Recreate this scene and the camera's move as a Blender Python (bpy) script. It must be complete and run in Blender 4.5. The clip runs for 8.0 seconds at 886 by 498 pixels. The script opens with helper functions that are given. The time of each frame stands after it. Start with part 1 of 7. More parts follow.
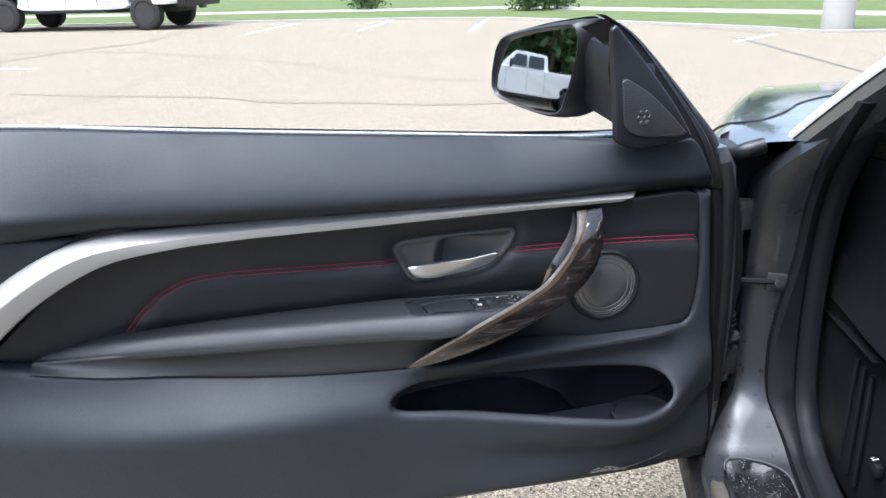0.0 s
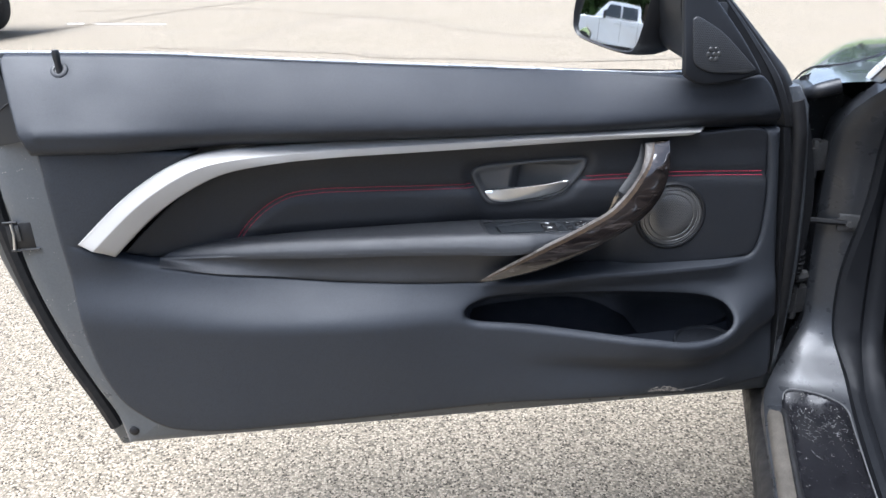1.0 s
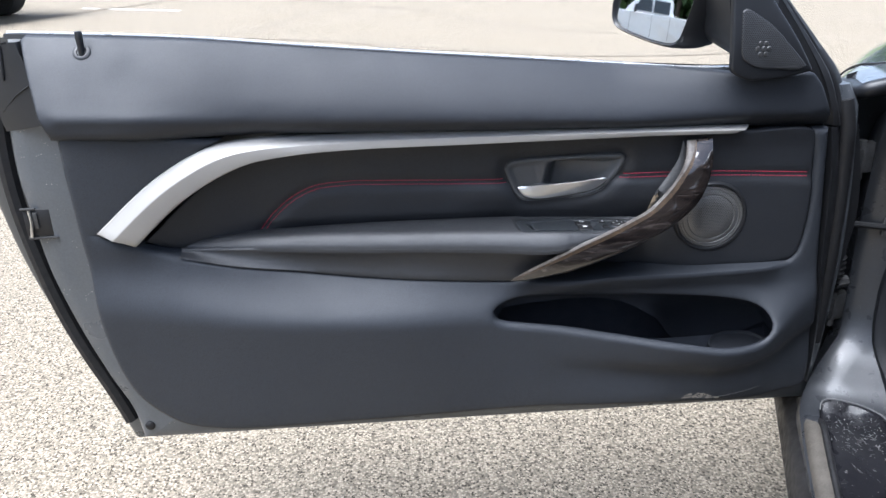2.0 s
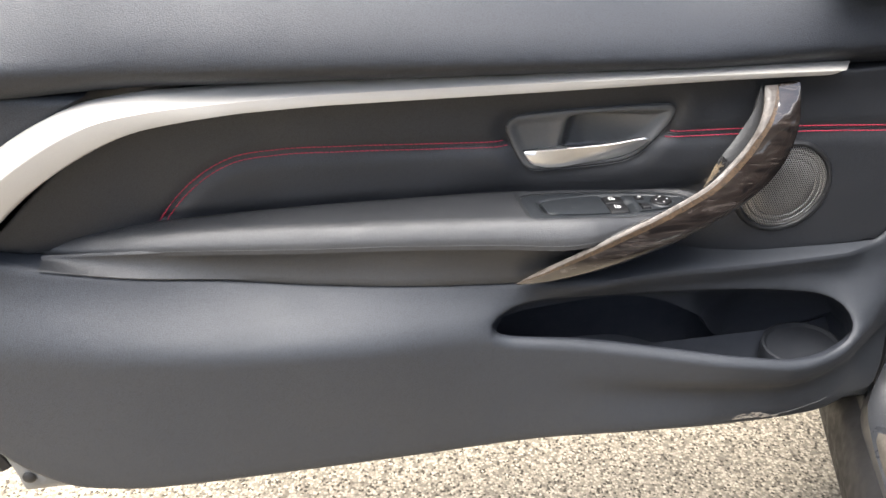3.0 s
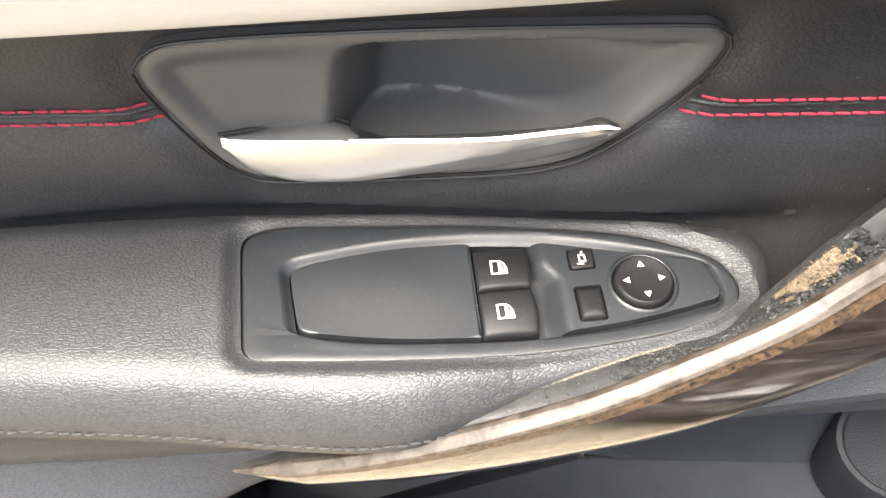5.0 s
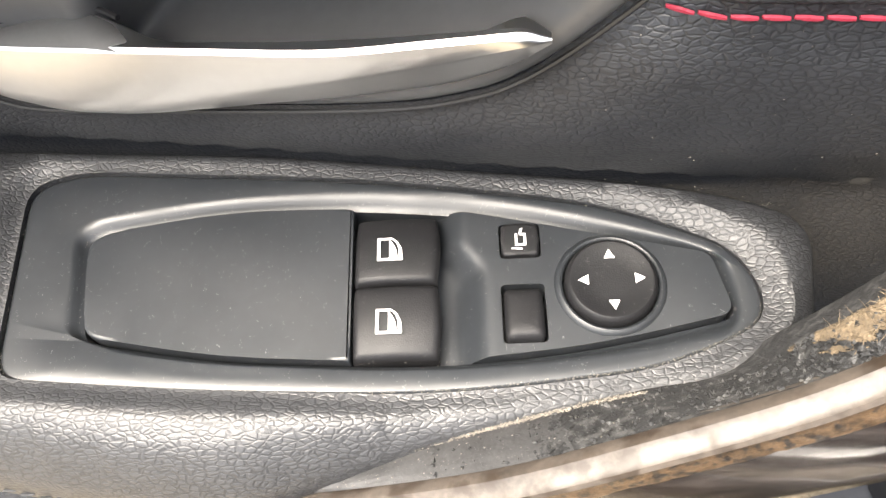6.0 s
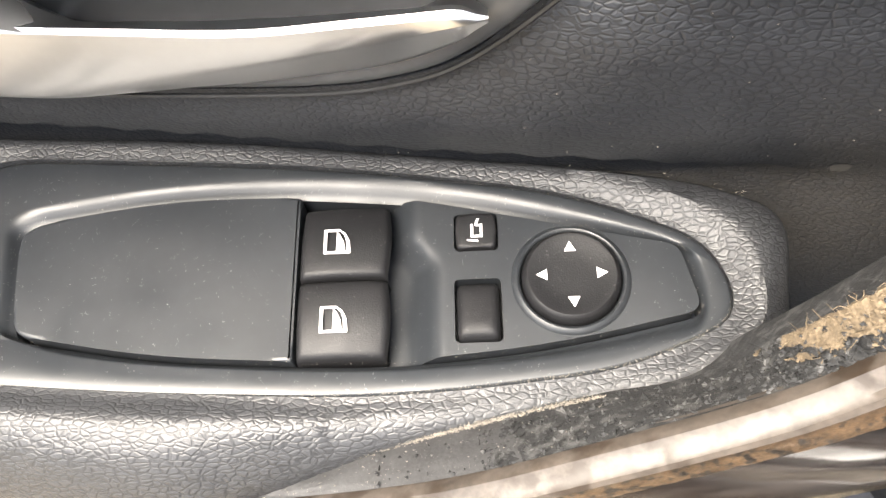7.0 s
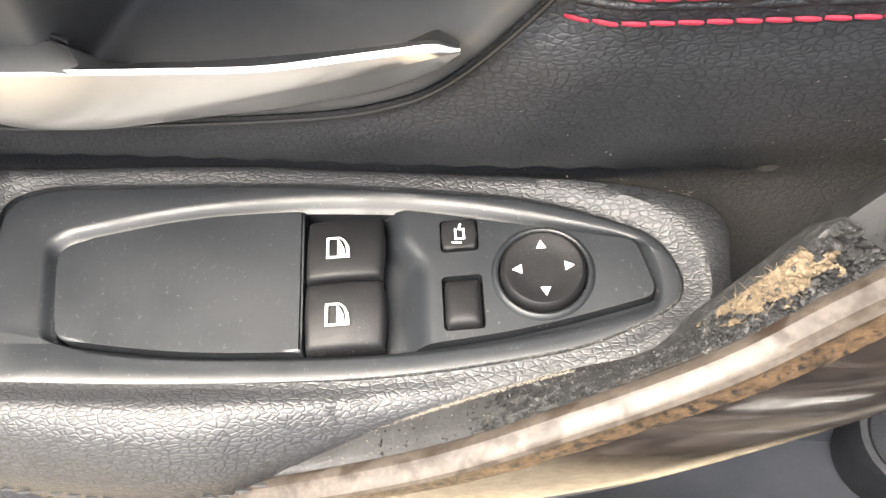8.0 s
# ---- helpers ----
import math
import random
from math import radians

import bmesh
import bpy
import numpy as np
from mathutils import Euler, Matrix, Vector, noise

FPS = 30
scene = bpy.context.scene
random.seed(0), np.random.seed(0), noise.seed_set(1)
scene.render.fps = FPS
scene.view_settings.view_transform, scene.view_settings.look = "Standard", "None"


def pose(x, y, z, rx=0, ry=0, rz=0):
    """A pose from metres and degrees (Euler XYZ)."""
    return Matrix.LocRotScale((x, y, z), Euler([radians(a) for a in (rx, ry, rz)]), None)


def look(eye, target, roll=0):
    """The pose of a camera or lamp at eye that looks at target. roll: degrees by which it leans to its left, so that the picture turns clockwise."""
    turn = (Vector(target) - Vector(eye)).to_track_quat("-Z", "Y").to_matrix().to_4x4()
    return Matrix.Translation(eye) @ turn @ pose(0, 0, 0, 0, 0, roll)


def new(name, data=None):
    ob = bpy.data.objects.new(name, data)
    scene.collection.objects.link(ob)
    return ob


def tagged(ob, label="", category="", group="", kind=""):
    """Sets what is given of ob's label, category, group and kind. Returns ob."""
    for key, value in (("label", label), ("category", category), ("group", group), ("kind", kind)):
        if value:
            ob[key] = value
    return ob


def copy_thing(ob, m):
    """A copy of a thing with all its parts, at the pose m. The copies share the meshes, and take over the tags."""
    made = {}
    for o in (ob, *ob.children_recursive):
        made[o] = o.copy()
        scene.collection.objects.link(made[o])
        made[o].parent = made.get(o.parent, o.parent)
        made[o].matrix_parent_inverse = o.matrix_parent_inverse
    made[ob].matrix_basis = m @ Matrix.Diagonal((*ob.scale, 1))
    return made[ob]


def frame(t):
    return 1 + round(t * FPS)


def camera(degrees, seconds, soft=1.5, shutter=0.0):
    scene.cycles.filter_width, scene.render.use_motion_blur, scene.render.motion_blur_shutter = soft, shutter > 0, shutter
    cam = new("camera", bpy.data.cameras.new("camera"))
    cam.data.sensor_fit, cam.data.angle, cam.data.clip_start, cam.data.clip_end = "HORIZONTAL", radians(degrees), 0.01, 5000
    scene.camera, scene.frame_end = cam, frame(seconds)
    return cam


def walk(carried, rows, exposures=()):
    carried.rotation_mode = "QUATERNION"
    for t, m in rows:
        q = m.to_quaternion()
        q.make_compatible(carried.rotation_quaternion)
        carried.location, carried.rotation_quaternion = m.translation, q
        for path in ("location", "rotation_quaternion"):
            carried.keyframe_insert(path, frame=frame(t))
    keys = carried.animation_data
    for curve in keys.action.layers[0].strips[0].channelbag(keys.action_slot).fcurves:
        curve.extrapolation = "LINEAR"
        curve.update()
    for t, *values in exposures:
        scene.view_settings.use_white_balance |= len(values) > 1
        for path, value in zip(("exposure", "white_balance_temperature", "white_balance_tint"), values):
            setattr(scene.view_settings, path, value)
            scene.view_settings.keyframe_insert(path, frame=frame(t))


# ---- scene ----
cam = camera(59.3, 8.0)
PATH = [
    (0, (-0.35, -1.046, 1.168), (0.073, 0.789, 0.496), -1.6),
    (0.5, (-0.336, -1.144, 1.147), (-0.103, 0.7, 0.408), -2.0),
    (1, (-0.329, -1.181, 1.147), (-0.177, 0.665, 0.393), -2.2),
    (1.5, (-0.338, -1.182, 1.143), (-0.204, 0.671, 0.405), -2.0),
    (2, (-0.36, -1.134, 1.137), (-0.23, 0.707, 0.366), -1.2),
    (2.2, (-0.392, -1.074, 1.114), (-0.233, 0.761, 0.335), -1.1),
    (3.3, (-0.317, -0.635, 1.093), (-0.069, 0.994, -0.0405), -0.4),
    (3.5, (-0.269, -0.559, 1.08), (-0.027, 1.0195, -0.125), -0.4),
    (4, (-0.195, -0.405, 1.029), (0.020, 1.0755, -0.299), -0.6),
    (4.2, (-0.178, -0.342, 1.006), (0.051, 1.096, -0.367), -0.0),
    (5.3, (-0.063, -0.126, 0.927), (-0.061, 0.931, -0.77), -3.8),
    (5.5, (-0.051, -0.116, 0.905), (-0.096, 0.919, -0.805), -5.7),
    (6, (-0.032, -0.083, 0.872), (-0.133, 0.844, -0.897), -8.0),
    (6.5, (-0.021, -0.074, 0.862), (-0.138, 0.803, -0.932), -9.3),
    (7, (-0.019, -0.073, 0.862), (-0.138, 0.791, -0.938), -9.6),
    (7.5, (-0.018, -0.076, 0.867), (-0.131, 0.796, -0.929), -9.7),
    (8, (-0.017, -0.092, 0.883), (-0.108, 0.841, -0.884), -9.5),
]
EXPOSURES = [(0.0, 1.70, 5680, 10), (2.0, 1.69, 5680, 10), (2.3, 1.74, 5750, 10), (3.3, 2.8, 6850, 10), (4.2, 3.2, 7000, 10), (5.3, 3.1, 7200, 10), (6.2, 2.97, 7200, 10), (7.2, 2.97, 7200, 10), (8.0, 3.04, 7200, 10)]
walk(cam, [(t, look(eye, target, roll)) for t, eye, target, roll in PATH], EXPOSURES)

# ---- light: a bright hazy sky and a soft sun ----
world = bpy.data.worlds.new("sky")
scene.world = world
world.use_nodes = True
sky = world.node_tree.nodes.new("ShaderNodeTexSky")
sky.sky_type = "NISHITA"
sky.sun_disc = False
sky.sun_elevation, sky.sun_rotation = radians(70), radians(243)
sky.air_density, sky.dust_density, sky.ozone_density = 1.0, 3.0, 1.0
back = world.node_tree.nodes["Background"]
haze = world.node_tree.nodes.new("ShaderNodeHueSaturation")
haze.inputs["Saturation"].default_value = 0.6
world.node_tree.links.new(sky.outputs["Color"], haze.inputs["Color"])
world.node_tree.links.new(haze.outputs["Color"], back.inputs["Color"])
back.inputs["Strength"].default_value = 0.115
sun = new("sun", bpy.data.lights.new("sun", "SUN"))
sun.data.energy, sun.data.angle, sun.data.color = 2.9, radians(50), (1.0, 0.97, 0.93)
sun.matrix_world = look((-2.9, -1.5, 8.9), (0, 0, 0))


# ---- materials ----
def material(name, color, rough=0.5, metal=0.0, vary=0.25, vary_scale=6.0, fine_scale=300.0, bump=0.0, bump_scale=800.0,
             grain="noise", specks=0.0, speck_scale=420.0, speck_color=(0.45, 0.43, 0.40), coat=0.0, second=None, second_scale=12.0,
             rough_vary=0.15, spec=0.5):
    """Principled surface with colour variation at two scales, grain relief, dust specks and uneven gloss."""
    m = bpy.data.materials.new(name)
    m.use_nodes = True
    n, k = m.node_tree.nodes, m.node_tree.links
    p = n["Principled BSDF"]
    p.inputs["Metallic"].default_value = metal
    p.inputs["Coat Weight"].default_value = coat
    p.inputs["Specular IOR Level"].default_value = spec
    p.inputs["Coat Roughness"].default_value = 0.06
    where = n.new("ShaderNodeTexCoord").outputs["Object"]

    def noise_tex(scale, detail=4.0):
        t = n.new("ShaderNodeTexNoise")
        t.inputs["Scale"].default_value, t.inputs["Detail"].default_value = scale, detail
        k.new(where, t.inputs["Vector"])
        return t.outputs["Fac"]

    def ramp(fac, lo, hi, a, b):
        r = n.new("ShaderNodeMapRange")
        r.inputs[1].default_value, r.inputs[2].default_value = lo, hi
        r.inputs[3].default_value, r.inputs[4].default_value = a, b
        k.new(fac, r.inputs[0])
        return r.outputs[0]

    def mix(fac, a, b):
        x = n.new("ShaderNodeMix")
        x.data_type = "RGBA"
        k.new(fac, x.inputs[0])
        for value, slot in ((a, x.inputs[6]), (b, x.inputs[7])):
            if isinstance(value, tuple):
                slot.default_value = (*value, 1.0)
            else:
                k.new(value, slot)
        return x.outputs[2]

    dark = tuple(c * (1 - vary) for c in color)
    light = tuple(min(1.0, c * (1 + vary)) for c in color)
    base = mix(ramp(noise_tex(vary_scale), 0.3, 0.7, 0.0, 1.0), dark, light)
    fine = mix(ramp(noise_tex(fine_scale, 2.0), 0.35, 0.65, 0.0, 1.0), tuple(c * (1 - vary * 0.6) for c in color), tuple(min(1.0, c * (1 + vary * 0.6)) for c in color))
    half = n.new("ShaderNodeValue")
    half.outputs[0].default_value = 0.5
    col = mix(half.outputs[0], base, fine)
    if second:
        col = mix(ramp(noise_tex(second_scale, 6.0), 0.52, 0.62, 0.0, 1.0), col, second)
    if grain == "gravel":
        v = n.new("ShaderNodeTexVoronoi")
        v.inputs["Scale"].default_value = bump_scale
        k.new(where, v.inputs["Vector"])
        cell = n.new("ShaderNodeSeparateColor")
        k.new(v.outputs["Color"], cell.inputs[0])
        stone = mix(ramp(cell.outputs[0], 0.0, 1.0, 0.0, 1.0), tuple(c * 0.48 for c in color), tuple(min(1.0, c * 2.0) for c in color))
        stone = mix(ramp(cell.outputs[1], 0.84, 0.90, 0.0, 1.0), stone, tuple(c * 0.16 for c in color))
        joint = ramp(v.outputs["Distance"], 0.35, 0.75, 0.0, 0.6)
        stone = mix(joint, stone, tuple(c * 0.6 for c in color))
        most = n.new("ShaderNodeValue")
        most.outputs[0].default_value = 0.95
        col = mix(most.outputs[0], col, stone)
    if specks:
        v = n.new("ShaderNodeTexVoronoi")
        v.inputs["Scale"].default_value = speck_scale
        k.new(where, v.inputs["Vector"])
        dots = ramp(v.outputs["Distance"], 0.10, 0.18, 1.0, 0.0)
        some = ramp(noise_tex(speck_scale * 0.31, 2.0), 0.60 - specks * 0.1, 0.66 - specks * 0.1, 0.0, 1.0)
        both = n.new("ShaderNodeMath")
        both.operation = "MULTIPLY"
        k.new(dots, both.inputs[0]), k.new(some, both.inputs[1])
        col = mix(both.outputs[0], col, speck_color)
    k.new(col, p.inputs["Base Color"])
    k.new(ramp(noise_tex(vary_scale * 2.3), 0.3, 0.7, max(0.02, rough - rough_vary), min(1.0, rough + rough_vary)), p.inputs["Roughness"])
    if bump:
        b = n.new("ShaderNodeBump")
        b.inputs["Strength"].default_value = bump
        b.inputs["Distance"].default_value = 0.35 / bump_scale
        if grain == "leather":
            # pebbled cells drawn out one way, with thin folds between and finer folds across them
            warp = n.new("ShaderNodeTexNoise")
            warp.inputs["Scale"].default_value = bump_scale * 0.55
            warp.inputs["Detail"].default_value = 2.0
            k.new(where, warp.inputs["Vector"])
            add = n.new("ShaderNodeVectorMath")
            add.operation = "MULTIPLY_ADD"
            k.new(warp.outputs["Color"], add.inputs[0])
            add.inputs[1].default_value = (0.5 / bump_scale,) * 3
            k.new(where, add.inputs[2])
            skew = n.new("ShaderNodeMapping")
            skew.inputs["Rotation"].default_value, skew.inputs["Scale"].default_value = (0.45, 0.55, 0.5), (0.60, 1.12, 1.12)
            k.new(add.outputs[0], skew.inputs["Vector"])
            folds = []
            for scale, wide in ((bump_scale, 0.20), (bump_scale * 2.1, 0.22)):
                v = n.new("ShaderNodeTexVoronoi")
                v.feature = "DISTANCE_TO_EDGE"
                v.inputs["Scale"].default_value = scale
                k.new(skew.outputs[0], v.inputs["Vector"])
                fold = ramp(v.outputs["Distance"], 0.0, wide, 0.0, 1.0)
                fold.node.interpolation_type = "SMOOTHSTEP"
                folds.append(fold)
            both = n.new("ShaderNodeMath")
            both.operation = "MULTIPLY_ADD"
            both.inputs[1].default_value = 0.12
            k.new(folds[1], both.inputs[0]), k.new(folds[0], both.inputs[2])
            pores = n.new("ShaderNodeMath")
            pores.operation = "MULTIPLY_ADD"
            pores.inputs[1].default_value = 0.2
            k.new(noise_tex(bump_scale * 1.6, 3.0), pores.inputs[0]), k.new(both.outputs[0], pores.inputs[2])
            k.new(pores.outputs[0], b.inputs["Height"])
            # the folds' shade is put into the base colour as well
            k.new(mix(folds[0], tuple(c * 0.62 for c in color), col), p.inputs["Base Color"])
        elif grain == "gravel":
            v = n.new("ShaderNodeTexVoronoi")
            v.inputs["Scale"].default_value = bump_scale
            k.new(where, v.inputs["Vector"])
            k.new(ramp(v.outputs["Distance"], 0.0, 0.7, 1.0, 0.0), b.inputs["Height"])
        else:
            k.new(noise_tex(bump_scale, 3.0), b.inputs["Height"])
        k.new(b.outputs["Normal"], p.inputs["Normal"])
    return m


def perforated(name, metal_color, hole_color, pitch, metal=0.3, rough=0.45, hole=0.33, axes=(0, 2)):
    """A sheet with round holes on a staggered grid."""
    m = material(name, metal_color, rough, metal, vary=0.1)
    n, k = m.node_tree.nodes, m.node_tree.links
    p = n["Principled BSDF"]
    col = p.inputs["Base Color"].links[0].from_socket
    where = n.new("ShaderNodeTexCoord").outputs["Object"]
    sep = n.new("ShaderNodeSeparateXYZ")
    k.new(where, sep.inputs[0])

    def math(op, a, b=None):
        x = n.new("ShaderNodeMath")
        x.operation = op
        for value, slot in ((a, x.inputs[0]), (b, x.inputs[1])):
            if value is None:
                continue
            if isinstance(value, (int, float)):
                slot.default_value = value
            else:
                k.new(value, slot)
        return x.outputs[0]

    u = math("DIVIDE", sep.outputs[axes[0]], pitch)
    v = math("DIVIDE", sep.outputs[axes[1]], pitch * 0.866)
    row = math("FLOOR", v)
    shift = math("MULTIPLY", math("PINGPONG", row, 1.0), 0.5)
    du = math("SUBTRACT", math("FRACT", math("ADD", u, shift)), 0.5)
    dv = math("MULTIPLY", math("SUBTRACT", math("FRACT", v), 0.5), 0.866)
    dist = math("SQRT", math("ADD", math("MULTIPLY", du, du), math("MULTIPLY", dv, dv)))
    inside = math("LESS_THAN", dist, hole)
    x = n.new("ShaderNodeMix")
    x.data_type = "RGBA"
    k.new(inside, x.inputs[0]), k.new(col, x.inputs[6])
    x.inputs[7].default_value = (*hole_color, 1)
    k.new(x.outputs[2], p.inputs["Base Color"])
    return m


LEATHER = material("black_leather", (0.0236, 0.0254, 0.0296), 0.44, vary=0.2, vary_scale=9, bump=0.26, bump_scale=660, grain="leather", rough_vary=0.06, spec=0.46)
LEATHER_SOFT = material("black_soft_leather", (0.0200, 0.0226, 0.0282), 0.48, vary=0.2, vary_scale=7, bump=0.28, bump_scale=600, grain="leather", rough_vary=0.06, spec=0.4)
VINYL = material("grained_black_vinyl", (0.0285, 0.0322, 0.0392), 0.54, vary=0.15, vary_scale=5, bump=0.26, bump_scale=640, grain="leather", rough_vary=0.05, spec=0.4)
PLASTIC = material("black_satin_plastic", (0.0145, 0.015, 0.0165), 0.42, vary=0.15, vary_scale=20, bump=0.06, bump_scale=1500, rough_vary=0.05)
# lighter copy of the leather: sky light on the armrest put into colour
ARM_LEATHER = material("lit_black_armrest_leather", (0.0315, 0.0328, 0.0358), 0.45, vary=0.15, vary_scale=9, bump=0.27, bump_scale=660, grain="leather", rough_vary=0.05, spec=0.5)
CUP = material("satin_charcoal_plastic", (0.082, 0.083, 0.085), 0.40, vary=0.12, vary_scale=20, bump=0.04, bump_scale=1500, rough_vary=0.05)
COVER = material("matt_black_mirror_plastic", (0.0085, 0.009, 0.0105), 0.42, vary=0.15, vary_scale=20, bump=0.05, bump_scale=1500, rough_vary=0.05)
PLASTIC_DUSTY = material("dusty_satin_black_plastic", (0.0182, 0.0206, 0.0236), 0.40, vary=0.15, vary_scale=30, bump=0.05, bump_scale=2500, specks=0.2, speck_scale=2100, speck_color=(0.4, 0.39, 0.37), rough_vary=0.06)
BUTTON = material("grained_black_button_plastic", (0.0095, 0.0095, 0.0105), 0.5, vary=0.12, vary_scale=60, bump=0.5, bump_scale=2400, specks=0.25, speck_scale=2600, speck_color=(0.2, 0.2, 0.19), rough_vary=0.05, spec=0.3)
# stand-in for the pocket's shade: a darker, duller black than its vinyl
POCKET_SHADE = material("shade_darkened_pocket_black", (0.018, 0.021, 0.028), 0.7, vary=0.15, vary_scale=15, bump=0.06, bump_scale=900, spec=0.25)
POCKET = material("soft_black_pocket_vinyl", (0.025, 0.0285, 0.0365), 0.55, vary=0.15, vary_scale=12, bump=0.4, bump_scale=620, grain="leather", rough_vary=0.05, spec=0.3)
# darker copy of the plastic, with the cabin's shade in the colour
CABIN = material("cabin_black_with_shade", (0.0095, 0.0105, 0.0130), 0.55, vary=0.2, vary_scale=15, bump=0.2, bump_scale=700, grain="leather", rough_vary=0.05, spec=0.25)
DARK = material("dark_plastic_and_gap_shade", (0.008, 0.008, 0.009), 0.6, vary=0.2)
DUST = material("pale_dust", (0.22, 0.20, 0.172), 0.9, vary=0.4, vary_scale=200, fine_scale=2500)
SCRATCH = material("grey_scratched_plastic", (0.10, 0.10, 0.10), 0.6, vary=0.5, vary_scale=120, fine_scale=900)
SILVER = material("brushed_silver_trim", (0.385, 0.37, 0.345), 0.55, 0.2, vary=0.06, vary_scale=15, fine_scale=900, bump=0.03, bump_scale=900, rough_vary=0.05)
CHROME = material("satin_chrome", (0.74, 0.735, 0.73), 0.30, 1.0, vary=0.04, rough_vary=0.04)
PEWTER = material("matt_grey_lever_metal", (0.22, 0.22, 0.22), 0.55, 0.7, vary=0.06, vary_scale=60, fine_scale=900, rough_vary=0.04)
STITCH = material("red_thread", (0.37, 0.026, 0.056), 0.7, vary=0.2, vary_scale=400)
GREY_STITCH = material("black_thread", (0.027, 0.028, 0.030), 0.7, vary=0.2, vary_scale=400)
WHITE_MARK = material("white_print", (0.85, 0.85, 0.84), 0.6, vary=0.03)
RUBBER = material("black_rubber", (0.0095, 0.0095, 0.0105), 0.58, vary=0.25, vary_scale=25, bump=0.1, bump_scale=300, spec=0.4)
WOOD = material("dark_burl_veneer", (0.044, 0.031, 0.026), 0.14, vary=0.6, vary_scale=45, fine_scale=420, second=(0.015, 0.011, 0.010), second_scale=38, coat=1.0, rough_vary=0.05)
EDGE = material("pale_worn_edge_and_reflection", (0.050, 0.041, 0.034), 0.52, vary=0.6, vary_scale=90, fine_scale=700, bump=0.12, bump_scale=350, coat=0.05, second=(0.024, 0.017, 0.012), second_scale=130)
FLANGE = material("dull_black_flange", (0.017, 0.017, 0.0175), 0.6, vary=0.3, vary_scale=90, fine_scale=1200, bump=0.2, bump_scale=900, specks=0.5, speck_scale=1500, speck_color=(0.16, 0.15, 0.14))
HOLDER = material("smooth_black_holder", (0.0115, 0.0135, 0.018), 0.65, vary=0.15, vary_scale=15, bump=0.3, bump_scale=700, grain="leather", spec=0.3)
CRUMB = material("crumbled_black_foam", (0.017, 0.0175, 0.0185), 0.85, vary=0.6, vary_scale=160, fine_scale=1400, bump=0.7, bump_scale=900, second=(0.055, 0.055, 0.055), second_scale=260, specks=0.6, speck_scale=1500, speck_color=(0.25, 0.24, 0.22))
BROWN = material("mottled_brown_veneer_edge", (0.058, 0.036, 0.020), 0.5, vary=0.85, vary_scale=240, fine_scale=1300, bump=0.5, bump_scale=900, second=(0.011, 0.009, 0.008), second_scale=520, coat=0.1)
TORN = material("torn_foam", (0.125, 0.094, 0.060), 0.95, vary=0.6, vary_scale=120, fine_scale=1500, bump=0.8, bump_scale=700)
WORN = material("worn_grey_backing", (0.032, 0.032, 0.033), 0.7, vary=0.4, vary_scale=110, fine_scale=1200, bump=0.3, bump_scale=900, specks=0.6, speck_scale=1600, speck_color=(0.2, 0.19, 0.18))
PAINT = material("dark_grey_metallic_paint", (0.075, 0.080, 0.085), 0.3, 0.5, vary=0.08, fine_scale=1500, coat=1.0, rough_vary=0.05)
# body paint darkened: the hinge gap's shade is in the colour
SHADED_PAINT = material("paint_with_shade_in_colour", (0.016, 0.018, 0.02), 0.45, 0.2, vary=0.3, vary_scale=15, specks=0.3, speck_scale=180)
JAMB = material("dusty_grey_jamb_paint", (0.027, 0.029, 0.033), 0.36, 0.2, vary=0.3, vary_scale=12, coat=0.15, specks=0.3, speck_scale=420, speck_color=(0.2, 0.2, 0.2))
SHELL = material("grey_door_shell_paint", (0.10, 0.108, 0.118), 0.4, 0.3, vary=0.15, vary_scale=8, coat=0.3, specks=0.2, speck_scale=200)
DUSTY = material("dust_covered_sill_paint", (0.066, 0.059, 0.050), 0.75, vary=0.45, vary_scale=25, fine_scale=400, spec=0.3)
STEP = material("scuffed_black_step_plate", (0.008, 0.008, 0.0095), 0.17, vary=0.3, vary_scale=20, specks=0.5, speck_scale=260, spec=0.3)
CARPET = material("black_carpet", (0.008, 0.008, 0.009), 0.95, vary=0.3, vary_scale=40, bump=0.5, bump_scale=500)
BRIGHT = material("bright_aluminium", (0.85, 0.85, 0.85), 0.3, 0.6, vary=0.04)
MIRROR = material("mirror_glass", (0.82, 0.84, 0.84), 0.015, 1.0, vary=0.01, rough_vary=0.01)
MESH = perforated("speaker_mesh", (0.22, 0.217, 0.213), (0.004, 0.004, 0.004), 0.0029, metal=0.5)
TWEETER_MESH = perforated("tweeter_mesh", (0.048, 0.049, 0.052), (0.004, 0.004, 0.004), 0.0029, metal=0.2)
STEEL = material("dull_hinge_steel", (0.07, 0.07, 0.07), 0.5, 0.5, vary=0.3, vary_scale=40)
CHIPS = material("pale_exposed_chip_pavement", (0.228, 0.195, 0.147), 0.9, vary=0.12, vary_scale=0.35, fine_scale=160, bump=0.6, bump_scale=205, spec=0.1, grain="gravel", second=(0.222, 0.19, 0.152), second_scale=0.7)
TRACK = material("tyre_darkened_pavement", (0.214, 0.183, 0.139), 0.88, vary=0.12, vary_scale=1.2, fine_scale=160, bump=0.5, bump_scale=205, spec=0.1, grain="gravel", second=(0.226, 0.197, 0.156), second_scale=2.5)
GRASS = material("mown_grass", (0.076, 0.104, 0.023), 0.9, vary=0.3, vary_scale=1.2, fine_scale=60, bump=0.6, bump_scale=60)
CONCRETE = material("pale_concrete", (0.37, 0.35, 0.32), 0.85, vary=0.12, vary_scale=2, fine_scale=90, bump=0.2, bump_scale=90)
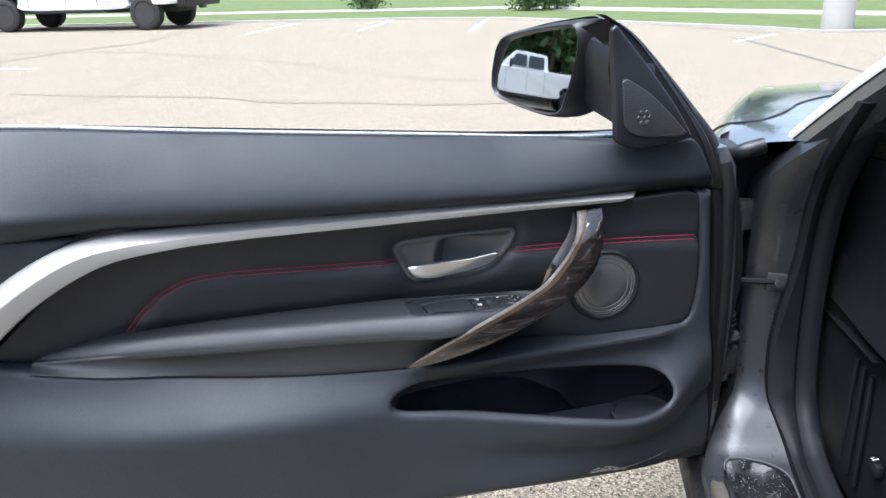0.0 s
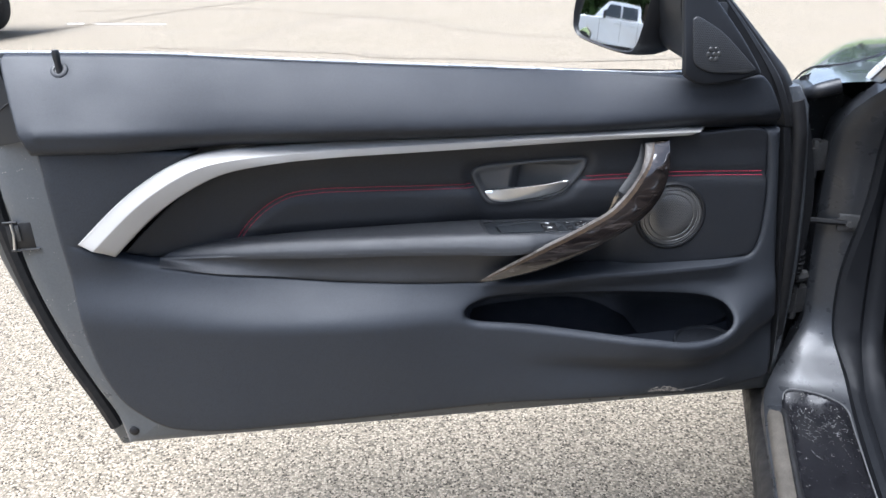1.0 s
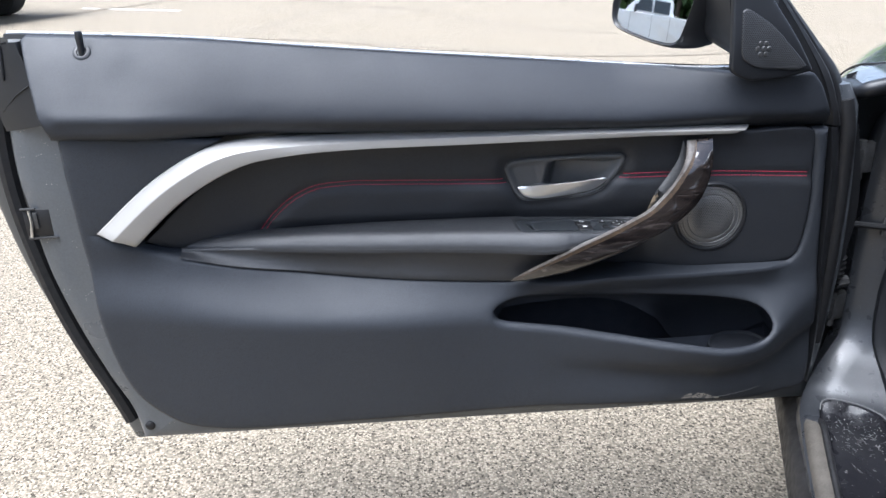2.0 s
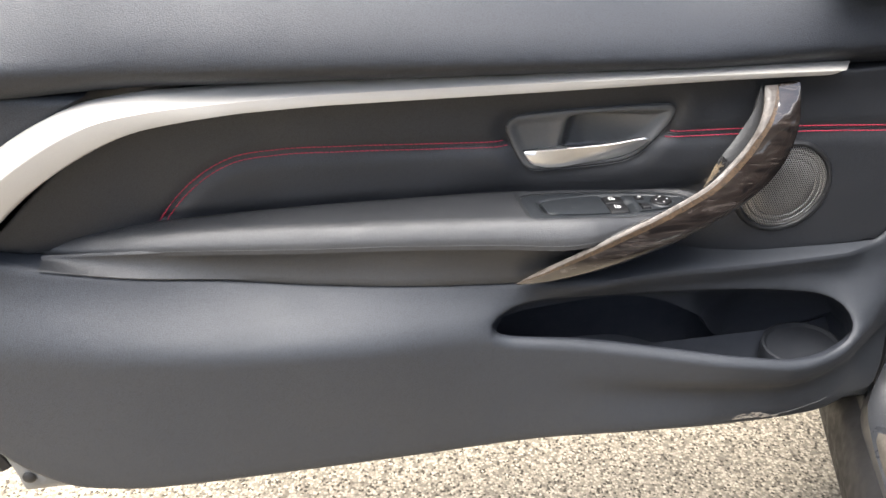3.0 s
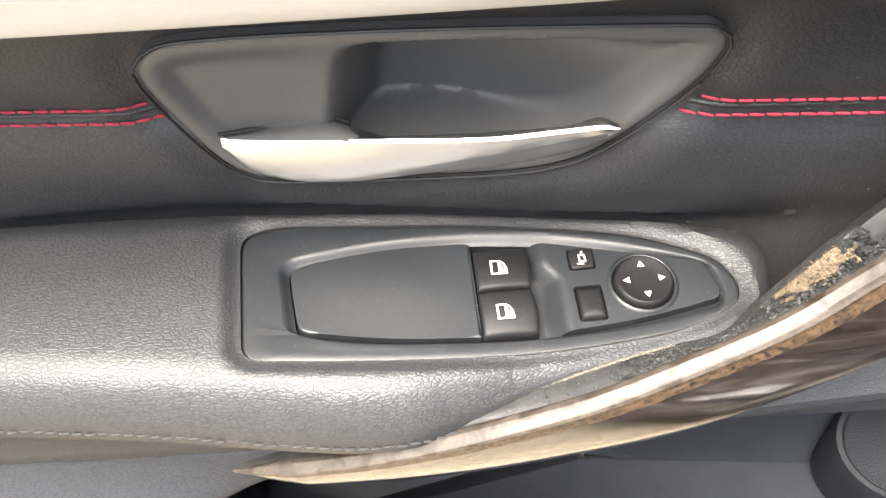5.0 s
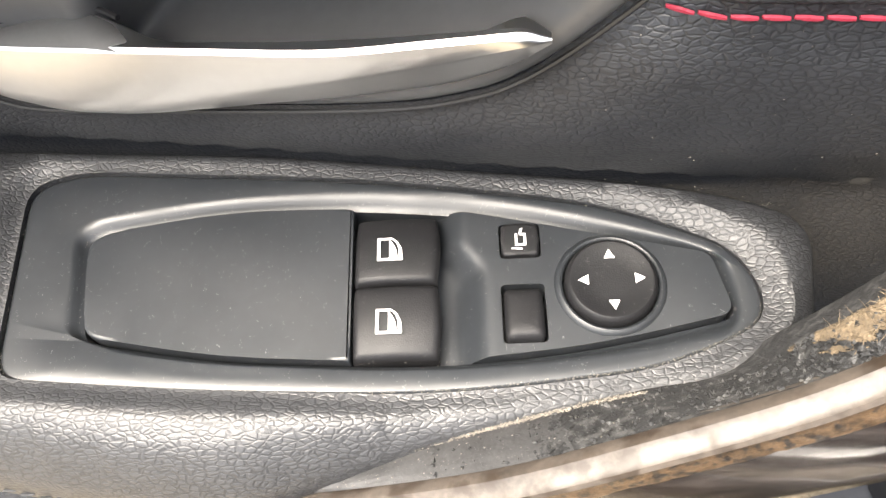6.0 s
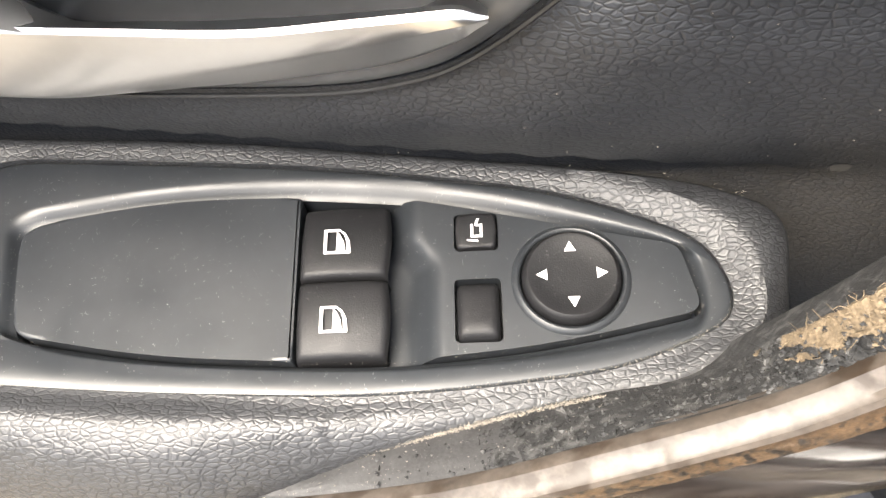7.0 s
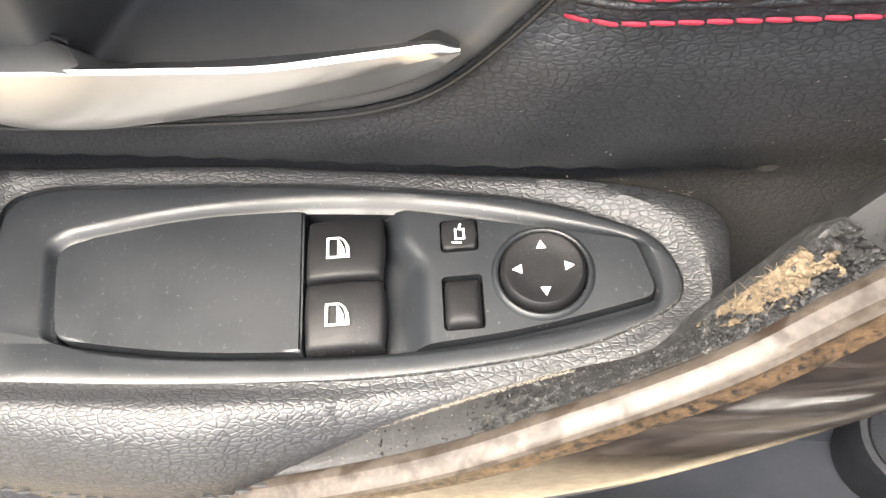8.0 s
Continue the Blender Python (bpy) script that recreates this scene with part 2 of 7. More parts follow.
LINE = material("worn_white_line_paint", (0.72, 0.71, 0.68), 0.7, vary=0.15, vary_scale=6, second=(0.5, 0.47, 0.43), second_scale=9)
TAR = material("dark_joint_filler", (0.12, 0.11, 0.10), 0.8, vary=0.3)
WHITE_CAR = material("white_car_paint", (0.78, 0.79, 0.80), 0.25, vary=0.03, coat=1.0, rough_vary=0.04)
GREY_CAR = material("grey_car_paint", (0.16, 0.165, 0.17), 0.3, 0.4, vary=0.05, coat=1.0)
TINT = material("tinted_window_glass", (0.02, 0.024, 0.024), 0.06, vary=0.1, coat=0.5, rough_vary=0.02)
TYRE = material("tyre_rubber", (0.025, 0.025, 0.026), 0.8, vary=0.2, vary_scale=20, bump=0.2, bump_scale=120)
RIM = material("cast_alloy_rim", (0.55, 0.55, 0.55), 0.4, 0.3, vary=0.1)
RED_LENS = material("red_lamp_lens", (0.5, 0.012, 0.02), 0.15, vary=0.1, coat=1.0)
LEAF = material("tree_leaves", (0.05, 0.10, 0.022), 0.6, vary=0.4, vary_scale=0.8, fine_scale=8)
BARK = material("tree_bark", (0.12, 0.09, 0.065), 0.9, vary=0.3, vary_scale=3, bump=0.6, bump_scale=25)


# burl figure: swirling dark and brown streaks under the lacquer
wn, wk = WOOD.node_tree.nodes, WOOD.node_tree.links
burl = wn.new("ShaderNodeTexNoise")
burl.inputs["Scale"].default_value, burl.inputs["Detail"].default_value, burl.inputs["Distortion"].default_value = 26.0, 5.0, 2.6
stretch = wn.new("ShaderNodeMapping")
stretch.inputs["Rotation"].default_value, stretch.inputs["Scale"].default_value = (0.0, radians(28), 0.0), (0.6, 1.5, 3.4)
wk.new(wn.new("ShaderNodeTexCoord").outputs["Object"], stretch.inputs["Vector"])
wk.new(stretch.outputs[0], burl.inputs["Vector"])
figure = wn.new("ShaderNodeValToRGB")
figure.color_ramp.elements[0].position, figure.color_ramp.elements[0].color = 0.36, (0.006, 0.005, 0.005, 1)
figure.color_ramp.elements[1].position, figure.color_ramp.elements[1].color = 0.66, (0.042, 0.035, 0.032, 1)
figure.color_ramp.elements.new(0.47).color = (0.019, 0.015, 0.0135, 1)
figure.color_ramp.elements.new(0.52).color = (0.012, 0.009, 0.008, 1)
wk.new(burl.outputs["Fac"], figure.inputs["Fac"])
wk.new(figure.outputs["Color"], wn["Principled BSDF"].inputs["Base Color"])


# ---- mesh tools ----
def tag_mesh(name, verts, faces, mat, parent=None, label="", smooth=True):
    me = bpy.data.meshes.new(name)
    me.from_pydata([tuple(v) for v in verts], [], faces)
    me.materials.append(mat)
    me.update()
    if smooth:
        me.shade_smooth()
        me.set_sharp_from_angle(angle=radians(40))
    ob = new(name, me)
    if parent:
        ob.parent = parent
    if label:
        ob["label"] = label
    return ob


def part(name, bm, mat, parent=None, label="", smooth=True):
    me = bpy.data.meshes.new(name)
    bmesh.ops.recalc_face_normals(bm, faces=bm.faces)
    bm.to_mesh(me)
    bm.free()
    me.materials.append(mat)
    if smooth:
        me.shade_smooth()
        me.set_sharp_from_angle(angle=radians(40))
    ob = new(name, me)
    if parent:
        ob.parent = parent
    if label:
        ob["label"] = label
    return ob


def thing(name, label, category, kind="", group="", at=(0, 0, 0)):
    ob = new(name)
    ob.empty_display_size = 0.05
    ob.location = at
    return tagged(ob, label, category, group, kind)


def spline(points, step, closed=False):
    """A smooth polyline through points, about one vertex every step."""
    pts = [Vector(p) for p in points]
    n, out = len(pts), []
    for i in range(n if closed else n - 1):
        a, b, c, d = ((pts[(i + j) % n] if closed else pts[min(max(i + j, 0), n - 1)]) for j in (-1, 0, 1, 2))
        count = max(1, round((c - b).length / step))
        for s in range(count):
            t = s / count
            out.append(0.5 * (2 * b + (c - a) * t + (2 * a - 5 * b + 4 * c - d) * t * t + (3 * b - a - 3 * c + d) * t ** 3))
    if not closed:
        out.append(pts[-1])
    return out


def rounded(corners, radius, step=0.004, segments=5):
    """A closed polygon with rounded corners, subdivided to step."""
    pts, n, out = [Vector(c[:2]) for c in corners], len(corners), []
    for i in range(n):
        r = corners[i][2] if len(corners[i]) > 2 else radius
        a, b, c = pts[i - 1], pts[i], pts[(i + 1) % n]
        u, v = (a - b), (c - b)
        r = min(r, u.length * 0.49, v.length * 0.49)
        p, q = b + u.normalized() * r, b + v.normalized() * r
        for s in range(segments + 1):
            t = s / segments
            out.append((1 - t) ** 2 * p + 2 * t * (1 - t) * b + t * t * q)
    full = []
    for a, b in zip(out, out[1:] + out[:1]):
        count = max(1, round((b - a).length / step))
        full += [a.lerp(b, s / count) for s in range(count)]
    return full


def table(points):
    """A smooth function of one number through the points given."""
    xs = np.array([p[0] for p in points], float)
    ys = np.array([p[1] for p in points], float)
    slope = np.gradient(ys, xs)

    def f(x):
        x = min(max(x, xs[0]), xs[-1])
        i = min(max(int(np.searchsorted(xs, x)) - 1, 0), len(xs) - 2)
        h = xs[i + 1] - xs[i]
        t = (x - xs[i]) / h
        return float((2 * t ** 3 - 3 * t * t + 1) * ys[i] + (t ** 3 - 2 * t * t + t) * h * slope[i] + (3 * t * t - 2 * t ** 3) * ys[i + 1] + (t ** 3 - t * t) * h * slope[i + 1])
    return f


def smooth(t):
    t = min(max(t, 0.0), 1.0)
    return t * t * (3 - 2 * t)


def inside(x, y, poly):
    hit, n = False, len(poly)
    j = n - 1
    for i in range(n):
        if (poly[i][1] > y) != (poly[j][1] > y) and x < (poly[j][0] - poly[i][0]) * (y - poly[i][1]) / (poly[j][1] - poly[i][1]) + poly[i][0]:
            hit = not hit
        j = i
    return hit


def sheet(name, outline, place, mat, parent=None, label="", holes=(), step=0.012, roll=0.0, drop=0.0, skirt=0.0, back=(0, 1, 0), hole_skirt=True, rings=(), hole_rings=()):
    """A skin over a plan outline. place(u, v) gives the point in space; the rim rolls back over a width roll by drop, and a skirt closes its edge."""
    from mathutils.geometry import delaunay_2d_cdt
    loops = [[Vector(p[:2]) for p in outline]] + [[Vector(p[:2]) for p in h] for h in holes]
    verts, edges = [], []
    for loop in loops:
        s = len(verts)
        verts += loop
        edges += [(s + i, s + (i + 1) % len(loop)) for i in range(len(loop))]
    rim = np.array([tuple(v) for v in verts])
    xs, ys = rim[:, 0], rim[:, 1]
    grid = []
    bands = [(loops[0], rings or ([roll * k for k in (0.25, 0.6, 1.0)] if roll else []))] + [(h, hole_rings) for h in loops[1:]]
    for loop, offsets in bands:
        m = len(loop)
        for off in offsets:
            for i in range(m):
                d = (loop[(i + 1) % m] - loop[i - 1])
                if not d.length:
                    continue
                side = Vector((-d.y, d.x)).normalized() * off
                for q in (loop[i] + side, loop[i] - side):
                    if inside(q.x, q.y, loops[0]) and not any(inside(q.x, q.y, h) for h in loops[1:]) and np.min((xs - q.x) ** 2 + (ys - q.y) ** 2) > (off * 0.9) ** 2:
                        grid.append(q)
    clear = max([step * 0.45] + list(rings or [roll]) + list(hole_rings))
    u = xs.min() + step * 0.5
    row = 0
    while u < xs.max():
        v = ys.min() + step * (0.5 if row % 2 else 0.25)
        while v < ys.max():
            if inside(u, v, loops[0]) and not any(inside(u, v, h) for h in loops[1:]) and np.min((xs - u) ** 2 + (ys - v) ** 2) > clear ** 2:
                grid.append(Vector((u, v)))
            v += step
        u += step * 0.87
        row += 1
    out = delaunay_2d_cdt(verts + grid, edges, [], 1, 1e-7)
    flat, tris = out[0], out[2]
    keep = []
    for t in tris:
        c = (flat[t[0]] + flat[t[1]] + flat[t[2]]) / 3
        if inside(c.x, c.y, loops[0]) and not any(inside(c.x, c.y, h) for h in loops[1:]):
            keep.append(tuple(t))
    first = np.array([tuple(p) for p in loops[0]])
    pts = []
    direction = Vector(back)
    for p in flat:
        q = Vector(place(p.x, p.y))
        if roll:
            d = segment_distance(p, first)
            if d < roll:
                q = q + direction * drop * (1 - math.sqrt(max(0.0, 1 - (1 - d / roll) ** 2)))
        pts.append(q)
    bm = bmesh.new()
    vs = [bm.verts.new(p) for p in pts]
    for t in keep:
        try:
            bm.faces.new([vs[i] for i in t])
        except ValueError:
            pass
    if skirt:
        rims = [e for e in bm.edges if len(e.link_faces) == 1]
        if not hole_skirt:
            spot = {v: i for i, v in enumerate(vs)}
            rims = [e for e in rims if all(segment_distance(flat[spot[v]], first) < 1e-5 for v in e.verts)]
        made = bmesh.ops.extrude_edge_only(bm, edges=rims)["geom"]
        for g in made:
            if isinstance(g, bmesh.types.BMVert):
                g.co += direction * skirt
    loose = [v for v in bm.verts if not v.link_faces]
    bmesh.ops.delete(bm, geom=loose, context="VERTS")
    return part(name, bm, mat, parent, label)


def segment_distance(p, loop):
    a, b = loop, np.roll(loop, -1, axis=0)
    ab = b - a
    w = np.array([p[0], p[1]]) - a
    t = np.clip((w * ab).sum(1) / np.maximum((ab * ab).sum(1), 1e-12), 0, 1)
    return float(np.sqrt((((w - ab * t[:, None])) ** 2).sum(1).min()))


def loft(name, sections, mat, parent=None, label="", closed=False, caps=True):
    """A skin through rows of points; closed: each row is a ring."""
    n, verts, faces = len(sections[0]), [], []
    for s in sections:
        verts += [tuple(p) for p in s]
    for i in range(len(sections) - 1):
        for j in range(n if closed else n - 1):
            a, b = i * n + j, i * n + (j + 1) % n
            faces.append((a, b, b + n, a + n))
    if closed and caps:
        faces += [tuple(range(n))[::-1], tuple(range((len(sections) - 1) * n, len(sections) * n))]
    bm = bmesh.new()
    vs = [bm.verts.new(v) for v in verts]
    for f in faces:
        try:
            bm.faces.new([vs[i] for i in f])
        except ValueError:
            pass
    return part(name, bm, mat, parent, label)


def tube(name, path, radius, mat, parent=None, label="", sides=8, radius_of=None):
    """A round bar along a path."""
    pts = [Vector(p) for p in path]
    rows = []
    for i, p in enumerate(pts):
        d = (pts[min(i + 1, len(pts) - 1)] - pts[max(i - 1, 0)]).normalized()
        a = d.cross(Vector((0, 0, 1)) if abs(d.z) < 0.9 else Vector((1, 0, 0))).normalized()
        b = d.cross(a)
        r = radius_of(i / (len(pts) - 1)) if radius_of else radius
        rows.append([p + a * r * math.cos(t) + b * r * math.sin(t) for t in (2 * math.pi * s / sides for s in range(sides))])
    return loft(name, rows, mat, parent, label, closed=True)


def box(name, centre, size, mat, parent=None, label="", bevel=0.003, turn=None, segments=2):
    """A block with rounded edges."""
    bm = bmesh.new()
    bmesh.ops.create_cube(bm, size=1.0)
    for v in bm.verts:
        v.co = Vector((v.co.x * size[0], v.co.y * size[1], v.co.z * size[2]))
    if bevel:
        bmesh.ops.bevel(bm, geom=list(bm.edges), offset=min(bevel, min(size) * 0.45), segments=segments, affect="EDGES", profile=0.5)
    m = Matrix.Translation(centre) @ (turn.to_4x4() if turn else Matrix())
    bmesh.ops.transform(bm, matrix=m, verts=bm.verts)
    return part(name, bm, mat, parent, label)


def prism(name, outline, mat, parent, label="", lift=0.0, height=0.002, frame_m=None, bevel=0.0):
    """A plate of a plan outline (x, y), from lift up by height, in the frame given."""
    bm = bmesh.new()
    face = bm.faces.new([bm.verts.new((p[0], p[1], lift)) for p in outline])
    made = bmesh.ops.extrude_face_region(bm, geom=[face])["geom"]
    tops = [g for g in made if isinstance(g, bmesh.types.BMVert)]
    for v in tops:
        v.co.z += height
    if bevel:
        top_edges = [e for e in bm.edges if all(abs(v.co.z - lift - height) < 1e-6 for v in e.verts)]
        bmesh.ops.bevel(bm, geom=top_edges, offset=bevel, segments=3, affect="EDGES", profile=0.5)
    if frame_m:
        bmesh.ops.transform(bm, matrix=frame_m, verts=bm.verts)
    return part(name, bm, mat, parent, label)


# ---- the ground and the far side of the lot ----
HINGE = Vector((0.42, 0.12, 0.0))
AHEAD = Vector((0.37, 0.93, 0.0)).normalized()
LEFT = Vector((-AHEAD.y, AHEAD.x, 0.0))


def car_at(f, l, z):
    """A point of the car: metres ahead of the hinge, outwards to the car's left, and up."""
    return HINGE + AHEAD * f + LEFT * l + Vector((0, 0, z))


def flat_patch(name, corners, z, mat, label, category, thick=0.0, kind="structure"):
    bm = bmesh.new()
    face = bm.faces.new([bm.verts.new((*car_at(f, l, z)[:2], z)) for f, l in corners])
    if thick:
        made = bmesh.ops.extrude_face_region(bm, geom=[face])["geom"]
        for g in made:
            if isinstance(g, bmesh.types.BMVert):
                g.co.z -= thick
    return tagged(part(name, bm, mat, smooth=False), label, category, kind=kind)


ground = flat_patch("ground", [(-900, -900), (900, -900), (900, 900), (-900, 900)], 0.0, CHIPS, "pale beige exposed-chip parking lot surface", "ground")
grass_edge = [(13.2, -60), (13.2, -4.2), (14.2, -3.6), (16.6, -1.2), (18.9, 1.6), (19.6, 4), (19.9, 60)]
flat_patch("grass", grass_edge + [(400, 300), (400, -300)], 0.03, GRASS, "bright green mown lawn beside the parking lot", "grass", thick=0.1)
flat_patch("grass_verge", [(-150, 14), (150, 60), (150, 200), (-150, 200)], 0.04, GRASS, "bright green lawn behind the parked pickup", "grass", thick=0.1)
kerb_line = [(f - 0.06, l) for f, l in grass_edge]
flat_patch("kerb", kerb_line + [(f + 0.10, l) for f, l in reversed(grass_edge)], 0.045, CONCRETE, "low pale concrete kerb along the lawn", "kerb", thick=0.12)
flat_patch("footpath", [(17.0, -60), (17.0, -6.5), (21.7, -0.4), (23.6, 2.2), (24.1, 60), (25.4, 60), (24.9, 1.6), (22.8, -1.2), (18.2, -7.2), (18.2, -60)], 0.05, CONCRETE, "pale concrete footpath crossing the lawn", "footpath", thick=0.1)
for f0, f1, l, turn in ((15.3, 18.7, 6.95, 0.0), (15.6, 19.2, 4.55, 0.0), (15.0, 19.0, 2.05, 0.0), (11.8, 13.1, -2.5, -0.9), (14.6, 16.0, -0.4, 0.0)):
    flat_patch("parking_line", [(f0, l), (f0, l + 0.1), (f1, l + 0.1 + turn), (f1, l + turn)], 0.004, LINE, "worn white painted parking line on pavement", "parking line")
flat_patch("parking_line", [(9.0, 7.7), (9.1, 7.7), (9.25, 9.6), (9.15, 9.6)], 0.004, LINE, "worn white painted parking line on pavement", "parking line")
flat_patch("pavement_joint", [(12.45, -2.6), (12.5, -2.66), (7.4, -3.1), (-4, -3.4), (-4, -3.36), (7.4, -3.06)], 0.005, TAR, "dark sealed joint across the pale pavement", "joint")
flat_patch("pavement_joint", [(15.8, -1.7), (15.86, -1.7), (13.0, -3.6), (12.95, -3.58)], 0.005, TAR, "dark sealed joint across the pale pavement", "joint")

for level, (marks, wide) in enumerate(((((-2.9, 6.5), (-2.26, 7.4), (-1.98, 8.1), (-1.75, 9.0), (-1.47, 10.2), (-1.15, 10.95), (-0.8, 11.35), (-0.3, 11.3), (0.25, 10.5), (0.84, 9.1), (1.4, 8.2), (2.2, 7.4)), 0.17), (((-6.0, 14.9), (-3.5, 14.1), (-2.41, 13.6), (-1.4, 12.5), (-0.34, 11.2), (0.6, 9.9)), 0.15), (((-3.0, 8.6), (-0.7, 7.4), (-0.22, 6.9), (0.62, 6.5), (1.6, 6.0), (3.2, 5.9)), 0.13), (((-5.6, 10.2), (-3.6, 14.2), (-2.5, 15.8), (-1.9, 19.0)), 0.16))):
    line = spline([(x, y, 0.002 + 0.0012 * level) for x, y in marks], 0.12)
    rows = []
    for i, p in enumerate(line):
        d = (line[min(i + 1, len(line) - 1)] - line[max(i - 1, 0)]).normalized()
        side, w = Vector((-d.y, d.x, 0)), wide * (0.8 + 0.3 * noise.noise(Vector((i * 0.21, wide * 50, 0)))) * min(1.0, 0.15 + i / 8, 0.15 + (len(line) - 1 - i) / 8)
        rows.append([p - side * w, p - side * w * 0.3, p + side * w * 0.3, p + side * w])
    tagged(loft("tyre_mark", rows, TRACK), "faint dark tyre mark curving over the pavement", "tyre mark", kind="structure")
island = [(Vector((-8.6, 2.9, 0)) + Vector((0.31, 0.95, 0)) * a + Vector((-0.95, 0.31, 0)) * b - HINGE) for a, b in ((-9, -1.3), (3.2, -1.3), (3.2, 0.9), (-9, 0.9))]
flat_patch("grass_island", [(p.dot(AHEAD), p.dot(LEFT)) for p in island], 0.05, GRASS, "green grass island between the parking rows", "grass", thick=0.12)


# lamp post on the lawn
post_at = car_at(13.75, -4.55, 0)
lamp_post = thing("lamp_post", "thick pale concrete lamp post base standing on the lawn", "lamp post", at=post_at)
for name, r0, r1, z0, z1, mat in (("footing", 0.27, 0.27, -0.02, 0.9, CONCRETE), ("pole", 0.1, 0.07, 0.9, 7.5, STEEL)):
    ob = loft(name, [[(r * math.cos(a), r * math.sin(a), z) for a in (2 * math.pi * s / 20 for s in range(20))] for r, z in ((r0, z0), (r0, z1 - 0.04) if name == "footing" else (r0, z0 + 0.1), (r1 * 0.96, z1))], mat, lamp_post, closed=True)


# ---- the open car door ----
door = thing("car_door", "open black leather-lined coupe door with silver trim", "car door")

y_insert = table([(-0.80, -0.03), (-0.70, 0.005), (-0.60, 0.034), (-0.50, 0.048), (-0.40, 0.052), (-0.30, 0.052), (-0.20, 0.046), (-0.15, 0.041), (0.0, 0.021), (0.10, 0.011), (0.20, 0.007), (0.31, 0.002)])
z_seam = table([(-0.84, 0.865), (-0.72, 0.861), (-0.577, 0.853), (-0.32, 0.846), (0.19, 0.836), (0.33, 0.833)])
z_belt = table([(-0.88, 1.004), (-0.65, 0.991), (-0.45, 0.972), (-0.136, 0.945), (0.17, 0.921), (0.28, 0.921)])
z_arm_low = table([(-0.70, 0.680), (-0.60, 0.652), (-0.50, 0.635), (-0.40, 0.624), (-0.30, 0.618), (-0.20, 0.612), (-0.10, 0.607), (0.0, 0.611), (0.10, 0.609), (0.20, 0.610), (0.29, 0.612), (0.36, 0.62)])
z_bulge = table([(-0.84, 0.60), (-0.6, 0.575), (-0.35, 0.560), (-0.15, 0.543), (-0.1, 0.530), (0.0, 0.513), (0.1, 0.500), (0.2, 0.490), (0.26, 0.505), (0.36, 0.55)])
y_bulge = table([(-0.84, -0.045), (-0.6, -0.060), (-0.35, -0.062), (-0.2, -0.052), (-0.12, -0.054), (0.0, -0.068), (0.1, -0.083), (0.2, -0.079), (0.27, -0.054), (0.32, -0.022), (0.37, 0.0)])
y_foot = table([(-0.84, -0.040), (-0.6, -0.057), (-0.3, -0.058), (-0.15, -0.055), (0.0, -0.063), (0.1, -0.064), (0.2, -0.056), (0.25, -0.046), (0.32, -0.016), (0.37, 0.0)])
y_rest = table([(-0.84, -0.034), (-0.70, -0.020), (-0.60, -0.010), (-0.50, -0.002), (-0.40, -0.010), (-0.30, -0.020), (-0.20, -0.022), (0.0, -0.015), (0.2, -0.008), (0.37, 0.0)])


def lower_skin(x, z):
    top, mid, out, rest = z_arm_low(x), z_bulge(x), y_bulge(x), y_rest(x)
    if z > top:
        return (x, rest - 0.014 * smooth((x + 0.20) / 0.16) * (1 - smooth((x - 0.24) / 0.06)), z)
    if z > mid:
        s = smooth((top - z) / max(top - mid, 0.01))
        front = smooth((x + 0.20) / 0.16)
        edge = 0.014 * front * (1 - smooth((top - z) / 0.034)) * (1 - smooth((x - 0.24) / 0.06))
        return (x, rest - edge + (out - rest) * (s * (1 - front) + s * s * front), z)
    t = (mid - z) / (mid - 0.385)
    lip = smooth((x + 0.15) / 0.2) * 0.010 * smooth((t - 0.30) / 0.12) * (1 - smooth((t - 0.42) / 0.5))
    return (x, out + (y_foot(x) - out) * t + lip, z)


def upper_skin(x, z):
    u = (z - z_seam(x)) / max(z_belt(x) - z_seam(x), 0.02)
    rear = 1 - smooth((x + 0.74) / 0.22)
    y = pad_profile(u) * (1 - rear) + rear * rear_profile(u)
    end = smooth((x + 0.02) / 0.26)
    y = y * (1 - end) + end * (0.014 - 0.029 * smooth(u / 0.34) + 0.004 * u)
    return (x, y, z)


pad_profile = table([(0.0, 0.026), (0.04, 0.010), (0.09, -0.003), (0.16, -0.0125), (0.22, -0.0158), (0.28, -0.0150), (0.4, -0.0100), (0.6, 0.004), (0.8, 0.022), (1.0, 0.044)])
rear_profile = table([(0.0, -0.030), (0.03, -0.0345), (0.18, -0.0405), (0.25, -0.0415), (0.30, -0.0365), (0.5, -0.018), (0.8, 0.012), (1.0, 0.036)])

# trim strip edges, from the low tip round the bend to the front
strip_up = [(-0.794, 0.724), (-0.709, 0.796), (-0.630, 0.840), (-0.562, 0.851), (-0.479, 0.850), (-0.232, 0.850), (-0.005, 0.848), (0.208, 0.842)]
strip_low = [(-0.741, 0.701), (-0.663, 0.769), (-0.583, 0.812), (-0.514, 0.825), (-0.410, 0.829), (-0.234, 0.830), (-0.010, 0.8335), (0.178, 0.833)]

pocket_rim = [(p.x, p.y) for p in spline([(-0.204, 0.561), (-0.195, 0.574), (-0.15, 0.583), (-0.05, 0.576), (0.05, 0.570), (0.12, 0.564), (0.18, 0.557), (0.226, 0.549), (0.250, 0.537), (0.258, 0.520), (0.250, 0.503), (0.224, 0.493), (0.17, 0.494), (0.10, 0.506), (0.0, 0.521), (-0.1, 0.537), (-0.185, 0.549)], 0.008, closed=True)]

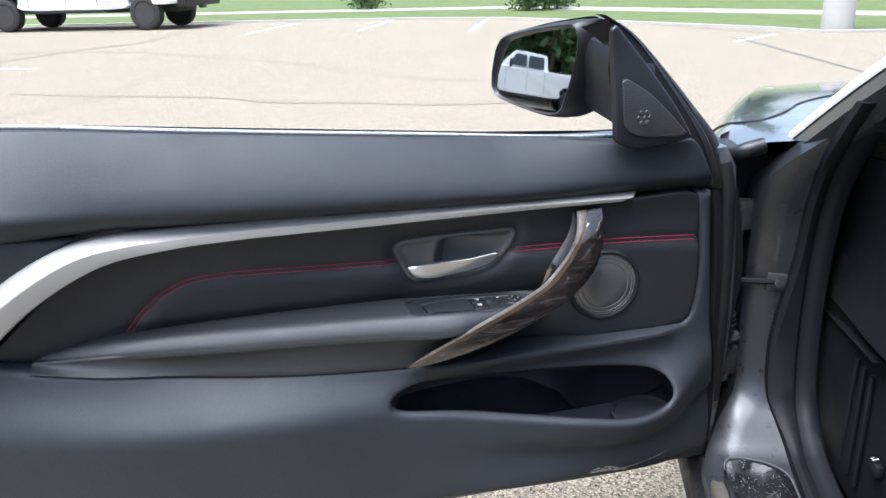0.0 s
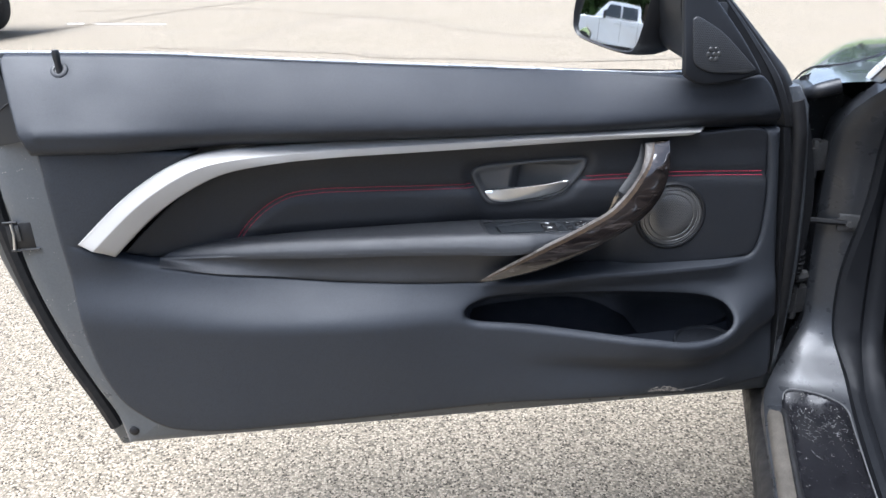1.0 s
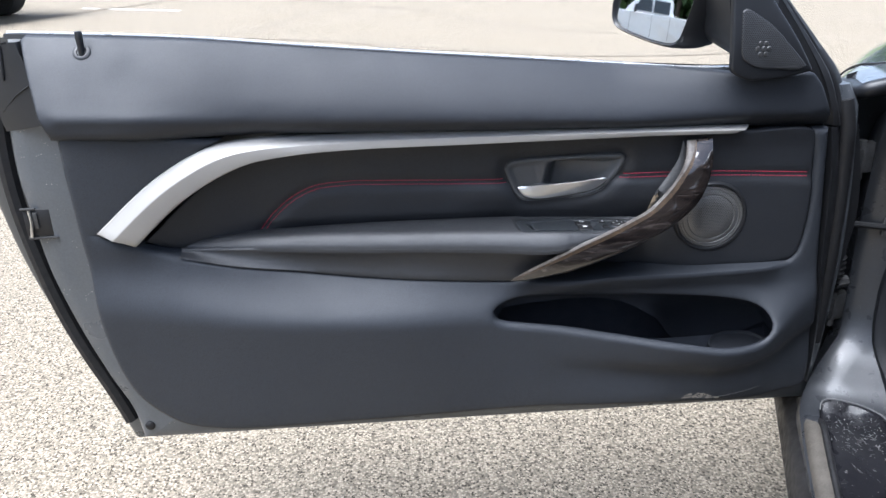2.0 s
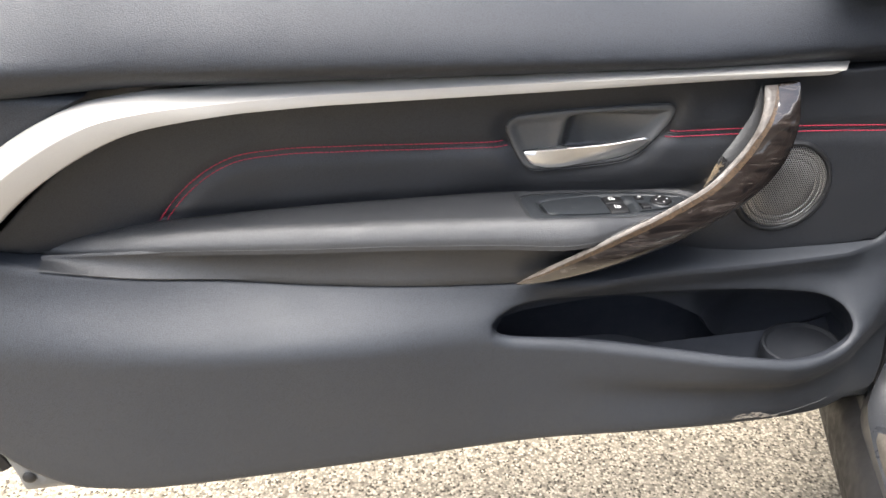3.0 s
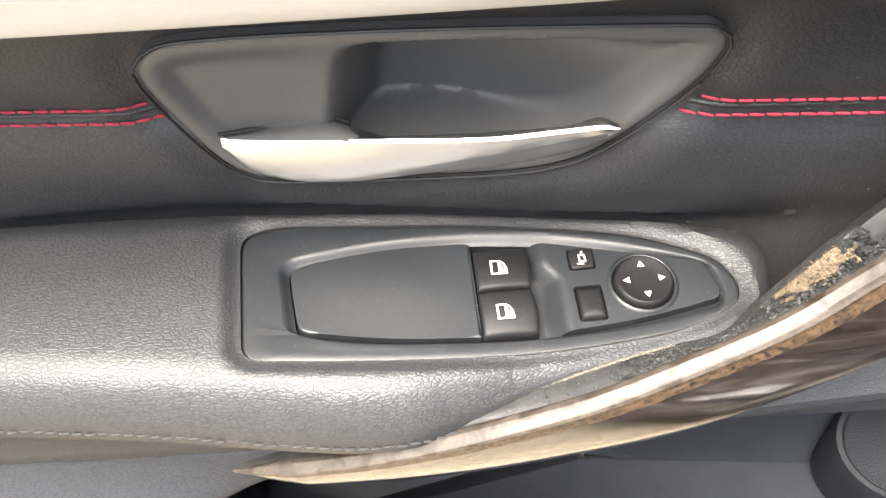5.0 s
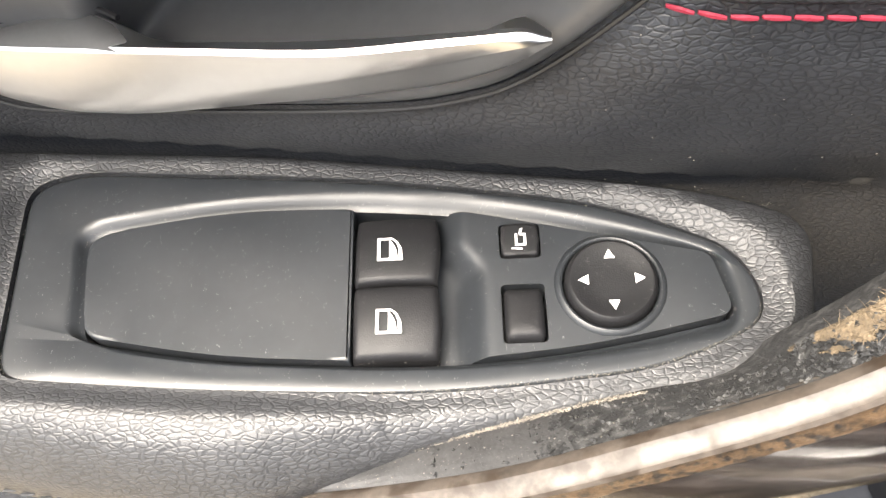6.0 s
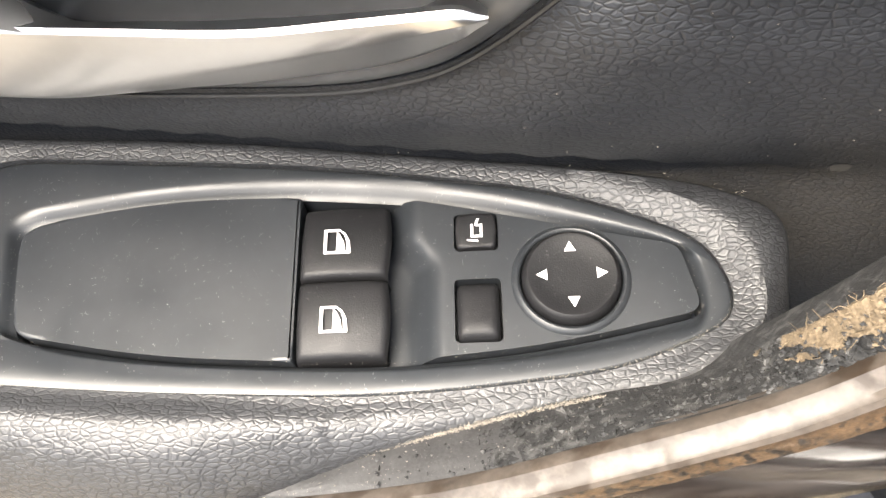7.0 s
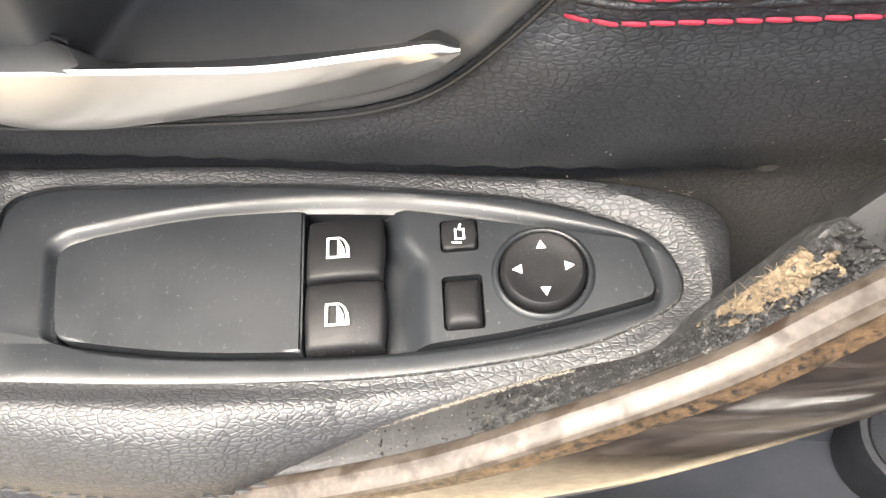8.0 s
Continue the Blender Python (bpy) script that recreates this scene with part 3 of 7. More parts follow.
# lower panel: bulged, with the map pocket cut into it, and returning up both ends
lower_outline = []
lower_outline += [(p.x, p.y) for p in spline([(-0.824, 0.874), (-0.72, 0.870), (-0.60, 0.8535)], 0.01)]
lower_outline += [(p.x, p.y - 0.004) for p in spline([(-0.630, 0.838), (-0.709, 0.794), (-0.788, 0.724)], 0.01)]
lower_outline += [(p.x, p.y) for p in spline([(-0.741, 0.700), (-0.700, 0.682), (-0.60, 0.654), (-0.50, 0.637), (-0.40, 0.626), (-0.25, 0.617), (-0.14, 0.610), (-0.08, 0.608), (0.0, 0.611), (0.15, 0.609), (0.272, 0.611), (0.298, 0.618), (0.309, 0.64), (0.314, 0.70), (0.31, 0.776), (0.298, 0.835)], 0.01)]
lower_outline += [(p.x, p.y) for p in spline([(0.325, 0.834), (0.345, 0.624), (0.360, 0.47), (0.360, 0.375), (0.350, 0.366), (0.25, 0.374), (0.108, 0.386), (-0.107, 0.389), (-0.446, 0.385), (-0.60, 0.381), (-0.66, 0.384), (-0.715, 0.397), (-0.767, 0.440), (-0.793, 0.493), (-0.807, 0.56), (-0.813, 0.63), (-0.820, 0.725), (-0.823, 0.82)], 0.01)]
RIM_LOOP = np.array(pocket_rim)
table_mid = table([(-0.21, 0.566), (-0.1, 0.560), (0.05, 0.544), (0.15, 0.531), (0.22, 0.525), (0.26, 0.520)])


def lower_place(x, z):
    """The lower skin with its edge rolled softly into the pocket."""
    p = lower_skin(x, z)
    d = segment_distance((x, z), RIM_LOOP)
    wide = 0.011 + 0.011 * smooth((z - table_mid(x)) / 0.016 + 0.5)
    return (p[0], p[1] + (0.009 * (1 - math.sqrt(max(0.0, 1 - (1 - d / wide) ** 2))) if d < wide else 0.0), p[2])


lower_panel = sheet("lower_panel", lower_outline, lower_place, VINYL, door, "grained black vinyl lower door panel", holes=[pocket_rim], step=0.014, roll=0.010, drop=0.010, skirt=0.075, hole_skirt=False, hole_rings=(0.0008, 0.0025, 0.005, 0.008, 0.011, 0.016, 0.022))

# pocket: the panel turns in below the armrest down to a soft ridge, which sinks towards the bottle recess; the well
# below it has its shade put into its colour
z_ridge = table([(-0.21, 0.560), (-0.17, 0.561), (-0.118, 0.562), (-0.06, 0.562), (0.0, 0.555), (0.055, 0.531), (0.095, 0.499), (0.128, 0.455), (0.16, 0.440), (0.20, 0.440), (0.24, 0.462), (0.27, 0.505)])
low_side = ((0.0, 0.0), (0.005, 0.001), (0.010, 0.005), (0.013, 0.018), (0.014, 0.040), (0.015, 0.065), (0.016, 0.090), (0.018, 0.125), (0.05, 0.150))
well = []
for ring in range(9):
    row = []
    for px, pz in pocket_rim:
        y = lower_skin(px, pz)[1] + 0.009
        low = smooth((table_mid(px) - pz) / 0.016 + 0.5)
        bay = smooth((px - 0.05) / 0.11)
        drop = max(0.006, pz - z_ridge(px))
        if ring < 5:
            share = (0.0, 0.10, 0.32, 0.66, 1.0)[ring]
            sink, deep = drop * share, (0.016 + 0.050 * bay) * math.sin(0.5 * math.pi * (0.0, 0.28, 0.55, 0.80, 1.0)[ring])
        else:
            sink, deep = drop + (0.003, 0.05, 0.10, 0.12)[ring - 5] * (1 - 0.8 * bay), 0.016 + 0.050 * bay + (0.050, 0.054, 0.055, 0.02)[ring - 5] * (1 - 0.7 * bay)
        deep, sink = deep * (1 - low) + low_side[ring][0] * low, sink * (1 - low) + low_side[ring][1] * low
        pull = 1.0 - 0.010 * min(ring, 4) - (0.25 if ring == 8 else 0.0)
        qx, qz = 0.02 + (px - 0.02) * pull + 0.009 * min(ring, 5) * smooth((px - 0.20) / 0.06), max(pz - sink, 0.402)
        front = max(y, lower_skin(qx, max(qz, 0.39))[1] + 0.009)
        skin = lower_skin(qx, max(qz, 0.39))[1] + 0.014 if ring else -1.0
        row.append((qx, max(front * low + y * (1 - low) + deep, skin), qz))
    well.append(row)
well.append(list(well[8]))
pocket = loft("pocket_wall", well[:5], POCKET, door, "soft black wall turning into the map pocket", closed=True, caps=False)
loft("pocket_well", [[Vector(p).lerp(Vector((0.02, 0.03, p[2])), 0.98 if row is well[-1] else 0.0) for p in (well[8] if row is well[-1] else row)] for row in well[4:]], POCKET_SHADE, pocket, "deep map pocket with shade put into its colour", closed=True, caps=False)
holder = []
for r, z in ((0.94, 0.405), (0.98, 0.430), (1.0, 0.448), (0.98, 0.455), (0.92, 0.456), (0.86, 0.452), (0.4, 0.450), (0.02, 0.450)):
    holder.append([(0.231 + 0.055 * r * math.cos(a), 0.002 + 0.040 * r * math.sin(a), z + 0.001 + 0.007 * r * math.sin(a)) for a in (2 * math.pi * s / 36 for s in range(36))])
loft("bottle_holder", holder, HOLDER, pocket, "grained black bottle holder floor", closed=True)

# upper pad
upper_outline = [(p.x, p.y) for p in spline([(-0.829, 0.867), (-0.72, 0.863), (-0.577, 0.855), (-0.32, 0.848), (0.19, 0.838), (0.322, 0.836)], 0.008)]
upper_outline += [(p.x, p.y) for p in spline([(0.322, 0.842), (0.312, 0.868), (0.294, 0.905), (0.280, 0.921)], 0.01)][1:]
upper_outline += [(p.x, p.y) for p in spline([(0.272, 0.923), (0.178, 0.9215), (-0.136, 0.945), (-0.452, 0.972), (-0.653, 0.991), (-0.862, 1.003)], 0.012)]
upper_outline += [(p.x, p.y) for p in spline([(-0.868, 0.997), (-0.851, 0.942), (-0.831, 0.880)], 0.012)]
upper_pad = sheet("upper_pad", upper_outline, upper_skin, LEATHER_SOFT, door, "soft black leatherette upper door pad", step=0.0075, roll=0.005, drop=0.003, skirt=0.03, rings=(0.0012, 0.003, 0.005, 0.0075, 0.0105, 0.014, 0.018, 0.0225))

# insert panel with cut-out for the release handle
handle_rim = [p.to_2d() for p in spline([(x, z, 0) for x, z in ((-0.1755, 0.771), (-0.1745, 0.780), (-0.167, 0.787), (-0.154, 0.7905), (-0.109, 0.7945), (-0.057, 0.798), (-0.004, 0.800), (0.007, 0.7985), (0.0115, 0.792), (0.006, 0.777), (-0.007, 0.759), (-0.021, 0.744), (-0.034, 0.736), (-0.056, 0.730), (-0.106, 0.7245), (-0.138, 0.7225), (-0.150, 0.7255), (-0.158, 0.733), (-0.167, 0.750))], 0.004, closed=True)]
insert_outline = [(p.x, p.y) for p in spline([(-0.735, 0.698), (-0.657, 0.766), (-0.580, 0.810), (-0.512, 0.826), (-0.410, 0.832), (-0.236, 0.834), (-0.010, 0.837), (0.165, 0.835)], 0.01)]
insert_outline += [(p.x, p.y) for p in spline([(0.21, 0.834), (0.297, 0.833), (0.309, 0.776), (0.313, 0.70), (0.308, 0.641), (0.297, 0.618), (0.272, 0.610), (0.15, 0.607), (0.0, 0.609), (-0.07, 0.61)], 0.01)]
insert_outline += [(p.x, p.y) for p in spline([(-0.10, 0.66), (-0.25, 0.668), (-0.45, 0.672), (-0.60, 0.675), (-0.70, 0.682)], 0.012)]


HANDLE_LOOP = np.array([tuple(p) for p in handle_rim])


def insert_skin(x, z):
    y = y_insert(x)
    crease = z - stitch_z(x)
    y += 0.0035 * math.exp(-(crease / 0.006) ** 2)
    if crease < 0:
        y -= 0.003 * smooth(-crease / 0.02)
    y -= 0.006 * smooth((z - 0.80) / 0.05)
    y += 0.006 * smooth((0.703 - z) / 0.008) * smooth((x + 0.62) / 0.1) * (1 - smooth((x - 0.05) / 0.03))
    y += 0.008 * smooth((0.730 - z) / 0.03) * smooth((x + 0.30) / 0.15) * (1 - smooth((x - 0.06) / 0.08))
    d = 0.0 if inside(x, z, handle_rim) else segment_distance((x, z), HANDLE_LOOP)
    y += 0.0044 * (1 - smooth((d - 0.001) / 0.017))
    return (x, y, z)


stitch_z = table([(-0.60, 0.640), (-0.58, 0.668), (-0.55, 0.709), (-0.521, 0.735), (-0.485, 0.754), (-0.431, 0.7605), (-0.363, 0.759), (-0.269, 0.756), (-0.182, 0.7555), (-0.15, 0.757), (0.01, 0.764), (0.10, 0.766), (0.32, 0.759)])
insert_panel = sheet("insert_panel", insert_outline, insert_skin, LEATHER, door, "black leather door insert panel", holes=[[(p.x, p.y) for p in handle_rim]], step=0.0085, roll=0.004, drop=0.004, skirt=0.02, hole_rings=(0.002, 0.005, 0.009))

# red double stitching along the insert
for offset, span, name in ((0.0032, ((-0.566, -0.1735), (0.010, 0.105), (0.145, 0.305)), "upper_stitching"), (-0.0032, ((-0.564, -0.171), (0.004, 0.098), (0.14, 0.305)), "lower_stitching")):
    for a, b in span:
        verts, faces, x = [], [], a
        path = [(a + (b - a) * i / 4000, stitch_z(a + (b - a) * i / 4000)) for i in range(4001)]
        run, last = 0.0, path[0]
        marks, goal = [last], 0.0056
        for p in path[1:]:
            run += math.hypot(p[0] - last[0], p[1] - last[1])
            last = p
            if run >= goal:
                marks.append(p)
                run = 0.0
        for p, q in zip(marks, marks[1:]):
            d = Vector((q[0] - p[0], q[1] - p[1])).normalized()
            nrm = Vector((-d.y, d.x))
            p0 = Vector(p) + d * 0.00035 + nrm * (offset + 0.00012)
            p1 = Vector(q) - d * 0.00035 + nrm * (offset - 0.00012)
            base = len(verts)
            for s in range(5):
                t = s / 4
                c = p0.lerp(p1, t)
                puff = 0.00066 * math.sin(math.pi * (0.2 + 0.6 * t)) ** 0.6
                y = insert_skin(c.x, c.y)[1]
                for k in range(6):
                    a2 = math.pi * 2 * k / 6
                    verts.append((c.x + nrm.x * puff * math.cos(a2), y - 0.0008 - puff * math.sin(a2) * 0.8, c.y + nrm.y * puff * math.cos(a2)))
            for s in range(4):
                for k in range(6):
                    i0, i1 = base + s * 6 + k, base + s * 6 + (k + 1) % 6
                    faces.append((i0, i1, i1 + 6, i0 + 6))
            faces += [tuple(base + k for k in range(6))[::-1], tuple(base + 24 + k for k in range(6))]
        row_ob = tag_mesh(name, verts, faces, STITCH, door, "red stitching thread")
        row_ob["kind"] = "stuff"
# piping between the two rows
for a, b in ((-0.567, -0.1725), (0.007, 0.305)):
    pts = [(a + (b - a) * i / 90) for i in range(91)]
    loft("seam_piping", [[(x, insert_skin(x, stitch_z(x))[1] - 0.0012 * math.sin(t), stitch_z(x) + 0.0011 * math.cos(t)) for t in (math.pi * j / 6 for j in range(7))] for x in pts], LEATHER, door)

# silver trim strip with its crease
ups, lows = spline([(x, z, 0) for x, z in strip_up], 0.008), spline([(x, z, 0) for x, z in strip_low], 0.008)


def along(points, t):
    f = t * (len(points) - 1)
    i = min(int(f), len(points) - 2)
    return points[i].lerp(points[i + 1], f - i)


strip_rows = []
for i in range(121):
    t = i / 120
    u, l = along(ups, t), along(lows, t)
    top_y = -0.034 + 0.054 * smooth((u.x + 0.80) / 0.42) - 0.012 * smooth((u.x + 0.30) / 0.30)
    low_y = -0.036 + 0.034 * smooth((u.x + 0.80) / 0.42) - 0.007 * smooth((u.x + 0.30) / 0.30)
    end = min(1.0, t / 0.015 + 0.35, (1 - t) / 0.02 + 0.1)
    row = []
    for s, lift in ((0.0, 0.012), (0.0, 0.001), (0.03, -0.002), (0.08, -0.0026), (0.22, -0.0062), (0.40, -0.0106), (0.43, -0.0111), (0.46, -0.0106), (0.68, -0.0058), (0.92, -0.0010), (0.97, 0.0005), (1.0, 0.004), (1.0, 0.016)):
        p = u.lerp(l, s)
        row.append((p.x, top_y + (low_y - top_y) * s + lift * end + (1 - end) * 0.01, p.y))
    strip_rows.append(row)
loft("trim_strip", strip_rows, SILVER, door, "satin silver trim strip sweeping down at its rear")

# armrest top: leather roll with the switch plate let in
z_top = table([(-0.70, 0.688), (-0.60, 0.693), (-0.5, 0.695), (-0.3, 0.6955), (-0.17, 0.6955), (0.06, 0.6945)])
z_crease = table([(-0.70, 0.678), (-0.60, 0.674), (-0.5, 0.6715), (-0.3, 0.6695), (-0.2, 0.668), (-0.11, 0.668), (-0.075, 0.674), (-0.04, 0.682), (0.0, 0.684), (0.06, 0.682)])
arm_back = [(-0.699, 0.022), (-0.67, 0.033), (-0.60, 0.044), (-0.50, 0.0485), (-0.40, 0.052), (-0.30, 0.053), (-0.205, 0.0515), (-0.148, 0.0485), (-0.086, 0.0435), (-0.027, 0.0355), (0.016, 0.0285), (0.041, 0.0215)]
arm_front = [(0.0525, 0.013), (0.0525, 0.0), (0.0485, -0.015), (0.038, -0.024), (0.02, -0.029), (0.0, -0.031), (-0.028, -0.0355), (-0.05, -0.040), (-0.075, -0.0465), (-0.11, -0.050), (-0.2, -0.0365), (-0.3, -0.025), (-0.4, -0.016), (-0.5, -0.005), (-0.6, 0.004), (-0.685, 0.013)]
arm_outline = [(p.x, p.y) for p in spline(arm_back + arm_front, 0.003, closed=True)]
plate_rim = [(p.x, p.y) for p in rounded([(-0.1600, 0.0375, 0.012), (-0.145, 0.0415, 0.02), (-0.059, 0.0345, 0.06), (0.002, 0.0235, 0.04), (0.034, 0.008, 0.012), (0.0385, -0.011, 0.009), (0.012, -0.0225, 0.03), (-0.042, -0.0275, 0.05), (-0.105, -0.0245, 0.05), (-0.1565, -0.0195, 0.007)], 0.01, step=0.0025)]
arm_loop = np.array(arm_outline)
plate_loop = np.array(plate_rim)
front_loop = spline(arm_front, 0.006)
back_line = np.array([(p.x, p.y) for p in spline(arm_back, 0.006)])


def back_distance(x, y):
    a, b = back_line[:-1], back_line[1:]
    ab = b - a
    w = np.array([x, y]) - a
    s = np.clip((w * ab).sum(1) / (ab * ab).sum(1), 0, 1)
    return float(np.sqrt(((w - ab * s[:, None]) ** 2).sum(1).min()))


def arm_skin(x, y):
    top = z_top(x)
    d = segment_distance((x, y), arm_loop)
    w = smooth((back_distance(x, y) - 0.006) / 0.022)
    r = 0.0065 + ((0.023 if x < -0.06 else 0.023 - 0.009 * smooth((x + 0.06) / 0.06)) - 0.0065) * w
    depth = 0.0065 + (top - z_crease(x) - 0.0065) * w
    z = top
    if d < r:
        z = top - depth * (1 - math.sqrt(max(0.0, 1 - (1 - d / r) ** 2)))
    e = segment_distance((x, y), plate_loop)
    z -= 0.0038 * (1 - smooth(e / 0.008))
    return (x, y, z)


armrest = sheet("armrest_pad", arm_outline, arm_skin, ARM_LEATHER, door, "padded black grained leather armrest", holes=[plate_rim], step=0.0031, skirt=0.002, back=(0, 0, -1), rings=(0.0004, 0.0012, 0.0024), hole_rings=(0.0009, 0.0020, 0.0034, 0.0050, 0.0068, 0.0086))

# armrest front face below the stitched crease
face_rows = []
for i in range(61):
    x = -0.684 + (0.70) * i / 60
    front = min((p for p in front_loop), key=lambda p: abs(p.x - x) + (0 if p.y < 0 else 1))
    zt = z_crease(x) + 0.002
    zb = z_arm_low(x) if x < -0.16 else 0.614 + (x + 0.16) / 0.18 * 0.055
    zb = min(zb, zt - 0.003)
    yb = y_rest(x) - 0.003
    face_rows.append([(x, front.y + 0.003, zt + 0.003), (x, front.y + 0.0008, zt)] + [(x, front.y + 0.0008 + (yb - front.y) * s + 0.005 * math.sin(math.pi * s), zt + (zb - zt) * s) for s in (0.08, 0.2, 0.4, 0.6, 0.8, 0.93)] + [(x, yb + 0.003, zb), (x, yb + 0.02, zb - 0.001)])
loft("armrest_face", face_rows, ARM_LEATHER, door, "smooth black leather armrest side")
verts, faces = [], []
for i in range(120):
    x = -0.665 + i * 0.0049
    front = min((p for p in front_loop), key=lambda p: abs(p.x - x) + (0 if p.y < 0 else 1))
    z, y, b = z_crease(x) + 0.0035, front.y - 0.0003, len(verts)
    for dx, r in ((0.0004, 0.0002), (0.0012, 0.0005), (0.0034, 0.0005), (0.0042, 0.0002)):
        verts += [(x + dx, y - r, z), (x + dx, y, z + r), (x + dx, y + r, z), (x + dx, y, z - r)]
    for s in range(3):
        for k in range(4):
            i0, i1 = b + s * 4 + k, b + s * 4 + (k + 1) % 4
            faces.append((i0, i1, i1 + 4, i0 + 4))
tag_mesh("armrest_stitching", verts, faces, GREY_STITCH, door, "dark stitching thread")["kind"] = "stuff"

# ---- switch plate ----
PLATE = 0.6905
inner_rim = [(p.x, p.y) for p in rounded([(-0.1405, 0.019, 0.006), (-0.136, 0.0225, 0.004), (-0.100, 0.0275, 0.03), (-0.066, 0.0265, 0.01), (-0.029, 0.0225, 0.02), (0.027, 0.0085, 0.003), (0.0305, -0.0095, 0.004), (-0.005, -0.0168, 0.03), (-0.044, -0.0198, 0.02), (-0.10, -0.0165, 0.03), (-0.1365, -0.0095, 0.004)], 0.004, step=0.003)]
INNER = np.array(inner_rim)


def even(loop, n, turn):
    """A closed loop at even steps, starting where it meets the direction given."""
    pts = [Vector((p[0], p[1])) for p in loop]
    first = max(range(len(pts)), key=lambda q: pts[q].dot(turn))
    pts = pts[first:] + pts[:first + 1]
    run = [0.0]
    for p, q in zip(pts, pts[1:]):
        run.append(run[-1] + (q - p).length)
    xs, ys = [p.x for p in pts], [p.y for p in pts]
    return [Vector((float(np.interp(run[-1] * s / n, run, xs)), float(np.interp(run[-1] * s / n, run, ys)))) for s in range(n)]


plate_out, plate_in = even(plate_rim, 300, Vector((-1.0, 0.55))), even(inner_rim, 300, Vector((-1.0, 0.55)))
plate_rows = []
for inset, z in ((0.0, -0.007), (0.0, -0.0012), (0.0004, -0.0005), (0.0010, -0.0001), (0.0016, 0.0)):
    plate_rows.append([(p.x, p.y, PLATE + z) for p in (o.lerp(q, inset / (q - o).length) for o, q in zip(plate_out, plate_in))])
for inset, z in ((0.0058, 0.0), (0.0045, -0.0003), (0.0032, -0.0010), (0.0020, -0.0019), (0.0010, -0.0026), (0.0, -0.0030), (0.0, -0.009)):
    plate_rows.append([(p.x, p.y, PLATE + z) for p in (q.lerp(o, inset / (q - o).length) for o, q in zip(plate_out, plate_in))])
switch_plate = loft("switch_plate", plate_rows, PLASTIC_DUSTY, door, "dusty satin black window switch plate", closed=True, caps=False)

# dust lying in the joint round the plate
verts, faces = [], []
dust_rng = random.Random(4)
m = len(plate_out)
for i in range(m):
    p, q = (o.lerp(c, 0.0005 / (c - o).length) for o, c in ((plate_out[i], plate_in[i]), (plate_out[(i + 1) % m], plate_in[(i + 1) % m])))
    for k in range(9):
        if dust_rng.random() < ((0.25 + 0.6 * smooth((p.x + 0.1) / 0.1)) if p.y < -0.008 else 0.12):
            c = p.lerp(q, dust_rng.random()) + Vector((dust_rng.gauss(0, 0.0003), dust_rng.gauss(0, 0.0003)))
            s = dust_rng.uniform(0.00004, 0.00015)
            b = len(verts)
            z = PLATE + 0.0001
            verts += [(c.x - s, c.y - s * 0.6, z), (c.x + s, c.y - s * 0.7, z), (c.x + s * 0.6, c.y + s, z), (c.x - s * 0.8, c.y + s * 0.7, z), (c.x, c.y, z + s)]
            faces += [(b, b + 1, b + 4), (b + 1, b + 2, b + 4), (b + 2, b + 3, b + 4), (b + 3, b, b + 4)]
for i in range(len(inner_rim)):
    p, q = Vector(inner_rim[i]), Vector(inner_rim[(i + 1) % len(inner_rim)])
    for k in range(4):
        if dust_rng.random() < (0.5 if p.y < 0 or p.x > 0.02 else 0.25):
            c = p.lerp(q, dust_rng.random()) + Vector((dust_rng.gauss(0, 0.0003), dust_rng.gauss(0, 0.0003)))
            s = dust_rng.uniform(0.00004, 0.00012)
            b = len(verts)
            z = PLATE + 0.0002
            verts += [(c.x - s, c.y - s * 0.6, z), (c.x + s, c.y - s * 0.7, z), (c.x + s * 0.6, c.y + s, z), (c.x - s * 0.8, c.y + s * 0.7, z), (c.x, c.y, z + s)]
            faces += [(b, b + 1, b + 4), (b + 1, b + 2, b + 4), (b + 2, b + 3, b + 4), (b + 3, b, b + 4)]
for i in range(170):
    a, far = dust_rng.uniform(0, 6.283), dust_rng.gauss(0, 0.0006)
    s = dust_rng.uniform(0.00004, 0.00012)
    b = len(verts)
    x, y, z = (0.0128 + abs(far)) * math.cos(a), (0.0128 + abs(far)) * math.sin(a), PLATE + 0.00005
    verts += [(x - s, y - s * 0.6, z), (x + s, y - s * 0.7, z), (x + s * 0.6, y + s, z), (x - s * 0.8, y + s * 0.7, z), (x, y, z + s)]
    faces += [(b, b + 1, b + 4), (b + 1, b + 2, b + 4), (b + 2, b + 3, b + 4), (b + 3, b, b + 4)]
tag_mesh("joint_dust", verts, faces, DUST, switch_plate, "pale dust along the joint", smooth=False)["kind"] = "stuff"

# flat blank cover, scoop and mirror-control platform
cover_rim = rounded([(-0.1395, 0.0185, 0.006), (-0.135, 0.0215, 0.004), (-0.100, 0.0265, 0.03), (-0.0665, 0.0255, 0.0005), (-0.0660, -0.0180, 0.0005), (-0.10, -0.0157, 0.03), (-0.1355, -0.0088, 0.004)], 0.004, step=0.003)
blank = prism("blank_cover", cover_rim, PLASTIC_DUSTY, switch_plate, "plain dusty black cover", lift=PLATE - 0.008, height=0.0083, bevel=0.0009)
for face in blank.data.polygons:
    face.use_smooth = face.area < 0.0002


def scoop_skin(x, y):
    t = smooth((x + 0.046) / 0.012)
    edge = smooth((y + 0.03 - 0.0) / 0.01)
    return (x, y, PLATE - 0.0075 + 0.0075 * smooth((x + 0.0435 - 0.006 * smooth((0.016 - y) / 0.012) + 0.003) / 0.010))


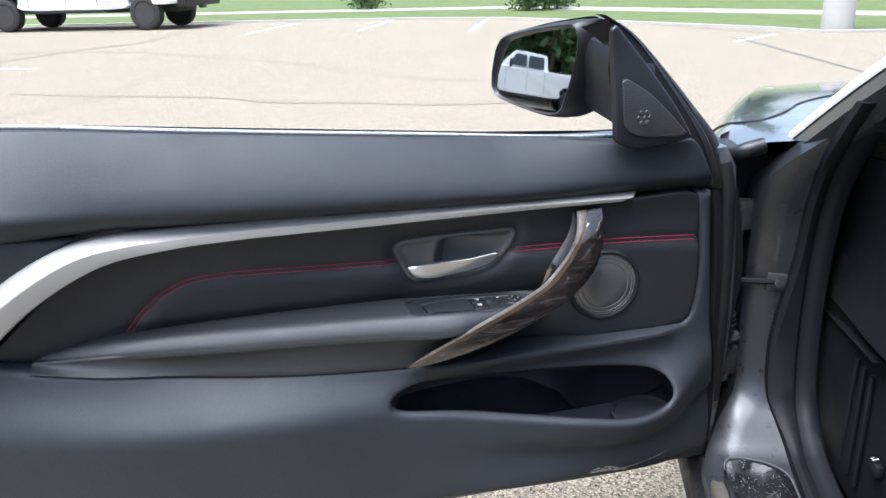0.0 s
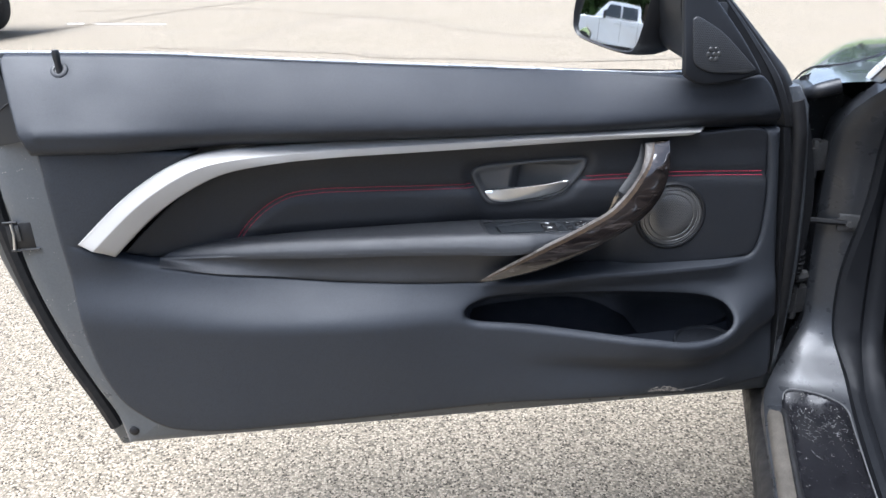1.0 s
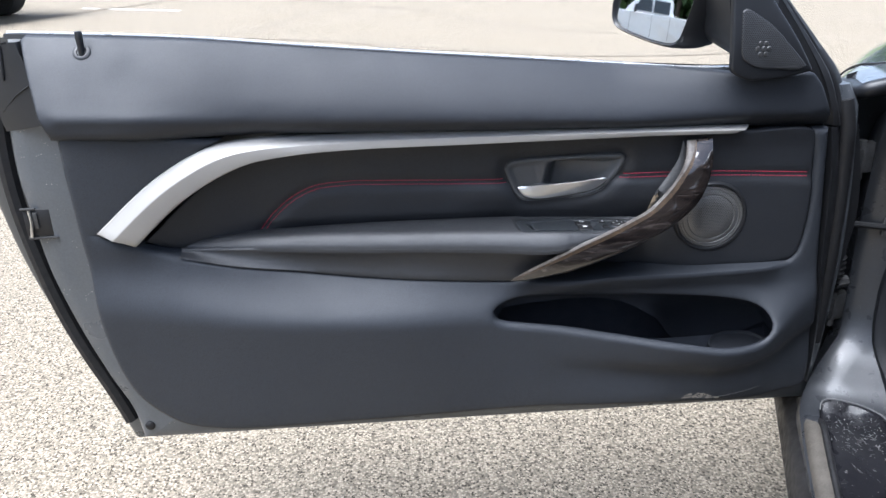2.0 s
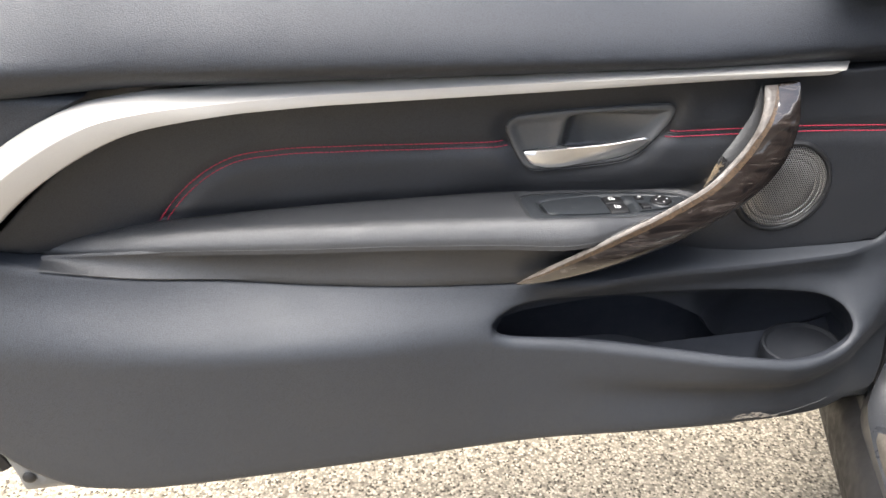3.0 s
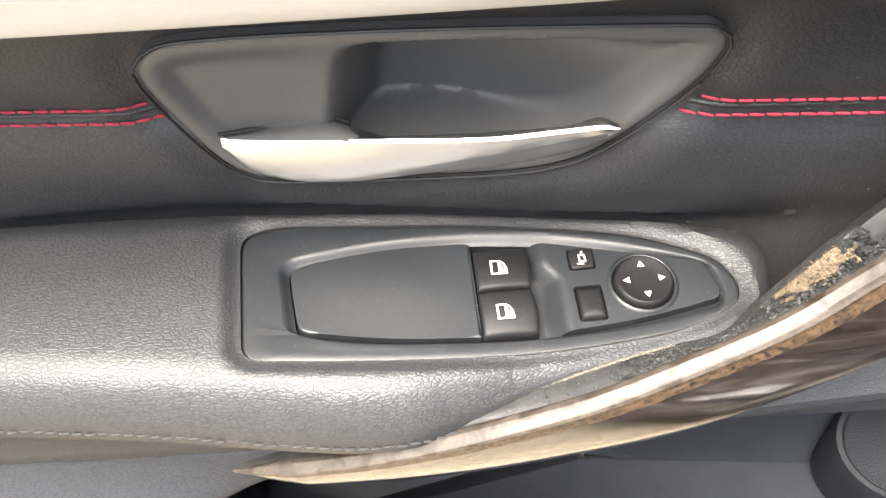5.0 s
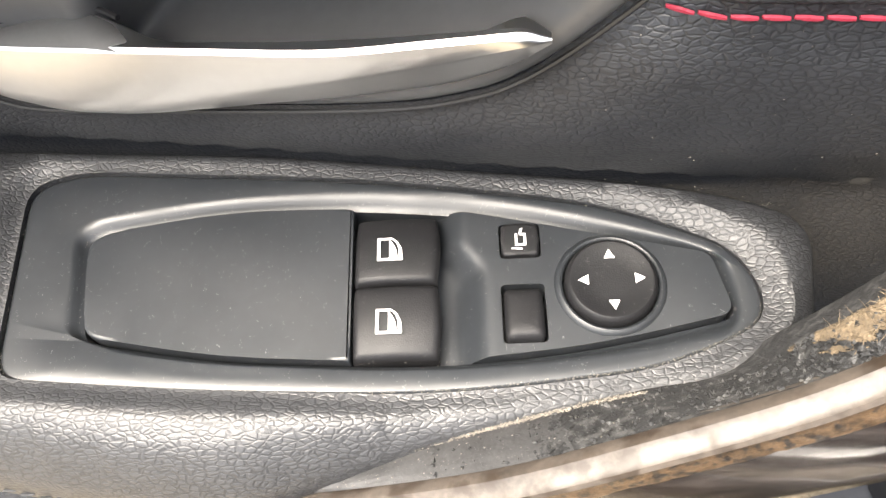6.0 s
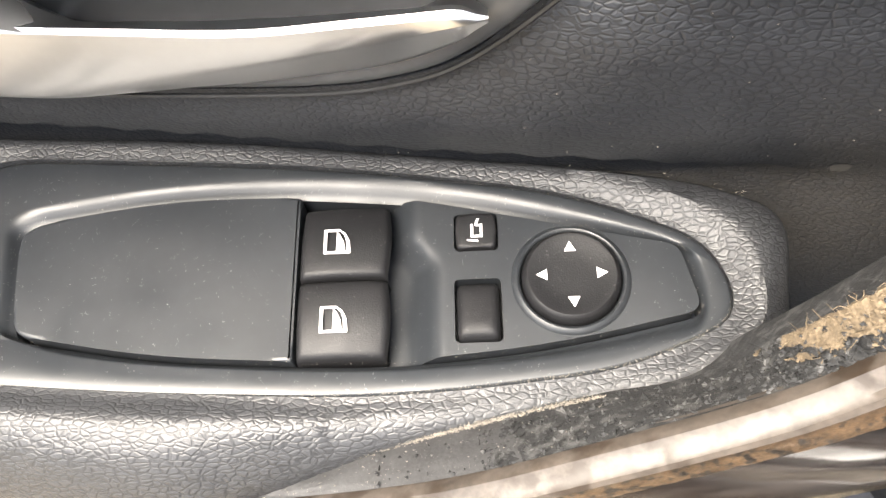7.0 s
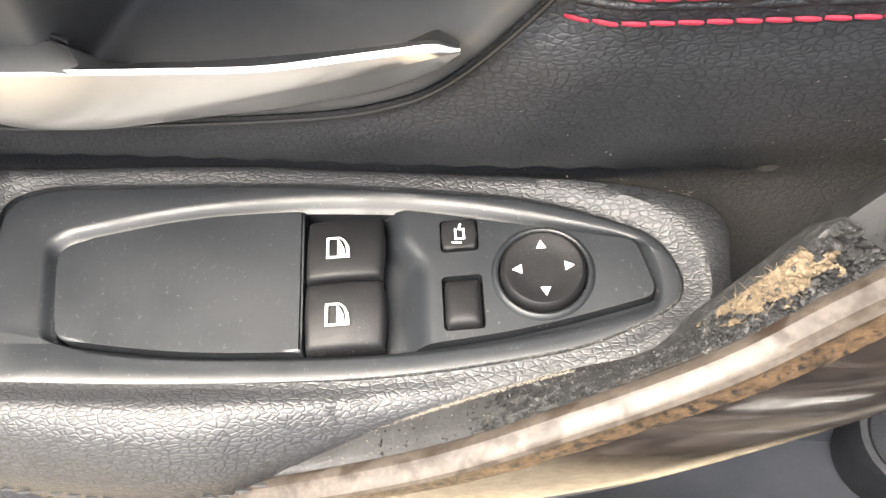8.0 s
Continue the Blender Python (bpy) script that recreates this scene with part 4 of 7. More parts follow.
platform_rim = rounded([(-0.0455, 0.0252, 0.0005), (-0.029, 0.0215, 0.02), (0.0262, 0.0078, 0.003), (0.0296, -0.0090, 0.004), (-0.005, -0.0161, 0.03), (-0.0440, -0.0190, 0.0005)], 0.004, step=0.0025)
knob_hole = [(0.0126 * math.cos(a), 0.0126 * math.sin(a)) for a in (2 * math.pi * s / 40 for s in range(40))]


def rect_hole(cx, cy, w, h, r=0.0015):
    return [(p.x, p.y) for p in rounded([(cx - w / 2, cy - h / 2), (cx + w / 2, cy - h / 2), (cx + w / 2, cy + h / 2), (cx - w / 2, cy + h / 2)], r, step=0.0025)]


def platform_skin(x, y):
    return (x, y, scoop_skin(x, y)[2])


platform = sheet("control_platform", [(p.x, p.y) for p in platform_rim], platform_skin, PLASTIC_DUSTY, switch_plate, "satin black platform with raised rim", holes=[knob_hole, rect_hole(-0.0222, 0.0135, 0.0108, 0.0102), rect_hole(-0.0222, -0.0070, 0.0112, 0.0160)], step=0.0018, skirt=0.006, back=(0, 0, -1))
loft("knob_collar", [[(r * math.cos(a), r * math.sin(a), PLATE + z) for a in (2 * math.pi * s / 56 for s in range(56))] for r, z in ((0.0121, -0.008), (0.0121, 0.0004), (0.0124, 0.0009), (0.0129, 0.0011), (0.0135, 0.0008), (0.0141, 0.0002), (0.0143, -0.0003))], PLASTIC_DUSTY, platform, "raised collar round the knob", closed=True, caps=False)
# floor under the buttons
prism("switch_floor", [(-0.138, -0.016), (0.0, -0.016), (0.028, -0.009), (0.026, 0.007), (-0.03, 0.021), (-0.1, 0.025), (-0.138, 0.018)], DARK, switch_plate, "dark gap below the buttons", lift=PLATE - 0.0115, height=0.002)


# two window switches, stepped and bowed
def window_switch(y0, y1, tilt):
    rows, stops = [], (0.0, 0.012, 0.03, 0.055, 0.09, 0.2, 0.35, 0.5, 0.65, 0.8, 0.91, 0.945, 0.97, 0.988, 1.0)

    def edge(t, wide):
        d = min(t, 1 - t)
        return 1 - math.sqrt(max(0.0, 1 - (1 - d / wide) ** 2)) if d < wide else 0.0

    for s in stops:
        x = -0.0655 + 0.0215 * s
        row = []
        for t in stops:
            y = y0 + (y1 - y0) * t
            bow = 0.0012 * math.sin(math.pi * t) + tilt * (t - 0.5) * 0.004
            row.append((x + (0.0010 * math.sin(math.pi * t) * max(0.0, s - 0.5) * 2), y, PLATE + 0.0003 + bow - 0.0022 * edge(t, 0.09) - 0.0018 * edge(s, 0.09) + 0.0008 * math.sin(math.pi * s)))
        rows.append([(row[0][0], y0, PLATE - 0.009)] + row + [(row[-1][0], y1, PLATE - 0.009)])
    return rows


def icon(name, polys, parent, z, centre, size, lift=0.0003, surface=None):
    """White printed symbol made of flat plates."""
    verts, faces = [], []
    for poly in polys:
        b = len(verts)
        for u, v in poly:
            x, y = centre[0] + u * size, centre[1] + v * size
            verts.append((x, y, (surface(x, y) if surface else z) + lift))
        faces.append(tuple(range(b, b + len(poly))))
    return tag_mesh(name, verts, faces, WHITE_MARK, parent, "white printed symbol", smooth=False)


window_polys = [[(-1.0, -1.0), (-0.78, -1.0), (-0.78, 1.0), (-1.0, 1.0)], [(-0.78, 0.82), (0.2, 0.82), (0.15, 1.0), (-0.78, 1.0)], [(-0.78, -1.0), (1.0, -1.0), (1.0, -0.8), (-0.78, -0.8)], [(-0.05, -0.8), (0.6, -0.8), (0.5, -0.1), (0.22, 0.5), (-0.05, 0.82)], [(0.72, -0.8), (1.0, -0.8), (0.92, 0.0), (0.6, 0.65), (0.15, 1.0), (0.2, 0.82), (0.5, 0.5), (0.68, 0.0)]]
for y0, y1, cy, tilt in ((0.0225, 0.0022, 0.0112, 0.5), (0.0017, -0.0180, -0.0090, -0.35)):
    sw = loft("window_switch", window_switch(y0, y1, tilt), BUTTON, switch_plate, "grained black window switch")
    icon("window_symbol", window_polys, sw, PLATE + 0.0027, (-0.0560, cy), 0.0033)

fold = prism("mirror_fold_button", rect_hole(-0.0222, 0.0135, 0.0098, 0.0092, 0.0014), BUTTON, switch_plate, "small black mirror folding button", lift=PLATE - 0.008, height=0.0092, bevel=0.0010)
icon("mirror_symbol", [[(-0.4, -0.7), (-0.2, -0.7), (-0.2, 0.5), (-0.4, 0.5)], [(0.35, -0.7), (0.55, -0.7), (0.55, 0.4), (0.35, 0.4)], [(-0.2, -0.7), (0.35, -0.7), (0.35, -0.5), (-0.2, -0.5)], [(0.0, 0.3), (0.55, 0.3), (0.55, 0.5), (0.0, 0.5)], [(-0.1, 0.4), (0.1, 0.4), (0.3, 1.0), (0.1, 1.0)], [(-0.7, -1.0), (0.2, -1.1), (0.2, -0.95), (-0.7, -0.85)]], fold, PLATE + 0.0012, (-0.0222, 0.0135), 0.0030)
rocker_rows = []
for inset, z in ((0.0, -0.007), (0.0, 0.0), (0.0004, 0.0009), (0.0010, 0.0015), (0.0020, 0.0018), (0.0040, 0.0019)):
    rocker_rows.append([(p[0], p[1], PLATE + z + 0.0007 * math.cos((p[1] + 0.0070) / 0.0066 * 1.3) - 0.00010 * (p[1] + 0.007) / 0.001) for p in rect_hole(-0.0222, -0.0074, 0.0098 - 2 * inset, 0.0142 - 2 * inset, 0.0016)])
rocker_rows = [[tuple(v) for v in (along([Vector(p) for p in r + r[:1]], q / 44) for q in range(44))] for r in rocker_rows]
loft("selector_rocker", rocker_rows, BUTTON, switch_plate, "smooth black mirror selector rocker", closed=True)

# four-way mirror knob
knob_rows = []
for r, z in ((0.0117, -0.009), (0.0117, 0.0006), (0.0115, 0.0020), (0.0110, 0.0030), (0.0104, 0.0034), (0.0096, 0.0033), (0.0080, 0.0027), (0.004, 0.0024), (0.0006, 0.0024)):
    knob_rows.append([(r * math.cos(a), r * math.sin(a), PLATE + z) for a in (2 * math.pi * s / 48 for s in range(48))])
knob = loft("mirror_knob", knob_rows, BUTTON, switch_plate, "round black four-way mirror knob", closed=True)
for k in range(4):
    a = math.pi / 2 * k
    c, s = math.cos(a), math.sin(a)
    tri = [(-0.0014, 0.0058), (0.0014, 0.0058), (0.0, 0.0084)]
    icon("arrow_symbol", [[(x * c - y * s, x * s + y * c) for x, y in tri]], knob, PLATE + 0.0029, (0, 0), 1.0)

# ---- release handle ----
def bezel_skin(x, z):
    """The bezel flows from a flat end into a deep scoop behind the lever, which runs out towards the front."""
    d = segment_distance((x, z), HANDLE_LOOP)
    scoop = smooth((x + 0.1155 - 0.18 * (z - 0.77)) / 0.026) * (1 - 0.80 * smooth((x + 0.085) / 0.088))
    return (x, y_insert(x) + 0.0005 + 0.034 * scoop * smooth((d - 0.0045) / 0.011) + 0.004 * smooth((d - 0.004) / 0.01) * (1 - smooth((x + 0.13) / 0.03)), z)


bezel = sheet("handle_bezel", [(p.x, p.y) for p in handle_rim], bezel_skin, CUP, door, "satin charcoal bezel with a scooped recess", step=0.0021, roll=0.0025, drop=0.003, skirt=0.01, rings=(0.0006, 0.0015, 0.0028, 0.0045))
tube("bezel_bead", [(p.x, y_insert(p.x) - 0.0002, p.y) for p in handle_rim + handle_rim[:1]], 0.0006, PLASTIC, bezel, "thin satin bead round the bezel", sides=6)
# lever: a bright blade with a matt hump at its pivot, twisting to a dark underside at its tip
ridge_y = table([(-0.1545, 0.0405), (-0.134, 0.036), (-0.113, 0.032), (-0.089, 0.027), (-0.057, 0.021), (-0.041, 0.019), (-0.0175, 0.0165)])
ridge_z = table([(-0.1545, 0.7465), (-0.134, 0.7485), (-0.113, 0.7505), (-0.089, 0.7535), (-0.057, 0.7575), (-0.041, 0.7605), (-0.0175, 0.7645)])
top_y = table([(-0.1545, 0.0425), (-0.136, 0.0435), (-0.118, 0.0435), (-0.112, 0.041), (-0.106, 0.037), (-0.099, 0.033), (-0.083, 0.030), (-0.057, 0.026), (-0.0175, 0.0215)])
top_z = table([(-0.1545, 0.7455), (-0.136, 0.747), (-0.118, 0.750), (-0.112, 0.7505), (-0.106, 0.751), (-0.099, 0.7515), (-0.083, 0.7525), (-0.057, 0.7555), (-0.0175, 0.7610)])
foot_y = table([(-0.1545, 0.042), (-0.148, 0.040), (-0.136, 0.037), (-0.117, 0.034), (-0.093, 0.031), (-0.056, 0.027), (-0.031, 0.023), (-0.0175, 0.018)])
foot_z = table([(-0.1545, 0.7435), (-0.148, 0.7335), (-0.136, 0.729), (-0.117, 0.728), (-0.093, 0.731), (-0.056, 0.737), (-0.031, 0.746), (-0.0175, 0.758)])
twist = table([(-0.1545, 0.10), (-0.125, 0.08), (-0.10, 0.15), (-0.06, 0.48), (-0.0175, 0.72)])
lever_rows = []
for i in range(65):
    x = -0.1545 + 0.1370 * i / 64
    t, r, f, q = Vector((x, top_y(x), top_z(x))), Vector((x, ridge_y(x), ridge_z(x))), Vector((x, foot_y(x), foot_z(x))), twist(x)
    e = min(1.0, (64 - i) / 3 + 0.25)
    crease = f.lerp(r, q) + Vector((0, -0.0022 * (1 - q) - 0.0006, 0.0))
    row = [t, t.lerp(r, 0.7), r + Vector((0, 0.0006, 0.0002)), r + Vector((0, -0.0004, -0.0006)), r.lerp(crease, 0.35) + Vector((0, -0.0006, 0)), r.lerp(crease, 0.75) + Vector((0, -0.0006, 0)), crease + Vector((0, 0, 0.0006)), crease + Vector((0, 0.0008, -0.0008)), crease.lerp(f, 0.6) + Vector((0, -0.0004, -0.0006)), f, f + Vector((0, 0.008, 0.004)), t + Vector((0, 0.004, -0.006))]
    mid_row = r.lerp(f, 0.5)
    lever_rows.append([mid_row + (p - mid_row) * e for p in row])
lever = loft("release_lever", lever_rows, CHROME, bezel, "curved satin chrome release lever", closed=True)
loft("pivot_hump", [[Vector((x, top_y(x) - 0.0004, top_z(x) + 0.0006)).lerp(Vector((x, ridge_y(x), ridge_z(x) + 0.0006)), k / 4) + Vector((0, -0.0003, 0.0008 * math.sin(math.pi * k / 4) - 0.0016 * smooth((x + 0.114) / 0.012))) for k in range(5)] for x in (-0.1525 + 0.052 * i / 24 for i in range(25))], PEWTER, lever, "matt grey hump at the pivot")
tube("lever_gap", [(x, top_y(x) + 0.0012, top_z(x) + 0.0008) for x in (-0.156 + 0.048 * i / 24 for i in range(25))], 0.0007, DARK, bezel, "dark gap behind the lever", sides=6)

# ---- door speaker ----
spk = Vector((0.153, 0.0, 0.694))
rings = []
for r, lift in ((0.060, 0.004), (0.0585, -0.001), (0.056, -0.003), (0.0535, -0.0025), (0.0525, 0.0)):
    rings.append([(spk.x + r * math.cos(a), y_insert(spk.x + r * math.cos(a)) + lift - 0.0035, spk.z + r * math.sin(a)) for a in (2 * math.pi * s / 56 for s in range(56))])
speaker = loft("speaker_ring", rings, PLASTIC, door, "black ring round the door speaker", closed=True, caps=False)
rings = []
for r, lift in ((0.0535, 0.001), (0.050, -0.0008), (0.0488, -0.0002), (0.0475, -0.0010), (0.0455, -0.0014), (0.0445, -0.0005), (0.0430, -0.0016), (0.0380, -0.0024), (0.0370, -0.0016), (0.0355, -0.0028), (0.02, -0.004), (0.001, -0.0045)):
    rings.append([(spk.x + r * math.cos(a), y_insert(spk.x + r * math.cos(a)) + lift - 0.0035, spk.z + r * math.sin(a)) for a in (2 * math.pi * s / 56 for s in range(56))])
loft("speaker_grille", rings, MESH, speaker, "round perforated metal speaker grille", closed=True)

# ---- pull handle ----
pull_in = spline([(-0.176, -0.034, 0.618), (-0.15, -0.040, 0.636), (-0.12, -0.046, 0.654), (-0.09, -0.049, 0.670), (-0.06, -0.050, 0.685), (-0.03, -0.049, 0.698), (0.0, -0.045, 0.711), (0.03, -0.040, 0.725), (0.05, -0.035, 0.740), (0.075, -0.030, 0.768), (0.090, -0.022, 0.795), (0.0985, -0.002, 0.824)], 0.006)
pull_out = spline([(-0.175, -0.032, 0.614), (-0.15, -0.039, 0.619), (-0.12, -0.043, 0.625), (-0.09, -0.046, 0.632), (-0.06, -0.049, 0.642), (-0.03, -0.051, 0.654), (0.0, -0.052, 0.666), (0.03, -0.051, 0.680), (0.07, -0.046, 0.700), (0.105, -0.041, 0.729), (0.122, -0.037, 0.758), (0.132, -0.027, 0.792), (0.1375, -0.004, 0.826)], 0.006)
edge_rows, veneer_rows, back_rows, brown_rows = [], [], [], []
for i in range(241):
    t = i / 240
    a, b = along(pull_in, t), along(pull_out, t)
    w = (b - a)
    puff = min(1.0, t * 10 + 0.12, (1 - t) * 14 + 0.25)
    # towards the top the pale band widens, painting a sky reflection
    band = 0.084 - 0.040 * t + max(0.0, t - 0.84) * 1.9
    out = Vector((0, -1, 0)) * 0.0055 * puff
    back_in, back_out = Vector((0.006, 0.016, -0.004)) * puff, Vector((0.0, 0.014, 0.002)) * puff
    edge_rows.append([a + back_in * 0.25 + Vector((0, 0, -0.002)), a + back_in * 0.1, a, a + w * 0.04 + out * 0.45, a + w * band * 0.6 + out * 0.75, a + w * band + out * 0.86])
    brown_rows.append([a + w * band + out * 0.86, a + w * (band + 0.02) + out * 0.80, a + w * (band + 0.06) + out * (0.84 + 0.06 * noise.noise(Vector((t * 60, 0, 0)))), a + w * (band + 0.10) + out * (0.86 + 0.05 * noise.noise(Vector((t * 80, 9, 0)))), a + w * (band + 0.155 + 0.05 * noise.noise(Vector((t * 34, 5, 0))) + 0.03 * noise.noise(Vector((t * 110, 5, 0)))) + out * 0.87])
    veneer_rows.append([a + w * (band + 0.07) + out * 0.80, a + w * (band + 0.09) + out * 0.82] + [a + w * s + out * (0.82 + 0.2 * math.sin(math.pi * s)) * (1 - smooth((s - 0.8) / 0.2) * 0.7) for s in (0.35, 0.5, 0.65, 0.8, 0.9, 0.97)] + [b + out * 0.1, b + back_out * 0.6, b + back_out])
    back_rows.append([b + back_out, b.lerp(a, 0.3) + back_out, b.lerp(a, 0.7) + back_in * 0.8, a + back_in * 0.25 + Vector((0, 0, -0.002))])
pull = loft("pull_handle", veneer_rows, WOOD, door, "glossy dark burl wood pull handle")
loft("edge_strip", edge_rows, EDGE, pull, "worn pale edge of the pull handle, widened on top as a sky reflection")
loft("worn_veneer", brown_rows, BROWN, pull, "rubbed mottled brown veneer beside the edge")
loft("backing", back_rows, WORN, pull, "dull black backing")
cap = bmesh.new()
ring = [cap.verts.new(p) for p in (edge_rows[-1] + veneer_rows[-1] + back_rows[-1][1:-1])]
cap.faces.new(ring)
part("end_cap", cap, WOOD, pull, "dark wood end")
# worn padding between the armrest, the insert and the pull handle
pad_inner = spline([(-0.105, -0.046, 0.668), (-0.075, -0.0425, 0.675), (-0.045, -0.035, 0.682), (-0.015, -0.029, 0.6855), (0.005, -0.026, 0.687), (0.020, -0.0255, 0.690), (0.028, -0.026, 0.700), (0.034, -0.025, 0.714), (0.039, -0.025, 0.727), (0.044, -0.025, 0.742), (0.052, -0.023, 0.756), (0.068, -0.019, 0.777), (0.082, -0.016, 0.802), (0.088, -0.012, 0.828)], 0.004)
pull_x = [p.x for p in pull_in]
reach_x = table([(-0.11, -0.112), (0.0, 0.0), (0.035, 0.036), (0.044, 0.050), (0.052, 0.062), (0.068, 0.076), (0.082, 0.089), (0.089, 0.0955)])


def pad_point(s, v, rough):
    """A place on the padding: s along it, v from the armrest side to the handle."""
    e = along(pad_inner, s)
    p = along(pull_in, float(np.interp(reach_x(e.x), pull_x, [i / (len(pull_x) - 1) for i in range(len(pull_x))]))) + Vector((0.002, 0.003, -0.001))
    c = e.lerp(p, v) + Vector((-0.2, -0.5, 0.8)) * 0.002 * math.sin(math.pi * v)
    if v == 0:
        c += Vector((0.002, 0.008, -0.018))
    lump = abs(noise.noise(c * 260)) * 1.0 + abs(noise.noise(c * 800)) * 0.9 + noise.noise(c * 1700) * 0.3 - 0.5
    return c + Vector((-0.2, -0.5, 0.8)) * lump * rough * math.sin(math.pi * min(max(v, 0.0), 1.0)) ** 0.4


def pad_strip(name, s0, s1, n, rough, mat, label, keep=None, lift=0.0, across_n=18):
    verts, faces = [], []
    for i in range(n + 1):
        for j in range(across_n + 1):
            verts.append(pad_point(s0 + (s1 - s0) * i / n, j / across_n, rough) + Vector((-0.2, -0.5, 0.8)) * lift)
    for i in range(n):
        for j in range(across_n):
            if keep and not keep(i / n, (j + 0.5) / across_n):
                continue
            a = i * (across_n + 1) + j
            faces.append((a, a + 1, a + across_n + 2, a + across_n + 1))
    bm = bmesh.new()
    vs = [bm.verts.new(v) for v in verts]
    for f in faces:
        bm.faces.new([vs[q] for q in f])
    bmesh.ops.delete(bm, geom=[v for v in bm.verts if not v.link_faces], context="VERTS")
    return part(name, bm, mat, pull, label)


pad_strip("carrier", 0.0, 0.33, 40, 0.0006, WORN, "scuffed grey carrier beside the armrest")
pad_strip("crumbled_padding", 0.30, 0.70, 220, 0.0058, CRUMB, "crumbled charcoal padding", across_n=44)
pad_strip("flange", 0.695, 1.0, 40, 0.0005, FLANGE, "dusty dark grey flange behind the handle")
pad_strip("torn_foam", 0.53, 0.71, 90, 0.0030, TORN, "torn tan foam on the worn handle", lambda s, v: abs(s - 0.50 + 0.2 * (0.4 - v)) < 0.27 + 0.26 * noise.noise(Vector((s * 8, v * 6, 3.0))) and v < 0.62 + 0.4 * noise.noise(Vector((s * 7, v * 6, 8.0))), lift=0.0012, across_n=30)
# loose fibres standing off the torn edge
torn_rng = random.Random(9)
verts, faces = [], []
for i in range(110):
    s, v = 0.565 + 0.10 * torn_rng.random(), abs(torn_rng.gauss(0.0, 0.35)) % 0.9
    c = pad_point(s, max(v, 0.04), 0.0026) + Vector((0, -0.0005, 0.0012))
    d = Vector((torn_rng.gauss(-0.5, 0.6), torn_rng.gauss(0, 0.5), torn_rng.gauss(0.35, 0.5))).normalized()
    side = d.cross(Vector((0.3, -0.8, 0.5))).normalized()
    size, w, b = torn_rng.uniform(0.0008, 0.0034), torn_rng.uniform(0.00004, 0.00011), len(verts)
    bend = Vector((torn_rng.gauss(0, 0.3), torn_rng.gauss(0, 0.3), torn_rng.gauss(0, 0.3))) * size
    lift = side.cross(d) * w
    for k, q in ((0.0, 1.0), (0.5, 0.9), (1.0, 0.3)):
        m0 = c + d * size * k + bend * k * (1 - k) * 2
        verts += [m0 - side * w * q, m0 + side * w * q, m0 + lift * q * 1.5]
    for k in range(2):
        a = b + 3 * k
        faces += [(a, a + 1, a + 4, a + 3), (a + 1, a + 2, a + 5, a + 4), (a + 2, a, a + 3, a + 5)]
tag_mesh("torn_fibres", verts, faces, TORN, pull, "loose tan fibres")["kind"] = "stuff"
# loose charcoal crumbs on the worn padding
verts, faces = [], []
for i in range(620):
    s = min(max(torn_rng.gauss(0.47, 0.10), 0.22), 0.68)
    c = pad_point(s, 0.08 + 0.84 * torn_rng.random(), 0.004) + Vector((-0.2, -0.5, 0.8)) * 0.0006
    w, b = torn_rng.uniform(0.00025, 0.0011) * (0.5 + 0.5 * torn_rng.random()), len(verts)
    for d in ((1, 0, 0), (-1, 0, 0), (0, 1, 0), (0, -1, 0), (0, 0, 1), (0, 0, -1)):
        verts.append(c + Vector(d) * w * torn_rng.uniform(0.5, 1.2) + Vector((torn_rng.gauss(0, w * 0.25), torn_rng.gauss(0, w * 0.25), 0)))
    faces += [(b + p, b + q, b + r) for p, q, r in ((0, 2, 4), (2, 1, 4), (1, 3, 4), (3, 0, 4), (2, 0, 5), (1, 2, 5), (3, 1, 5), (0, 3, 5))]
tag_mesh("padding_crumb", verts, faces, CRUMB, pull, "loose charcoal crumbs", smooth=False)["kind"] = "stuff"
# pale dust caught between leather and padding, and fallen crumbs
verts, faces = [], []
for i in range(4200):
    s = torn_rng.random() * 0.40
    c = pad_point(s, 0.13, 0.0) + Vector((torn_rng.gauss(0, 0.0004), torn_rng.gauss(0, 0.0003) - 0.0006, 0.0012 + abs(torn_rng.gauss(0, 0.0003))))
    if torn_rng.random() < 0.025:
        c = pad_point(s, 0.1 + 0.8 * torn_rng.random(), 0.0) + Vector((0, -0.0002, 0.0005))
    w, b = torn_rng.uniform(0.00005, 0.00017), len(verts)
    verts += [c + Vector((-w, -w * 0.6, 0)), c + Vector((w, -w * 0.7, 0)), c + Vector((w * 0.6, w, 0)), c + Vector((-w * 0.8, w * 0.7, 0)), c + Vector((0, -w * 0.3, w))]
    faces += [(b, b + 1, b + 4), (b + 1, b + 2, b + 4), (b + 2, b + 3, b + 4), (b + 3, b, b + 4)]
tag_mesh("carrier_dust", verts, faces, DUST, pull, "pale dust along the carrier joint", smooth=False)["kind"] = "stuff"

# ---- mirror triangle, tweeter, seals ----
def sail_skin(x, z):
    return (x, -0.008 - 0.020 * smooth((1.09 - z) / 0.17), z)


